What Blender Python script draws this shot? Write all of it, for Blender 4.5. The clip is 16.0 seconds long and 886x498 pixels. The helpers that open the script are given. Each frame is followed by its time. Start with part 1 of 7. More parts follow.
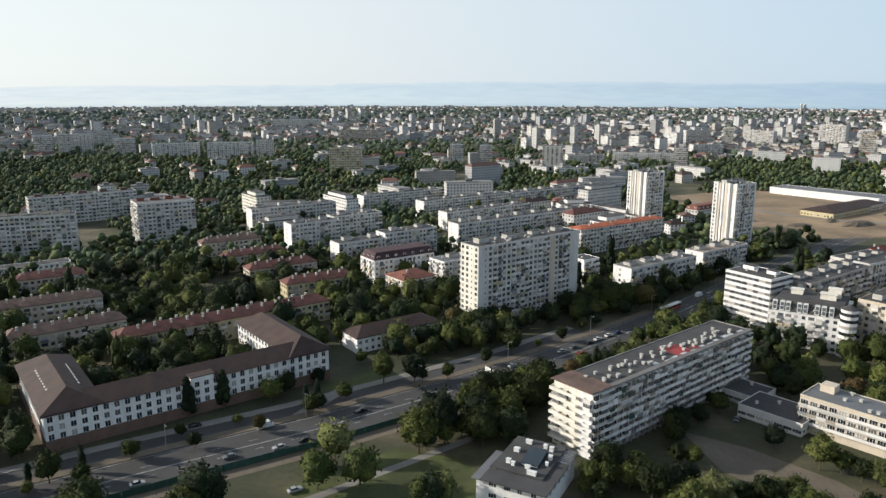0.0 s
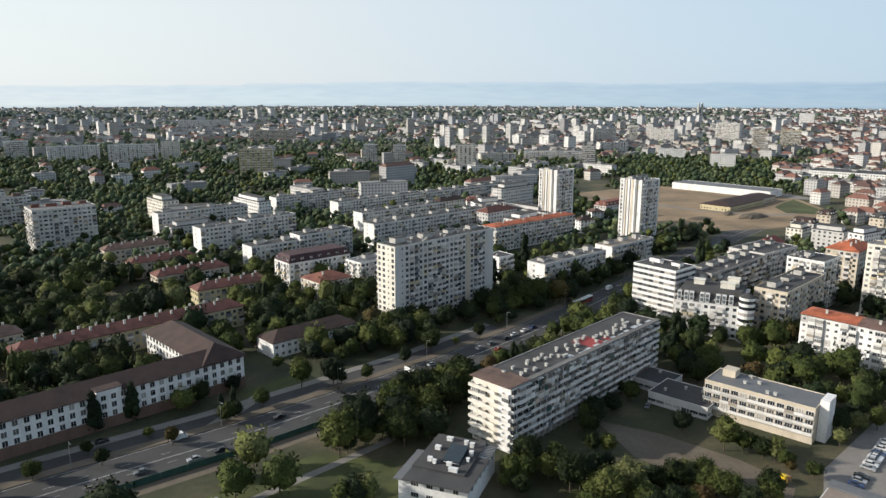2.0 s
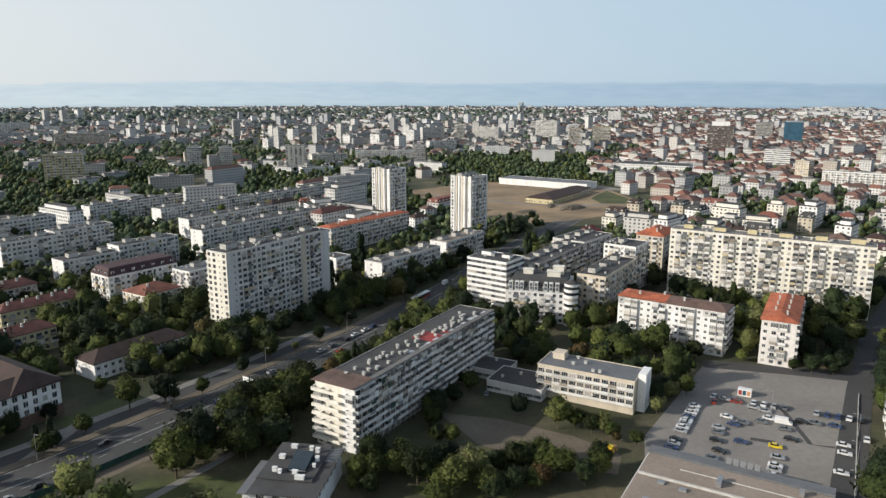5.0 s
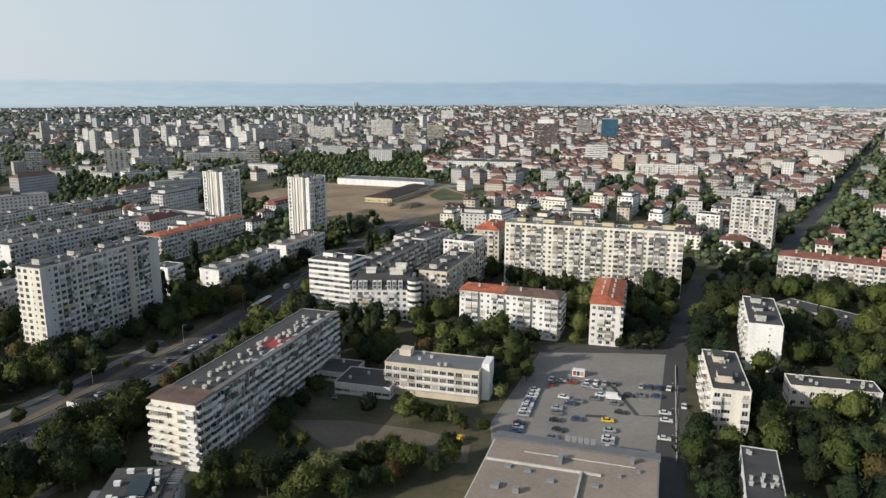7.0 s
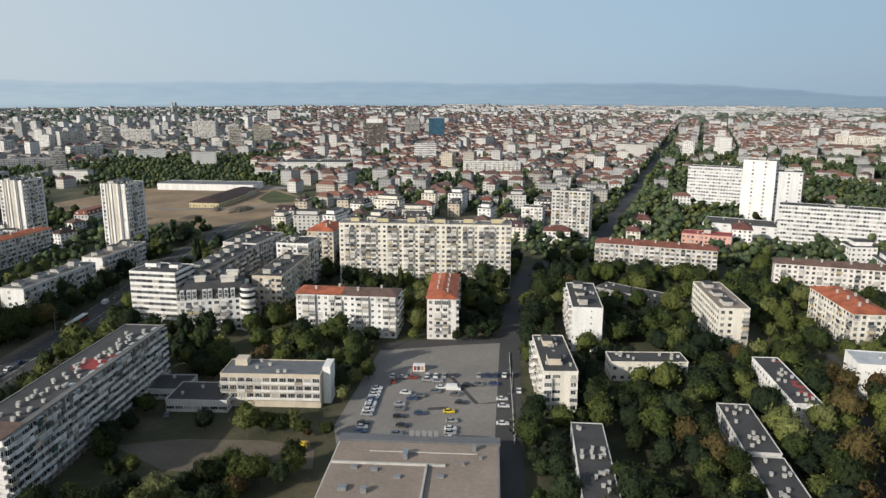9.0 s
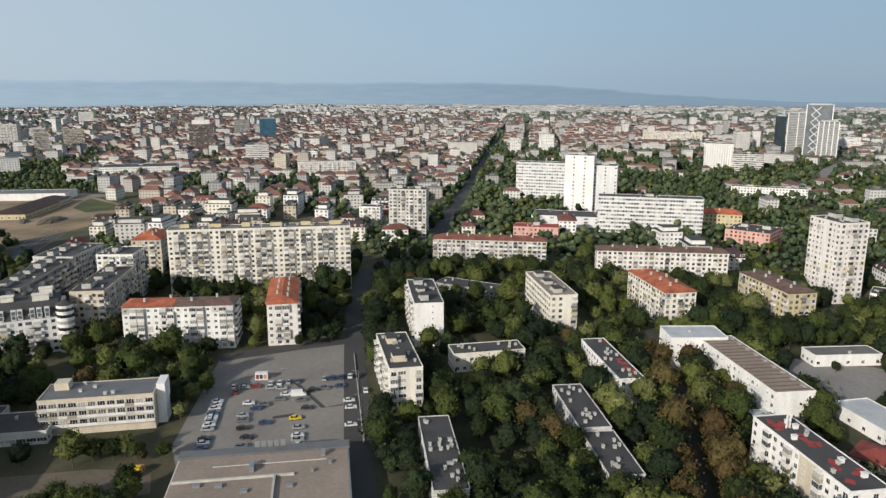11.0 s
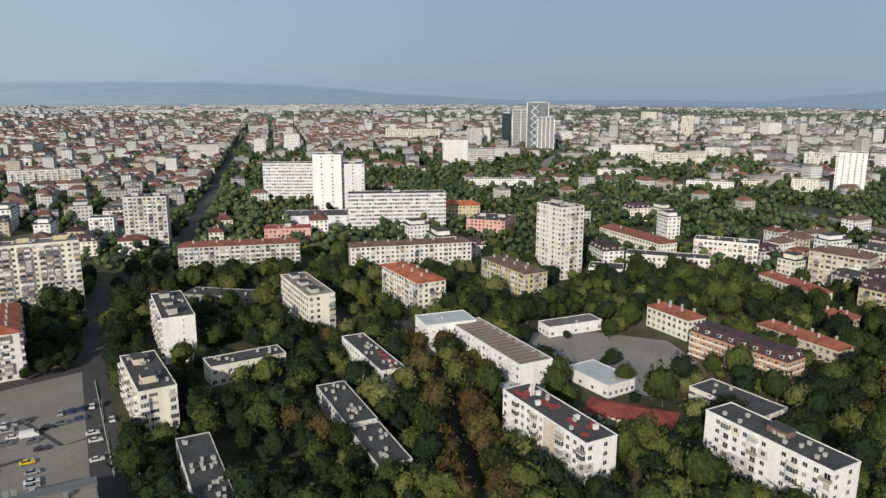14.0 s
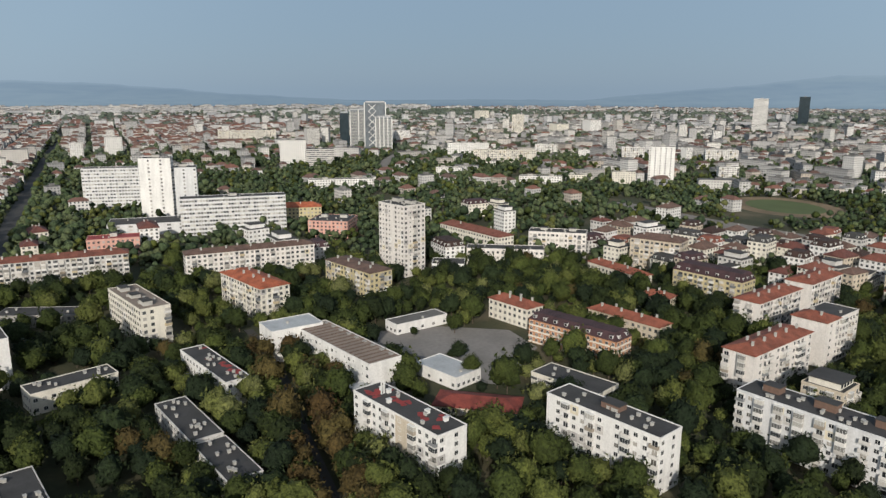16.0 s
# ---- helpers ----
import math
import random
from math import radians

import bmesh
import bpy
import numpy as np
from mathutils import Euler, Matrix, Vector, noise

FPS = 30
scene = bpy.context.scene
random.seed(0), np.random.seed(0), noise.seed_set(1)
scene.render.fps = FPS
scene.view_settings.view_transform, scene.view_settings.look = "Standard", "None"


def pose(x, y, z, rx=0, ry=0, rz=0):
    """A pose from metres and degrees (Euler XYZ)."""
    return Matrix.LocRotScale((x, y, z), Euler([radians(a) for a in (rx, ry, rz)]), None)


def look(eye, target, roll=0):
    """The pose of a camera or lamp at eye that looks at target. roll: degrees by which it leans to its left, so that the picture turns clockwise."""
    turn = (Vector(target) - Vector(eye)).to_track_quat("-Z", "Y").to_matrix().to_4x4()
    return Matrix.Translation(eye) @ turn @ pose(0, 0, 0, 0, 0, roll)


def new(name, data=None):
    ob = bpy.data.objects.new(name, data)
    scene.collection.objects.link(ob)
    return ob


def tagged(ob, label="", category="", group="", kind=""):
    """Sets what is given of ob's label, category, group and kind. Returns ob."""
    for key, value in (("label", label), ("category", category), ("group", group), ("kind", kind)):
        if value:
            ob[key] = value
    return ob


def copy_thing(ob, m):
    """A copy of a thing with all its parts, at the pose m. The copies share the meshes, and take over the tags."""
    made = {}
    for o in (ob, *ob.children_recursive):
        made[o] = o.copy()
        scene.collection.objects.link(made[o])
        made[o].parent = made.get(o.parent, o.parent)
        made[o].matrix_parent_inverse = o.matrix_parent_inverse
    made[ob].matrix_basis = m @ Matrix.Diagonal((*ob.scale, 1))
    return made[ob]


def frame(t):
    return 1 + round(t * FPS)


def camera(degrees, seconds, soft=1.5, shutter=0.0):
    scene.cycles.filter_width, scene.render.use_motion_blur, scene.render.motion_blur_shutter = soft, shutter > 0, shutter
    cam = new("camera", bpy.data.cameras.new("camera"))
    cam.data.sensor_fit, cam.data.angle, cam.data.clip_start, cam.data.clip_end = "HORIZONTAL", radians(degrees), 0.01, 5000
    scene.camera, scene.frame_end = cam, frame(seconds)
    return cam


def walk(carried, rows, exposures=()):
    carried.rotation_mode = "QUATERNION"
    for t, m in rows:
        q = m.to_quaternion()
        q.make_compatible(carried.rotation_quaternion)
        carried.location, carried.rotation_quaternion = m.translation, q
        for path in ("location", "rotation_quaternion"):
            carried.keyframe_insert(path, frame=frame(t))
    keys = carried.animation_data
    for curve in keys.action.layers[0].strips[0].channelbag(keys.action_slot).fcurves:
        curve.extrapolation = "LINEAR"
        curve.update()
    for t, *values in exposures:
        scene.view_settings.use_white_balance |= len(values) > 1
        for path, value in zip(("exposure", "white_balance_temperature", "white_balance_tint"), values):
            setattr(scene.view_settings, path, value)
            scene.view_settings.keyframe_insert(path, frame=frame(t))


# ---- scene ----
cam = camera(63.0, 16.0, soft=1.45)
EYE = (0.0, 0.0, 112.0)
PITCH, ROLL = -12.47, 0.12
YAWS = [
    (0.0, 0.0), (0.5, -1.17), (1.0, -2.66), (1.5, -4.55), (2.0, -6.79), (2.5, -8.8), (3.0, -10.83), (3.5, -12.86),
    (6.0, -26.02), (6.5, -29.41), (7.0, -32.8), (7.5, -36.19), (8.0, -39.57), (10.5, -55.78), (11.0, -59.07),
    (11.5, -62.36), (12.0, -65.75), (12.5, -69.14), (13.0, -72.48), (13.5, -75.69), (14.0, -78.86), (14.5, -82.01),
    (15.0, -85.18), (15.5, -88.32), (16.0, -91.49),
]
walk(cam, [(t, pose(*EYE, 90 + PITCH, 0, yaw) @ pose(0, 0, 0, 0, 0, ROLL)) for t, yaw in YAWS],
     exposures=[(0.0, 0.27), (3.5, 0.21), (7.0, 0.03), (11.0, -0.08), (13.0, -0.14), (14.5, -0.24), (16.0, -0.32)])

# ---- light ----
SUN_AZ, SUN_EL = radians(-84), radians(22)     # bearing from +y towards +x, height
sun_dir = Vector((math.sin(SUN_AZ) * math.cos(SUN_EL), math.cos(SUN_AZ) * math.cos(SUN_EL), math.sin(SUN_EL)))
world = bpy.data.worlds.new("sky")
scene.world = world
world.use_nodes = True
wn = world.node_tree.nodes
sky = wn.new("ShaderNodeTexSky")
sky.sky_type, sky.sun_disc = "NISHITA", False
sky.sun_elevation, sky.sun_rotation = SUN_EL, SUN_AZ
sky.altitude, sky.air_density, sky.dust_density, sky.ozone_density = 0, 1.0, 0.6, 2.5
wl = world.node_tree.links
clear_sky = wn["Background"]
wl.new(sky.outputs[0], clear_sky.inputs[0])
clear_sky.inputs[1].default_value = 0.13
# summer haze low over the plain: white round the sun's side, grey-blue on the far side
coord = wn.new("ShaderNodeTexCoord")
dot = wn.new("ShaderNodeVectorMath")
dot.operation = "DOT_PRODUCT"
wl.new(coord.outputs["Generated"], dot.inputs[0])
dot.inputs[1].default_value = tuple(sun_dir)
to_unit = wn.new("ShaderNodeMapRange")
to_unit.inputs[1].default_value, to_unit.inputs[2].default_value = -1.0, 1.0
wl.new(dot.outputs["Value"], to_unit.inputs[0])
haze = wn.new("ShaderNodeValToRGB")
stops = ((0.02, (0.27, 0.385, 0.52)), (0.12, (0.36, 0.50, 0.65)), (0.24, (0.43, 0.56, 0.68)), (0.38, (0.51, 0.615, 0.71)), (0.62, (0.66, 0.71, 0.74)), (0.84, (0.76, 0.81, 0.80)), (1.0, (1.1, 1.08, 1.0)))
while len(haze.color_ramp.elements) < len(stops):
    haze.color_ramp.elements.new(0.5)
for e, (p, c) in zip(haze.color_ramp.elements, stops):
    e.position, e.color = p, (*c, 1)
wl.new(to_unit.outputs[0], haze.inputs[0])
haze_sky = wn.new("ShaderNodeBackground")
wl.new(haze.outputs[0], haze_sky.inputs[0])
height = wn.new("ShaderNodeSeparateXYZ")
wl.new(coord.outputs["Generated"], height.inputs[0])
thin = wn.new("ShaderNodeMapRange")
thin.interpolation_type = "SMOOTHSTEP"
thin.inputs[1].default_value, thin.inputs[2].default_value = 0.1, 0.95
thin.inputs[3].default_value, thin.inputs[4].default_value = 0.92, 0.25
wl.new(height.outputs[2], thin.inputs[0])
both_skies = wn.new("ShaderNodeMixShader")
wl.new(thin.outputs[0], both_skies.inputs[0])
wl.new(clear_sky.outputs[0], both_skies.inputs[1])
wl.new(haze_sky.outputs[0], both_skies.inputs[2])
wl.new(both_skies.outputs[0], wn["World Output"].inputs[0])
lamp = bpy.data.lights.new("sun", "SUN")
lamp.energy, lamp.angle, lamp.color = 5.0, radians(0.6), (1.0, 0.925, 0.82)
sun = new("sun", lamp)
sun.matrix_world = look((0, 0, 300), tuple(Vector((0, 0, 300)) - sun_dir))

# ---- materials ----
def shader(name):
    m = bpy.data.materials.new(name)
    m.use_nodes = True
    nt = m.node_tree
    return m, nt, nt.nodes["Principled BSDF"]


def ramp(nt, fac, stops, mode="LINEAR"):
    r = nt.nodes.new("ShaderNodeValToRGB")
    r.color_ramp.interpolation = mode
    els = r.color_ramp.elements
    while len(els) < len(stops):
        els.new(0.5)
    for e, (p, c) in zip(els, stops):
        e.position, e.color = p, (*c, 1)
    nt.links.new(fac, r.inputs[0])
    return r.outputs[0]


def noise_tex(nt, scale, detail=3.0, stretch=(1, 1, 1), coords="Object"):
    tc = nt.nodes.new("ShaderNodeTexCoord")
    mp = nt.nodes.new("ShaderNodeMapping")
    mp.inputs["Scale"].default_value = stretch
    n = nt.nodes.new("ShaderNodeTexNoise")
    n.inputs["Scale"].default_value, n.inputs["Detail"].default_value = scale, detail
    nt.links.new(tc.outputs[coords], mp.inputs[0])
    nt.links.new(mp.outputs[0], n.inputs["Vector"])
    return n.outputs[0]


def mix(nt, fac, a, b, mode="MIX"):
    m = nt.nodes.new("ShaderNodeMix")
    m.data_type, m.blend_type = "RGBA", mode
    for sock, v in ((m.inputs["Factor"], fac), (m.inputs["A"], a), (m.inputs["B"], b)):
        if isinstance(v, (int, float)):
            sock.default_value = v
        elif isinstance(v, tuple):
            sock.default_value = (*v, 1)
        else:
            nt.links.new(v, sock)
    return m.outputs["Result"]


def bump(nt, b, height, strength, distance):
    n = nt.nodes.new("ShaderNodeBump")
    n.inputs["Strength"].default_value, n.inputs["Distance"].default_value = strength, distance
    nt.links.new(height, n.inputs["Height"])
    nt.links.new(n.outputs[0], b.inputs["Normal"])


def scaled(c, k):
    return tuple(min(1.0, v * k) for v in c)


def surface(name, colour, rough=0.85, spread=0.25, coarse=0.15, fine=2.5, stretch=(1, 1, 1), relief=0.02, metal=0.0):
    """A weathered surface: broad stains and fine grain round one base colour."""
    m, nt, b = shader(name)
    big = noise_tex(nt, coarse, 4, stretch)
    small = noise_tex(nt, fine, 4)
    c1 = ramp(nt, big, [(0.3, scaled(colour, 1 - spread)), (0.55, colour), (0.75, scaled(colour, 1 + spread * 0.6))])
    c2 = ramp(nt, small, [(0.3, (0.78, 0.78, 0.78)), (0.7, (1.0, 1.0, 1.0))])
    nt.links.new(mix(nt, 0.8, c1, c2, "MULTIPLY"), b.inputs["Base Color"])
    b.inputs["Roughness"].default_value, b.inputs["Metallic"].default_value = rough, metal
    bump(nt, b, small, 0.3, relief)
    return m


def plaster(name, colour):
    """Painted panel or plaster wall with rain streaks."""
    return surface(name, colour, 0.9, 0.15, 0.35, 1.6, (1, 1, 0.18), 0.01)


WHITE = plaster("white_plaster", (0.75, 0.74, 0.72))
# old dark concrete; shaded fronts take it too, their shade put into colour
OLDGREY_SHADE = plaster("weathered_shade_dark_concrete", (0.3, 0.29, 0.275))
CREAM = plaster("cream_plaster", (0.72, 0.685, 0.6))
CLINIC = plaster("pale_grey_white_panels", (0.64, 0.645, 0.65))
PALEWALL = plaster("pale_rosy_plaster", (0.7, 0.665, 0.63))
GREY = plaster("grey_concrete_wall", (0.55, 0.54, 0.52))
BEIGE = plaster("beige_plaster", (0.55, 0.48, 0.38))
YELLOW = plaster("faded_yellow_plaster", (0.53, 0.46, 0.28))
ORANGE = plaster("orange_plaster", (0.47, 0.24, 0.13))
PINK = plaster("pink_plaster", (0.6, 0.34, 0.28))
BROWNW = plaster("brown_stone_base", (0.16, 0.1, 0.075))
DARKW = plaster("dark_brown_curtain_wall", (0.13, 0.1, 0.085))
DARKGLASS = surface("dark_glass_cladding", (0.03, 0.045, 0.055), 0.15, 0.3, 0.1, 0.4)
PALEGLASS = surface("pale_grey_glass_cladding", (0.14, 0.16, 0.18), 0.2, 0.3, 0.1, 0.4)
BLUEGLASS = surface("blue_glass_cladding", (0.04, 0.1, 0.15), 0.15, 0.3, 0.1, 0.4)
BITUMEN = surface("dark_bitumen_roofing", (0.055, 0.054, 0.054), 0.9, 0.35, 0.12, 1.2)
GRAVEL = surface("grey_roof_gravel", (0.15, 0.145, 0.138), 0.95, 0.3, 0.1, 1.5)
TANROOF = surface("tan_roof_membrane", (0.26, 0.21, 0.17), 0.9, 0.2, 0.08, 0.8)
PALEROOF = surface("pale_sheet_roof", (0.45, 0.47, 0.48), 0.6, 0.2, 0.15, 1.0)
SHEETROOF = surface("grey_sheet_roof", (0.13, 0.135, 0.14), 0.6, 0.2, 0.15, 1.0)
CONCRETE = surface("pale_concrete", (0.45, 0.44, 0.41), 0.9, 0.25, 0.4, 3.0)
METAL = surface("grey_metal", (0.35, 0.36, 0.37), 0.45, 0.15, 0.5, 4.0, metal=0.6)
REDPAINT = surface("red_sheet", (0.3, 0.04, 0.035), 0.7, 0.25, 0.3, 2.0)
ASPHALT = surface("asphalt", (0.052, 0.051, 0.05), 0.9, 0.25, 0.05, 0.7)
LOT = surface("worn_parking_asphalt", (0.215, 0.198, 0.178), 0.92, 0.16, 0.04, 0.5)
YARD = surface("grey_yard_asphalt", (0.23, 0.215, 0.2), 0.92, 0.2, 0.05, 0.5)
PAVING = surface("pale_paving", (0.21, 0.198, 0.178), 0.92, 0.2, 0.08, 1.0)
DIRT = surface("dry_earth", (0.135, 0.11, 0.08), 0.95, 0.25, 0.06, 0.6)
SAND = surface("dry_ochre_field", (0.26, 0.185, 0.11), 0.95, 0.5, 0.02, 0.15)
LAWN = surface("dry_lawn", (0.062, 0.076, 0.02), 0.95, 0.5, 0.06, 0.8)
TURF = surface("sports_turf", (0.085, 0.115, 0.035), 0.95, 0.2, 0.03, 0.5)
MARKING = surface("road_marking", (0.36, 0.36, 0.35), 0.8, 0.2, 0.3, 3.0)
BARRIER = surface("dark_green_barrier", (0.02, 0.075, 0.06), 0.6, 0.3, 0.1, 1.0)
FRAME = surface("white_window_frame", (0.72, 0.72, 0.7), 0.5, 0.1, 0.5, 3.0)
BARK = surface("bark", (0.1, 0.075, 0.055), 0.95, 0.3, 1.0, 6.0)
RUBBER = surface("tyre_rubber", (0.02, 0.02, 0.02), 0.8, 0.2, 2.0, 8.0)
CARGLASS = surface("car_glass", (0.015, 0.018, 0.02), 0.08, 0.2, 1.0, 3.0)


def tiles(name, colour):
    """Clay roof tiles: rows of rounded relief, patchy with age."""
    m, nt, b = shader(name)
    big, small = noise_tex(nt, 0.25, 4), noise_tex(nt, 1.8, 3)
    c1 = ramp(nt, big, [(0.3, scaled(colour, 0.62)), (0.5, colour), (0.72, scaled(colour, 1.3))])
    c2 = ramp(nt, small, [(0.3, (0.65, 0.66, 0.68)), (0.7, (1.0, 1.0, 1.0))])
    nt.links.new(mix(nt, 0.85, c1, c2, "MULTIPLY"), b.inputs["Base Color"])
    b.inputs["Roughness"].default_value = 0.85
    w = nt.nodes.new("ShaderNodeTexWave")
    w.inputs["Scale"].default_value = 1.3
    tc = nt.nodes.new("ShaderNodeTexCoord")
    nt.links.new(tc.outputs["Object"], w.inputs["Vector"])
    bump(nt, b, w.outputs[1], 0.5, 0.05)
    return m


TILE_RED = tiles("red_clay_tiles", (0.2, 0.072, 0.048))
TILE_WARM = tiles("warm_red_clay_tiles", (0.27, 0.085, 0.05))
TILE_ORANGE = tiles("new_orange_tiles", (0.4, 0.11, 0.05))
TILE_BROWN = tiles("dark_brown_tiles", (0.045, 0.024, 0.019))
TILE_WINE = tiles("wine_red_tiles", (0.06, 0.03, 0.034))
TILE_DEEP = tiles("deep_red_brown_tiles", (0.14, 0.052, 0.04))
TILE_CLAY = tiles("bright_red_brown_tiles", (0.23, 0.05, 0.036))
TILE_OLD = tiles("weathered_brown_tiles", (0.14, 0.085, 0.065))


def pane_material():
    m, nt, b = shader("window_glass")
    info = nt.nodes.new("ShaderNodeObjectInfo")
    nt.links.new(ramp(nt, info.outputs["Random"], [(0.0, (0.018, 0.021, 0.025)), (0.5, (0.04, 0.043, 0.047)), (0.78, (0.11, 0.105, 0.095)),
                                                  (0.92, (0.34, 0.32, 0.29))], "CONSTANT"), b.inputs["Base Color"])
    b.inputs["Roughness"].default_value = 0.12
    return m


def pane_island():
    m, nt, b = shader("window_glass_row")
    info = nt.nodes.new("ShaderNodeNewGeometry")
    nt.links.new(ramp(nt, info.outputs["Random Per Island"], [(0.0, (0.045, 0.05, 0.055)), (0.4, (0.09, 0.094, 0.1)), (0.68, (0.18, 0.176, 0.165)),
                                                             (0.86, (0.38, 0.36, 0.33))], "CONSTANT"), b.inputs["Base Color"])
    b.inputs["Roughness"].default_value = 0.15
    return m


PANE, PANES = pane_material(), pane_island()


def by_object(name, stops, rough=0.4):
    m, nt, b = shader(name)
    info = nt.nodes.new("ShaderNodeObjectInfo")
    small = noise_tex(nt, 2.0, 3)
    c = ramp(nt, info.outputs["Random"], stops, "CONSTANT")
    nt.links.new(mix(nt, 0.6, c, ramp(nt, small, [(0.3, (0.75, 0.75, 0.75)), (0.7, (1, 1, 1))]), "MULTIPLY"), b.inputs["Base Color"])
    b.inputs["Roughness"].default_value = rough
    return m


PAINT = by_object("car_paint", [(0.0, (0.6, 0.6, 0.6)), (0.28, (0.3, 0.31, 0.32)), (0.45, (0.02, 0.02, 0.022)), (0.68, (0.03, 0.05, 0.12)),
                                (0.8, (0.12, 0.13, 0.14)), (0.95, (0.22, 0.03, 0.02))], 0.25)
TAXI = surface("taxi_yellow_paint", (0.65, 0.48, 0.02), 0.3, 0.1, 0.5, 3.0)
GLAZED = by_object("curtained_glazing", [(0.0, (0.05, 0.055, 0.06)), (0.3, (0.12, 0.122, 0.12)), (0.55, (0.24, 0.235, 0.22)), (0.75, (0.42, 0.41, 0.38)), (0.9, (0.56, 0.54, 0.5))], 0.2)
PARAPET = by_object("balcony_front", [(0.0, (0.6, 0.58, 0.55)), (0.3, (0.68, 0.66, 0.63)), (0.6, (0.48, 0.46, 0.43)), (0.72, (0.68, 0.67, 0.65)),
                                      (0.86, (0.3, 0.26, 0.21)), (0.94, (0.2, 0.21, 0.22))], 0.85)


def by_island(name, stops, rough=0.85):
    """Painted panels that differ from flat to flat."""
    m, nt, b = shader(name)
    geo = nt.nodes.new("ShaderNodeNewGeometry")
    c = ramp(nt, geo.outputs["Random Per Island"], stops, "CONSTANT")
    dirt = ramp(nt, noise_tex(nt, 0.9, 4, (1, 1, 0.3)), [(0.3, (0.72, 0.71, 0.7)), (0.65, (1, 1, 1))])
    nt.links.new(mix(nt, 0.9, c, dirt, "MULTIPLY"), b.inputs["Base Color"])
    b.inputs["Roughness"].default_value = rough
    return m


BALCONIES = by_island("balcony_rows", [(0.0, (0.55, 0.53, 0.5)), (0.22, (0.68, 0.66, 0.63)), (0.45, (0.4, 0.38, 0.35)), (0.6, (0.7, 0.69, 0.67)), (0.74, (0.26, 0.22, 0.17)), (0.83, (0.15, 0.16, 0.17)), (0.92, (0.5, 0.42, 0.28))])
GLAZED_ROW = by_island("curtained_glazing_row", [(0.0, (0.06, 0.064, 0.07)), (0.25, (0.14, 0.14, 0.135)), (0.5, (0.3, 0.29, 0.27)), (0.72, (0.5, 0.48, 0.45)), (0.88, (0.6, 0.58, 0.54))], 0.25)
REPAINTED = by_island("repainted_wall_panels", [(0.0, (0.74, 0.73, 0.71)), (0.35, (0.6, 0.53, 0.38)), (0.5, (0.4, 0.39, 0.38)), (0.7, (0.66, 0.6, 0.46)), (0.85, (0.52, 0.5, 0.48))])


def foliage(name, stops, patch=0.06, grain=1.3):
    """Leaves: tone shifts from clump to clump and, slowly, from tree to tree."""
    m, nt, b = shader(name)
    geo = nt.nodes.new("ShaderNodeNewGeometry")
    n = nt.nodes.new("ShaderNodeTexNoise")
    n.inputs["Scale"].default_value, n.inputs["Detail"].default_value = patch, 2
    nt.links.new(geo.outputs["Position"], n.inputs["Vector"])
    info = nt.nodes.new("ShaderNodeObjectInfo")
    uv = nt.nodes.new("ShaderNodeUVMap")
    sep = nt.nodes.new("ShaderNodeSeparateXYZ")
    nt.links.new(uv.outputs[0], sep.inputs[0])

    def calc(op, p, q, r=0.0):
        k = nt.nodes.new("ShaderNodeMath")
        k.operation = op
        for sock, v in zip(k.inputs, (p, q, r)):
            if isinstance(v, float):
                sock.default_value = v
            else:
                nt.links.new(v, sock)
        return k.outputs[0]

    tree = calc("FRACT", calc("ADD", info.outputs["Random"], sep.outputs[0]), 0.0)
    mixed = calc("MULTIPLY_ADD", tree, 0.5, calc("MULTIPLY_ADD", n.outputs[0], 0.5, 0.0))
    tone = ramp(nt, mixed, stops)
    leaf = ramp(nt, geo.outputs["Random Per Island"], [(0.0, (0.8, 0.81, 0.8)), (0.5, (1, 1, 1)), (1.0, (1.22, 1.22, 1.14))])
    fine = nt.nodes.new("ShaderNodeTexNoise")
    fine.inputs["Scale"].default_value, fine.inputs["Detail"].default_value = grain, 4
    nt.links.new(geo.outputs["Position"], fine.inputs["Vector"])
    speck = ramp(nt, fine.outputs[0], [(0.34, (0.52, 0.54, 0.52)), (0.5, (0.98, 0.98, 0.98)), (0.66, (1.42, 1.38, 1.24))])
    nt.links.new(mix(nt, 1.0, mix(nt, 1.0, tone, leaf, "MULTIPLY"), speck, "MULTIPLY"), b.inputs["Base Color"])
    bump(nt, b, fine.outputs[0], 0.9, 0.8 / grain)
    b.inputs["Roughness"].default_value = 0.8
    b.inputs["Specular IOR Level"].default_value = 0.15
    return m


LEAVES = foliage("broad_leaves", [(0.25, (0.013, 0.02, 0.007)), (0.42, (0.026, 0.037, 0.01)), (0.56, (0.044, 0.058, 0.015)), (0.68, (0.076, 0.088, 0.024)), (0.8, (0.11, 0.118, 0.048))])
LEAVES_DARK = foliage("dark_leaves", [(0.3, (0.009, 0.016, 0.008)), (0.7, (0.019, 0.03, 0.012))])
LEAVES_BROWN = foliage("browning_chestnut_leaves", [(0.3, (0.052, 0.034, 0.014)), (0.7, (0.064, 0.052, 0.019))])
LEAVES_SILVER = foliage("silver_spruce_needles", [(0.3, (0.11, 0.14, 0.13)), (0.7, (0.14, 0.17, 0.16))])
# leaf copies that grow paler and bluer with distance: haze painted in
LEAVES_FAR = foliage("distant_leaves_hazed", [(0.3, (0.036, 0.056, 0.03)), (0.5, (0.058, 0.082, 0.042)), (0.7, (0.088, 0.108, 0.055))], 0.02, 0.5)
LEAVES_MID = foliage("park_leaves_hazed", [(0.3, (0.066, 0.09, 0.065)), (0.5, (0.086, 0.11, 0.076)), (0.7, (0.105, 0.125, 0.085))], 0.012, 0.35)
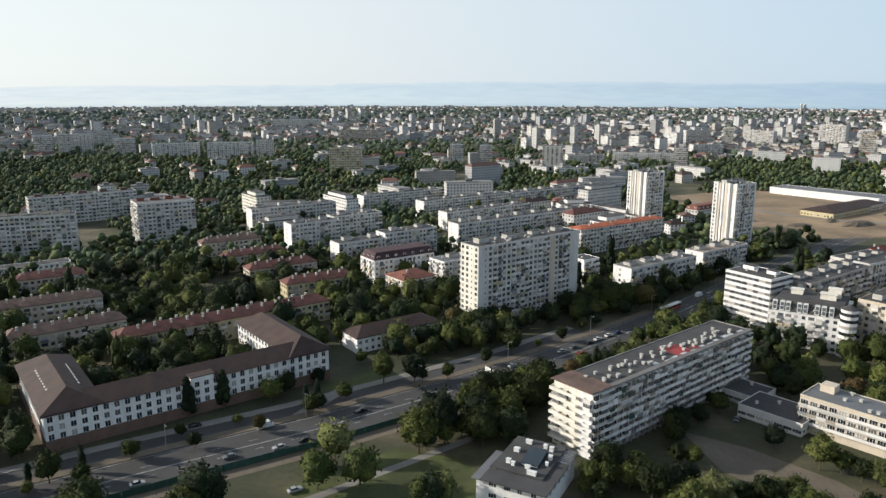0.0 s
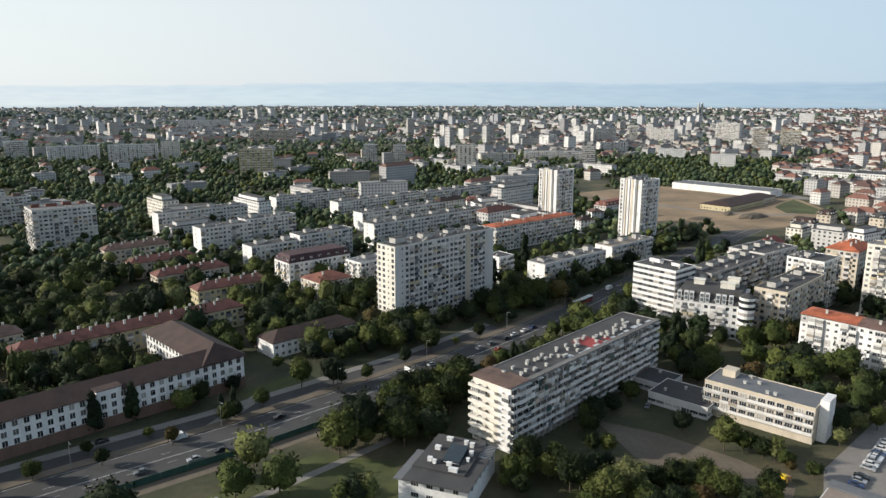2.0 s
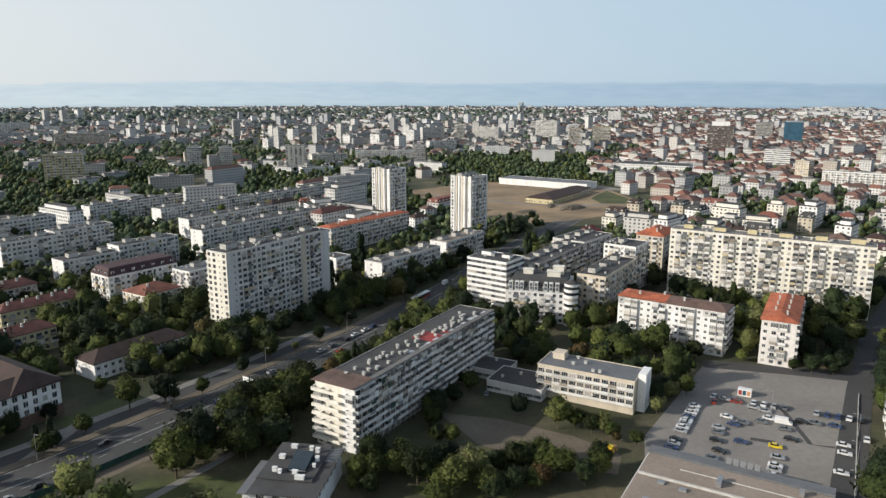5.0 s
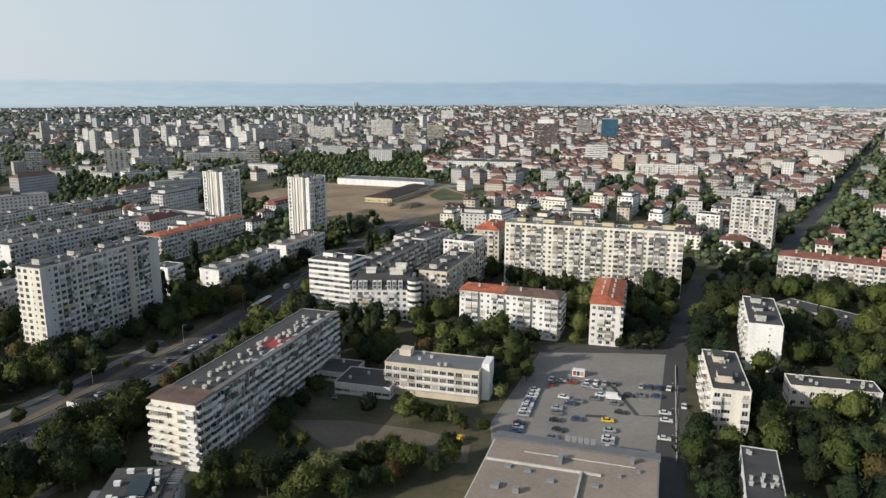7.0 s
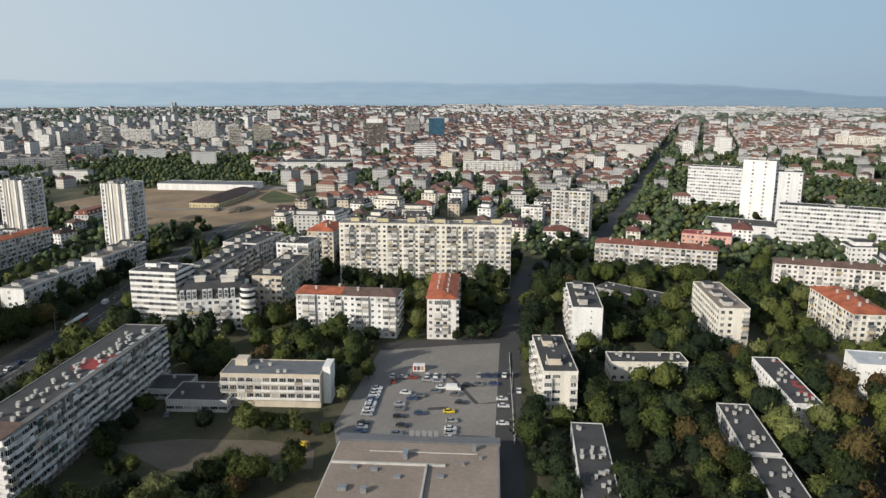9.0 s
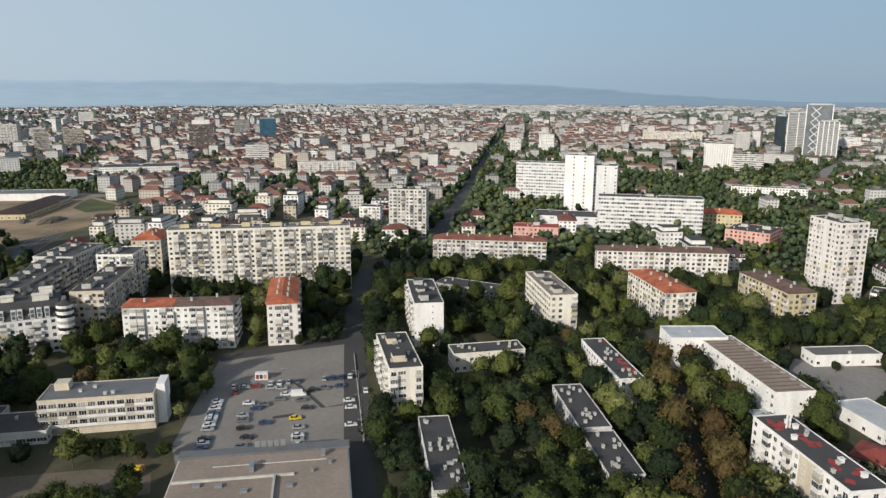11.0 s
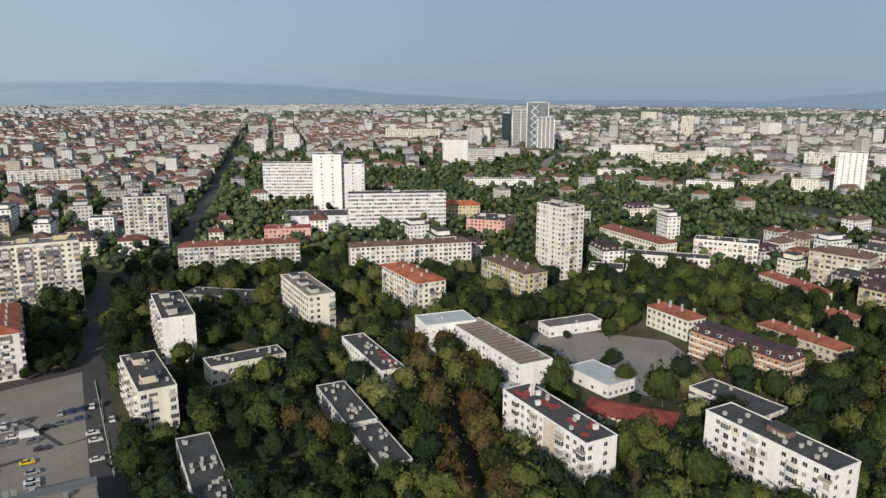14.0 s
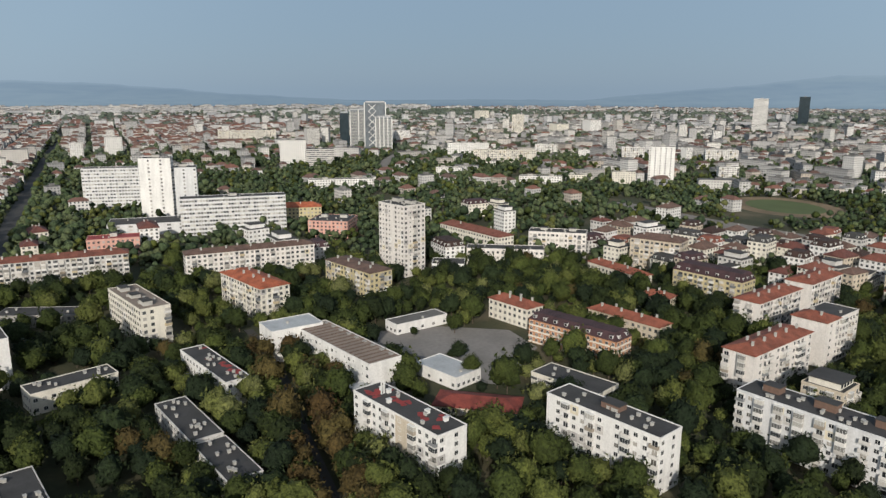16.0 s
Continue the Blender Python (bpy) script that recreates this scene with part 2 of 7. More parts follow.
LEAVES_HAZY = foliage("far_woodland_leaves_hazed", [(0.3, (0.085, 0.11, 0.095)), (0.5, (0.1, 0.125, 0.105)), (0.7, (0.115, 0.135, 0.11))], 0.008, 0.2)


def town_wall(name, stops, glass):
    """Walls of the distant town: rows of windows at storey height along the wall, tone by house."""
    m, nt, b = shader(name)
    geo = nt.nodes.new("ShaderNodeNewGeometry")
    tone = ramp(nt, geo.outputs["Random Per Island"], stops)
    uv = nt.nodes.new("ShaderNodeUVMap")
    sep = nt.nodes.new("ShaderNodeSeparateXYZ")
    nt.links.new(uv.outputs[0], sep.inputs[0])

    def band(sock, period, lo, hi):
        d = nt.nodes.new("ShaderNodeMath"); d.operation = "DIVIDE"
        nt.links.new(sock, d.inputs[0]); d.inputs[1].default_value = period
        f = nt.nodes.new("ShaderNodeMath"); f.operation = "FRACT"
        nt.links.new(d.outputs[0], f.inputs[0])
        a = nt.nodes.new("ShaderNodeMath"); a.operation = "GREATER_THAN"
        nt.links.new(f.outputs[0], a.inputs[0]); a.inputs[1].default_value = lo
        z = nt.nodes.new("ShaderNodeMath"); z.operation = "LESS_THAN"
        nt.links.new(f.outputs[0], z.inputs[0]); z.inputs[1].default_value = hi
        k = nt.nodes.new("ShaderNodeMath"); k.operation = "MULTIPLY"
        nt.links.new(a.outputs[0], k.inputs[0]); nt.links.new(z.outputs[0], k.inputs[1])
        return k.outputs[0]

    both = nt.nodes.new("ShaderNodeMath"); both.operation = "MULTIPLY"
    nt.links.new(band(sep.outputs[0], 3.2, 0.25, 0.72), both.inputs[0])
    nt.links.new(band(sep.outputs[1], 2.9, 0.3, 0.78), both.inputs[1])
    stain = ramp(nt, noise_tex(nt, 0.08, 3), [(0.3, (0.8, 0.8, 0.8)), (0.7, (1.0, 1.0, 1.0))])
    wall = mix(nt, 1.0, tone, stain, "MULTIPLY")
    nt.links.new(mix(nt, both.outputs[0], wall, glass), b.inputs["Base Color"])
    b.inputs["Roughness"].default_value = 0.85
    return m


def town_roof(name, stops):
    m, nt, b = shader(name)
    geo = nt.nodes.new("ShaderNodeNewGeometry")
    tone = ramp(nt, geo.outputs["Random Per Island"], stops)
    grain = ramp(nt, noise_tex(nt, 0.5, 4), [(0.3, (0.7, 0.7, 0.7)), (0.7, (1.1, 1.1, 1.1))])
    nt.links.new(mix(nt, 1.0, tone, grain, "MULTIPLY"), b.inputs["Base Color"])
    b.inputs["Roughness"].default_value = 0.9
    return m


TOWN_WALL = town_wall("town_walls", [(0.0, (0.3, 0.3, 0.3)), (0.3, (0.46, 0.455, 0.445)), (0.55, (0.66, 0.65, 0.63)), (0.75, (0.42, 0.37, 0.31)), (0.85, (0.38, 0.38, 0.38)), (1.0, (0.68, 0.66, 0.62))], (0.1, 0.105, 0.115))
# far walls and panes muted to grey-blue: distance haze mixed into the colours
TOWN_WALL_HAZY = town_wall("hazed_far_town_walls", [(0.0, (0.33, 0.34, 0.355)), (0.35, (0.44, 0.445, 0.455)), (0.65, (0.58, 0.58, 0.58)), (0.8, (0.4, 0.375, 0.345)), (1.0, (0.6, 0.59, 0.57))], (0.2, 0.21, 0.225))
TOWN_TILE = town_roof("town_tile_roofs", [(0.0, (0.09, 0.056, 0.048)), (0.3, (0.17, 0.088, 0.068)), (0.55, (0.12, 0.076, 0.064)), (0.75, (0.21, 0.095, 0.068)), (1.0, (0.14, 0.085, 0.07))])
TOWN_FLAT = town_roof("town_flat_roofs", [(0.0, (0.1, 0.1, 0.1)), (0.5, (0.17, 0.165, 0.16)), (1.0, (0.27, 0.265, 0.255))])


def ground_material():
    m, nt, b = shader("town_ground")
    big, mid, small = noise_tex(nt, 0.004, 4), noise_tex(nt, 0.03, 4), noise_tex(nt, 0.5, 4)
    c1 = ramp(nt, mid, [(0.35, (0.03, 0.038, 0.014)), (0.5, (0.05, 0.053, 0.024)), (0.65, (0.1, 0.085, 0.05))])
    c2 = ramp(nt, big, [(0.4, (0.75, 0.8, 0.7)), (0.6, (1.1, 1.05, 1.0))])
    c3 = ramp(nt, small, [(0.3, (0.75, 0.75, 0.75)), (0.7, (1.05, 1.05, 1.05))])
    nt.links.new(mix(nt, 1.0, mix(nt, 1.0, c1, c2, "MULTIPLY"), c3, "MULTIPLY"), b.inputs["Base Color"])
    b.inputs["Roughness"].default_value = 0.95
    return m


GROUND = ground_material()


# ---- mesh tools ----
class Builder:
    """Collects boxes and faces with material slots, then makes one mesh."""

    def __init__(self):
        self.v, self.f, self.m = [], [], []

    def face(self, pts, mat=0):
        n = len(self.v)
        self.v.extend(pts)
        self.f.append(tuple(range(n, n + len(pts))))
        self.m.append(mat)

    def box(self, x0, x1, y0, y1, z0, z1, mat=0, bottom=True):
        n = len(self.v)
        self.v.extend([(x0, y0, z0), (x1, y0, z0), (x1, y1, z0), (x0, y1, z0), (x0, y0, z1), (x1, y0, z1), (x1, y1, z1), (x0, y1, z1)])
        fs = [(4, 5, 6, 7), (0, 1, 5, 4), (1, 2, 6, 5), (2, 3, 7, 6), (3, 0, 4, 7)]
        if bottom:
            fs.append((3, 2, 1, 0))
        self.f.extend(tuple(n + i for i in q) for q in fs)
        self.m.extend([mat] * len(fs))

    def prism(self, pts, z0, z1, mat=0, mat_top=None):
        n, k = len(self.v), len(pts)
        self.v.extend([(x, y, z0) for x, y in pts] + [(x, y, z1) for x, y in pts])
        for i in range(k):
            j = (i + 1) % k
            self.f.append((n + i, n + j, n + k + j, n + k + i))
            self.m.append(mat)
        self.f.append(tuple(range(n + k, n + 2 * k)))
        self.m.append(mat if mat_top is None else mat_top)

    def tube(self, x, y, z0, z1, r0, r1, sides=7, mat=0):
        n = len(self.v)
        for z, r in ((z0, r0), (z1, r1)):
            self.v.extend((x + r * math.cos(2 * math.pi * i / sides), y + r * math.sin(2 * math.pi * i / sides), z) for i in range(sides))
        for i in range(sides):
            j = (i + 1) % sides
            self.f.append((n + i, n + j, n + sides + j, n + sides + i))
            self.m.append(mat)
        self.f.append(tuple(range(n + sides, n + 2 * sides)))
        self.m.append(mat)

    def mesh(self, name, mats):
        me = bpy.data.meshes.new(name)
        me.from_pydata(self.v, [], self.f)
        for mt in mats:
            me.materials.append(mt)
        if any(self.m):
            me.polygons.foreach_set("material_index", self.m)
        me.update()
        return me


def part(name, data, mats, parent, label="", at=None, turn=0.0, kind=""):
    """One mesh object under a thing or a part. data: a Builder or a mesh that is shared."""
    me = data.mesh(name, mats) if isinstance(data, Builder) else data
    ob = new(name, me)
    ob.parent = parent
    if at is not None:
        ob.location = at
        ob.rotation_euler = (0, 0, turn)
    return tagged(ob, label, kind=kind)


def thing(name, label, category, x=0.0, y=0.0, rot=0.0, group="", kind=""):
    ob = new(name)
    ob.location, ob.rotation_euler = (x, y, 0), (0, 0, radians(rot))
    return tagged(ob, label, category, group, kind)


def solid(name, data, mats, label, category, kind="", x=0.0, y=0.0, z=0.0, rot=0.0, group=""):
    ob = new(name, data.mesh(name, mats) if isinstance(data, Builder) else data)
    ob.location, ob.rotation_euler = (x, y, z), (0, 0, radians(rot))
    return tagged(ob, label, category, group, kind)


FOOT = []      # plan rectangles kept clear of trees: x, y, cos, sin, half width, half depth


def keep_clear(x, y, rot, w, d, margin=1.4):
    FOOT.append((x, y, math.cos(radians(rot)), math.sin(radians(rot)), w / 2 + margin, d / 2 + margin))


def strip(points, width, z, name, mat, label, category, thick=0.1):
    """A road or path along a line of points, as a thin slab."""
    b = Builder()
    pts = [Vector(p) for p in points]
    left, right = [], []
    for i, p in enumerate(pts):
        a, c = pts[max(0, i - 1)], pts[min(len(pts) - 1, i + 1)]
        t = (c - a).normalized()
        n = Vector((-t.y, t.x)) * width / 2
        left.append(p + n), right.append(p - n)
    for i in range(len(pts) - 1):
        q = [right[i], right[i + 1], left[i + 1], left[i]]
        b.prism([(v.x, v.y) for v in q], z - thick, z)
        m, dv = (pts[i] + pts[i + 1]) / 2, pts[i + 1] - pts[i]
        keep_clear(m.x, m.y, math.degrees(math.atan2(dv.y, dv.x)), dv.length, width, 0.5)
    return solid(name, b, [mat], label, category, "structure")


def area(points, z, name, mat, label, category, thick=0.1, clear=True):
    b = Builder()
    b.prism(points, z - thick, z)
    if clear:
        LOTS.append(points)
    return solid(name, b, [mat], label, category, "structure")


LOTS = []

# ---- ground, roads and distance ----
def disc(radius, rings, sides):
    b = Builder()
    rs = [radius * (i / rings) ** 1.6 for i in range(1, rings + 1)]
    b.v.append((0, 0, 0))
    for r in rs:
        b.v.extend((r * math.cos(2 * math.pi * i / sides), r * math.sin(2 * math.pi * i / sides), 0) for i in range(sides))
    for i in range(sides):
        j = (i + 1) % sides
        b.f.append((0, 1 + i, 1 + j))
        b.m.append(0)
        for k in range(rings - 1):
            o = 1 + k * sides
            b.f.append((o + i, o + sides + i, o + sides + j, o + j))
            b.m.append(0)
    return b


solid("ground", disc(4960, 14, 96), [GROUND], "flat town ground of dry grass and earth", "ground", "structure")


def backdrop_material():
    """Far hills and plain: distance haze painted into a grey-blue glow; lighter towards the foot."""
    m, nt, b = shader("distant_hills_haze_glow")
    tc = nt.nodes.new("ShaderNodeTexCoord")
    sep = nt.nodes.new("ShaderNodeSeparateXYZ")
    nt.links.new(tc.outputs["Object"], sep.inputs[0])
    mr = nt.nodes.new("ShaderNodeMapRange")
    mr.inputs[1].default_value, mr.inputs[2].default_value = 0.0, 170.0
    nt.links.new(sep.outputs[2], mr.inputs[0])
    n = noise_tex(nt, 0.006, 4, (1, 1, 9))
    # painted haze is palest on the sun's side and deepens eastwards
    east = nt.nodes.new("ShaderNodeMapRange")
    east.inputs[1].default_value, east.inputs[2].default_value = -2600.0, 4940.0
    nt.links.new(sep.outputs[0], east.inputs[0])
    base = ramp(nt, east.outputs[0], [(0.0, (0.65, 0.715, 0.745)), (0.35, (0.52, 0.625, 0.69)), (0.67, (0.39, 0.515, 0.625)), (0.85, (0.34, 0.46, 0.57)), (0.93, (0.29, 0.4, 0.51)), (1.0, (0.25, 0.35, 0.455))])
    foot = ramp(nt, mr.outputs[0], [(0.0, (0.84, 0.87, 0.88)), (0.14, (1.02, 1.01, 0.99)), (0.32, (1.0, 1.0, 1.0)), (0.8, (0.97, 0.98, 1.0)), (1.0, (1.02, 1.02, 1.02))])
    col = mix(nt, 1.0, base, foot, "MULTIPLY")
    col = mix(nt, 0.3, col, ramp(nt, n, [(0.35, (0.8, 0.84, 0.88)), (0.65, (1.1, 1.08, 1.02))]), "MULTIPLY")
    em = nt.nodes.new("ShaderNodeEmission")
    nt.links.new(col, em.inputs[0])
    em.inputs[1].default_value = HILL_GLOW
    clear = nt.nodes.new("ShaderNodeBsdfTransparent")
    uv = nt.nodes.new("ShaderNodeUVMap")
    up = nt.nodes.new("ShaderNodeSeparateXYZ")
    nt.links.new(uv.outputs[0], up.inputs[0])
    # ridge top thinned out so it seems lost in haze
    thin = nt.nodes.new("ShaderNodeMapRange")
    thin.inputs[1].default_value, thin.inputs[2].default_value, thin.inputs[3].default_value, thin.inputs[4].default_value = 0.88, 1.0, 0.0, 0.6
    nt.links.new(up.outputs[1], thin.inputs[0])
    soft_top = nt.nodes.new("ShaderNodeMixShader")
    nt.links.new(thin.outputs[0], soft_top.inputs[0])
    nt.links.new(em.outputs[0], soft_top.inputs[1])
    nt.links.new(clear.outputs[0], soft_top.inputs[2])
    nt.links.new(soft_top.outputs[0], nt.nodes["Material Output"].inputs[0])
    return m


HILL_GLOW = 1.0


def hill_height(a):
    """Height of the far ridge by bearing in degrees, clockwise from +y."""
    swell = 9 * math.sin(a * 0.21) + 6 * math.sin(a * 0.47 + 1) + 4 * math.sin(a * 1.13 + 2) + 2.5 * math.sin(a * 2.9)
    if a < -8:
        return 118 + 0.3 * swell + 22 * max(0.0, (a + 34) / 26)
    if a < 62:
        return 158 + 0.6 * swell
    if a < 84:
        return 158 + 0.6 * swell - 115 * (a - 62) / 22
    if a < 102:
        return 43 + 0.2 * swell
    return min(195, 43 + 0.5 * swell + 140 * (a - 102) / 16)


def backdrop():
    b = Builder()
    steps = 720
    for i in range(steps + 1):
        a = -180 + 360 * i / steps
        x, y = 4940 * math.sin(radians(a)), 4940 * math.cos(radians(a))
        b.v.extend([(x, y, -2), (x, y, hill_height(a) + 3 * noise.noise((a * 0.9, 0, 0)))])
    for i in range(steps):
        b.f.append((2 * i, 2 * i + 1, 2 * i + 3, 2 * i + 2))
        b.m.append(0)
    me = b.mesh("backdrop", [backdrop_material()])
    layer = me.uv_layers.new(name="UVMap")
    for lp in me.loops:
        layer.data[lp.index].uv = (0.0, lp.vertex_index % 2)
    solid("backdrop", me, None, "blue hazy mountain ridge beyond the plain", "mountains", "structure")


backdrop()

BOULEVARD = [(-230, 104), (-175, 140), (-120, 177), (-82, 201), (-42, 225), (-3, 252), (34, 279), (76, 314), (115, 350), (168, 404), (240, 478), (330, 560)]
strip(BOULEVARD, 20, 0.05, "boulevard", ASPHALT, "wide worn asphalt boulevard with lane lines", "road")


def shifted(points, off):
    out = []
    for i, p in enumerate(points):
        a, c = Vector(points[max(0, i - 1)]), Vector(points[min(len(points) - 1, i + 1)])
        t = (c - a).normalized()
        out.append((p[0] - t.y * off, p[1] + t.x * off))
    return out


def lane_lines(points, offs, name, dash=0.0, gap=0.0):
    b = Builder()
    for off in offs:
        pts = [Vector(p) for p in shifted(points, off)]
        for a, c in zip(pts, pts[1:]):
            t = (c - a).normalized()
            n = Vector((-t.y, t.x)) * 0.09
            s, length = 0.0, (c - a).length
            while s < length - 0.1:
                e = min(length, s + (dash or length))
                p, q = a + t * s, a + t * e
                b.face([(p - n).to_tuple() + (0.075,), (q - n).to_tuple() + (0.075,), (q + n).to_tuple() + (0.075,), (p + n).to_tuple() + (0.075,)])
                s = e + gap
    solid(name, b, [MARKING], "white painted lane lines on the boulevard", "road marking", "structure")


lane_lines(BOULEVARD, (-0.2, 0.2, 9.3, -9.3), "lane_line")
lane_lines(BOULEVARD, (3.2, -3.2), "lane_dash", 3, 9)
strip(shifted(BOULEVARD[:9], 12.2), 4.0, 0.17, "verge", DIRT, "raised dry grass verge beside the boulevard", "verge", 0.2)
strip(shifted(BOULEVARD[:8], 17.5), 6.5, 0.05, "service_road", ASPHALT, "narrow asphalt service road beside the boulevard", "road")
strip(shifted(BOULEVARD[1:8], 23), 4.0, 0.16, "pavement", PAVING, "raised pale paved footway", "pavement", 0.2)
strip(shifted(BOULEVARD[:8], -14.5), 5.0, 0.03, "track_bed", DIRT, "bare earth ditch behind the barrier", "track bed")
strip([(-78, 158), (-40, 180), (-10, 203), (14, 222)], 3.0, 0.05, "footpath", PAVING, "pale winding footpath through the lawn", "path")
strip([(-36, 262), (-52, 232)], 5.0, 0.06, "driveway", PAVING, "short pale driveway between lawns", "path")
area([(-46, 188), (-14, 212), (8, 204), (14, 186), (-10, 172), (-36, 174)], 0.03, "lawn", LAWN, "dry patchy lawn", "lawn", clear=False)
area([(56, 178), (74, 198), (92, 186), (84, 166), (66, 160)], 0.03, "lawn", LAWN, "sunlit dry lawn between trees", "lawn", clear=False)
area([(80, 224), (98, 212), (116, 192), (124, 176), (116, 166), (96, 182), (84, 198)], 0.04, "playground", DIRT, "bare earth playground beside trees", "playground")
area([(-48, 262), (-30, 276), (2, 268), (-14, 246), (-30, 240)], 0.03, "lawn", LAWN, "dry lawn beside the footway", "lawn", clear=False)
area([(127, 168), (138, 184), (200, 230), (246, 196), (160, 129)], 0.05, "parking_lot", LOT, "large worn asphalt parking lot", "parking lot")
strip([(96, 76), (152, 119), (174, 137), (238, 188), (300, 235), (352, 266), (410, 280), (470, 287)], 9, 0.06, "street", ASPHALT, "asphalt side street lined with trees", "road")
for pts in ([(196.5, 185.5), (197.7, 184.2), (186.0, 160.5), (184.6, 161.4)], [(186.0, 160.5), (191.4, 157.2), (190.6, 156.0), (184.6, 161.4)], [(170.5, 171.5), (176.2, 166.8), (174.6, 165.2), (169.0, 170.0)]):
    area(pts, 0.056, "asphalt_patch", ASPHALT, "dark repair patch in the parking lot", "patch", 0.004, clear=False)
strip([(200, 231), (228, 212), (250, 195)], 9, 0.07, "street", ASPHALT, "short asphalt street behind the parking lot", "road")
AVENUE = [(470, 287), (548, 322), (626, 356), (912, 486), (1171, 603), (1900, 930)]
strip(AVENUE, 15, 0.06, "avenue", ASPHALT, "long straight avenue through the old town", "road")
strip([(150, 14), (192, 29), (224, 41), (258, 52), (291, 64), (330, 84)], 4.2, 0.06, "lane", ASPHALT, "narrow shaded lane between tree rows", "road")
area([(325, 28), (333, -8), (327, -40), (303, -50), (262, -30), (268, -4), (286, 10), (296, 20)], 0.05, "school_yard", YARD, "grey asphalt school yard", "yard")
area([(237, 769), (340, 823), (470, 760), (440, 610), (372, 560), (324, 548), (262, 545), (222, 681)], 0.06, "dry_field", SAND, "bare ochre building land", "field")
area([(452, 700), (440, 640), (418, 612), (396, 622), (404, 655), (424, 676)], 0.1, "scrub", LAWN, "dry green scrub on the building land", "scrub", clear=False)
area([(440, 752), (470, 738), (482, 694), (456, 704)], 0.1, "car_park", YARD, "grey asphalt yard behind the hangar", "yard")
strip([(250, 735), (290, 690), (318, 648), (352, 622), (398, 612)], 7, 0.1, "track", PAVING, "pale earth track over the building land", "track")
for cx, cy, r0, hh, turn in ((352, 604, 17, 4.0, 0.4), (338, 622, 10, 2.6, 1.0), (300, 600, 12, 2.2, 0.2), (283, 700, 14, 1.8, 0.7)):
    mound = Builder()
    for k in range(5):
        mound.v.extend((r0 * (1.0, 0.84, 0.6, 0.34, 0.1)[k] * math.cos(j * math.pi / 7) * (1 + 0.16 * math.sin(3 * j + k)), 0.5 * r0 * (1.0, 0.84, 0.6, 0.34, 0.1)[k] * math.sin(j * math.pi / 7) * (1 + 0.16 * math.cos(2 * j + k)), hh * (0.0, 0.35, 0.72, 0.94, 1.0)[k]) for j in range(14))
    for k in range(4):
        for j in range(14):
            mound.f.append((14 * k + j, 14 * k + (j + 1) % 14, 14 * k + 14 + (j + 1) % 14, 14 * k + 14 + j)); mound.m.append(0)
    mound.f.append(tuple(range(56, 70))); mound.m.append(0)
    solid("earth_mound", mound, [DIRT], "low mound of dark dug earth", "mound", x=cx, y=cy, z=0.04, rot=math.degrees(turn))
area([(694 + 64 * math.cos(i * math.pi / 12), -354 + 50 * math.sin(i * math.pi / 12)) for i in range(24)], 0.06, "running_track", SAND, "dry ochre ring round the sports field", "track")
area([(694 + 46 * math.cos(i * math.pi / 12), -354 + 34 * math.sin(i * math.pi / 12)) for i in range(24)], 0.09, "sports_field", TURF, "green sports field among trees", "field")
strip([(720, -190), (620, -240), (545, -290), (480, -350), (420, -420)], 30, 0.05, "rail_yard", LOT, "grey rail and road corridor", "road")
strip([(1000, 60), (1180, 58), (1420, 30)], 18, 0.06, "avenue", LOT, "pale dual carriageway towards glass towers", "road")

# ---- buildings ----
def window_mesh(w, h):
    b = Builder()
    f, o = 0.09, 0.07
    x0, x1, z0, z1 = -w / 2, w / 2, 0.0, h
    out = [(x0, -o, z0), (x1, -o, z0), (x1, -o, z1), (x0, -o, z1)]
    inn = [(x0 + f, -o, z0 + f), (x1 - f, -o, z0 + f), (x1 - f, -o, z1 - f), (x0 + f, -o, z1 - f)]
    back = [(p[0], 0.0, p[2]) for p in out]
    for i in range(4):
        j = (i + 1) % 4
        b.face([out[i], out[j], inn[j], inn[i]])
        b.face([back[i], back[j], out[j], out[i]])
    g, m = -0.025, -0.05
    xs = [inn[0][0], *(c for q in (((-0.04, 0.04),) if w < 2.0 else ((-w / 6 - 0.04, -w / 6 + 0.04), (w / 6 - 0.04, w / 6 + 0.04))) for c in q), inn[1][0]]
    za, zb = z0 + f, z1 - f
    for i in range(len(xs) - 1):
        p, q = xs[i], xs[i + 1]
        y, mt = (g, 1) if i % 2 == 0 else (m, 0)
        b.face([(p, y, za), (q, y, za), (q, y, zb), (p, y, zb)], mt)
        b.face([(p, -o, za), (q, -o, za), (q, y, za), (p, y, za)])
        b.face([(q, -o, zb), (p, -o, zb), (p, y, zb), (q, y, zb)])
        b.face([(p, -o, za), (p, y, za), (p, y, zb), (p, -o, zb)] if i == 0 else [(p, g, za), (p, m, za), (p, m, zb), (p, g, zb)])
    b.face([(xs[-1], -o, za), (xs[-1], g, za), (xs[-1], g, zb), (xs[-1], -o, zb)])
    return b.mesh("window", [FRAME, PANE])


def balcony_mesh(w, deep):
    b = Builder()
    b.box(-w / 2, w / 2, -deep, 0, -0.16, 0.0, 0)
    b.box(-w / 2, w / 2, -deep, -deep + 0.1, 0.0, 1.0, 1, False)
    b.box(-w / 2, -w / 2 + 0.1, -deep + 0.1, 0, 0.0, 1.0, 1, False)
    b.box(w / 2 - 0.1, w / 2, -deep + 0.1, 0, 0.0, 1.0, 1, False)
    return b.mesh("balcony", [CONCRETE, PARAPET])


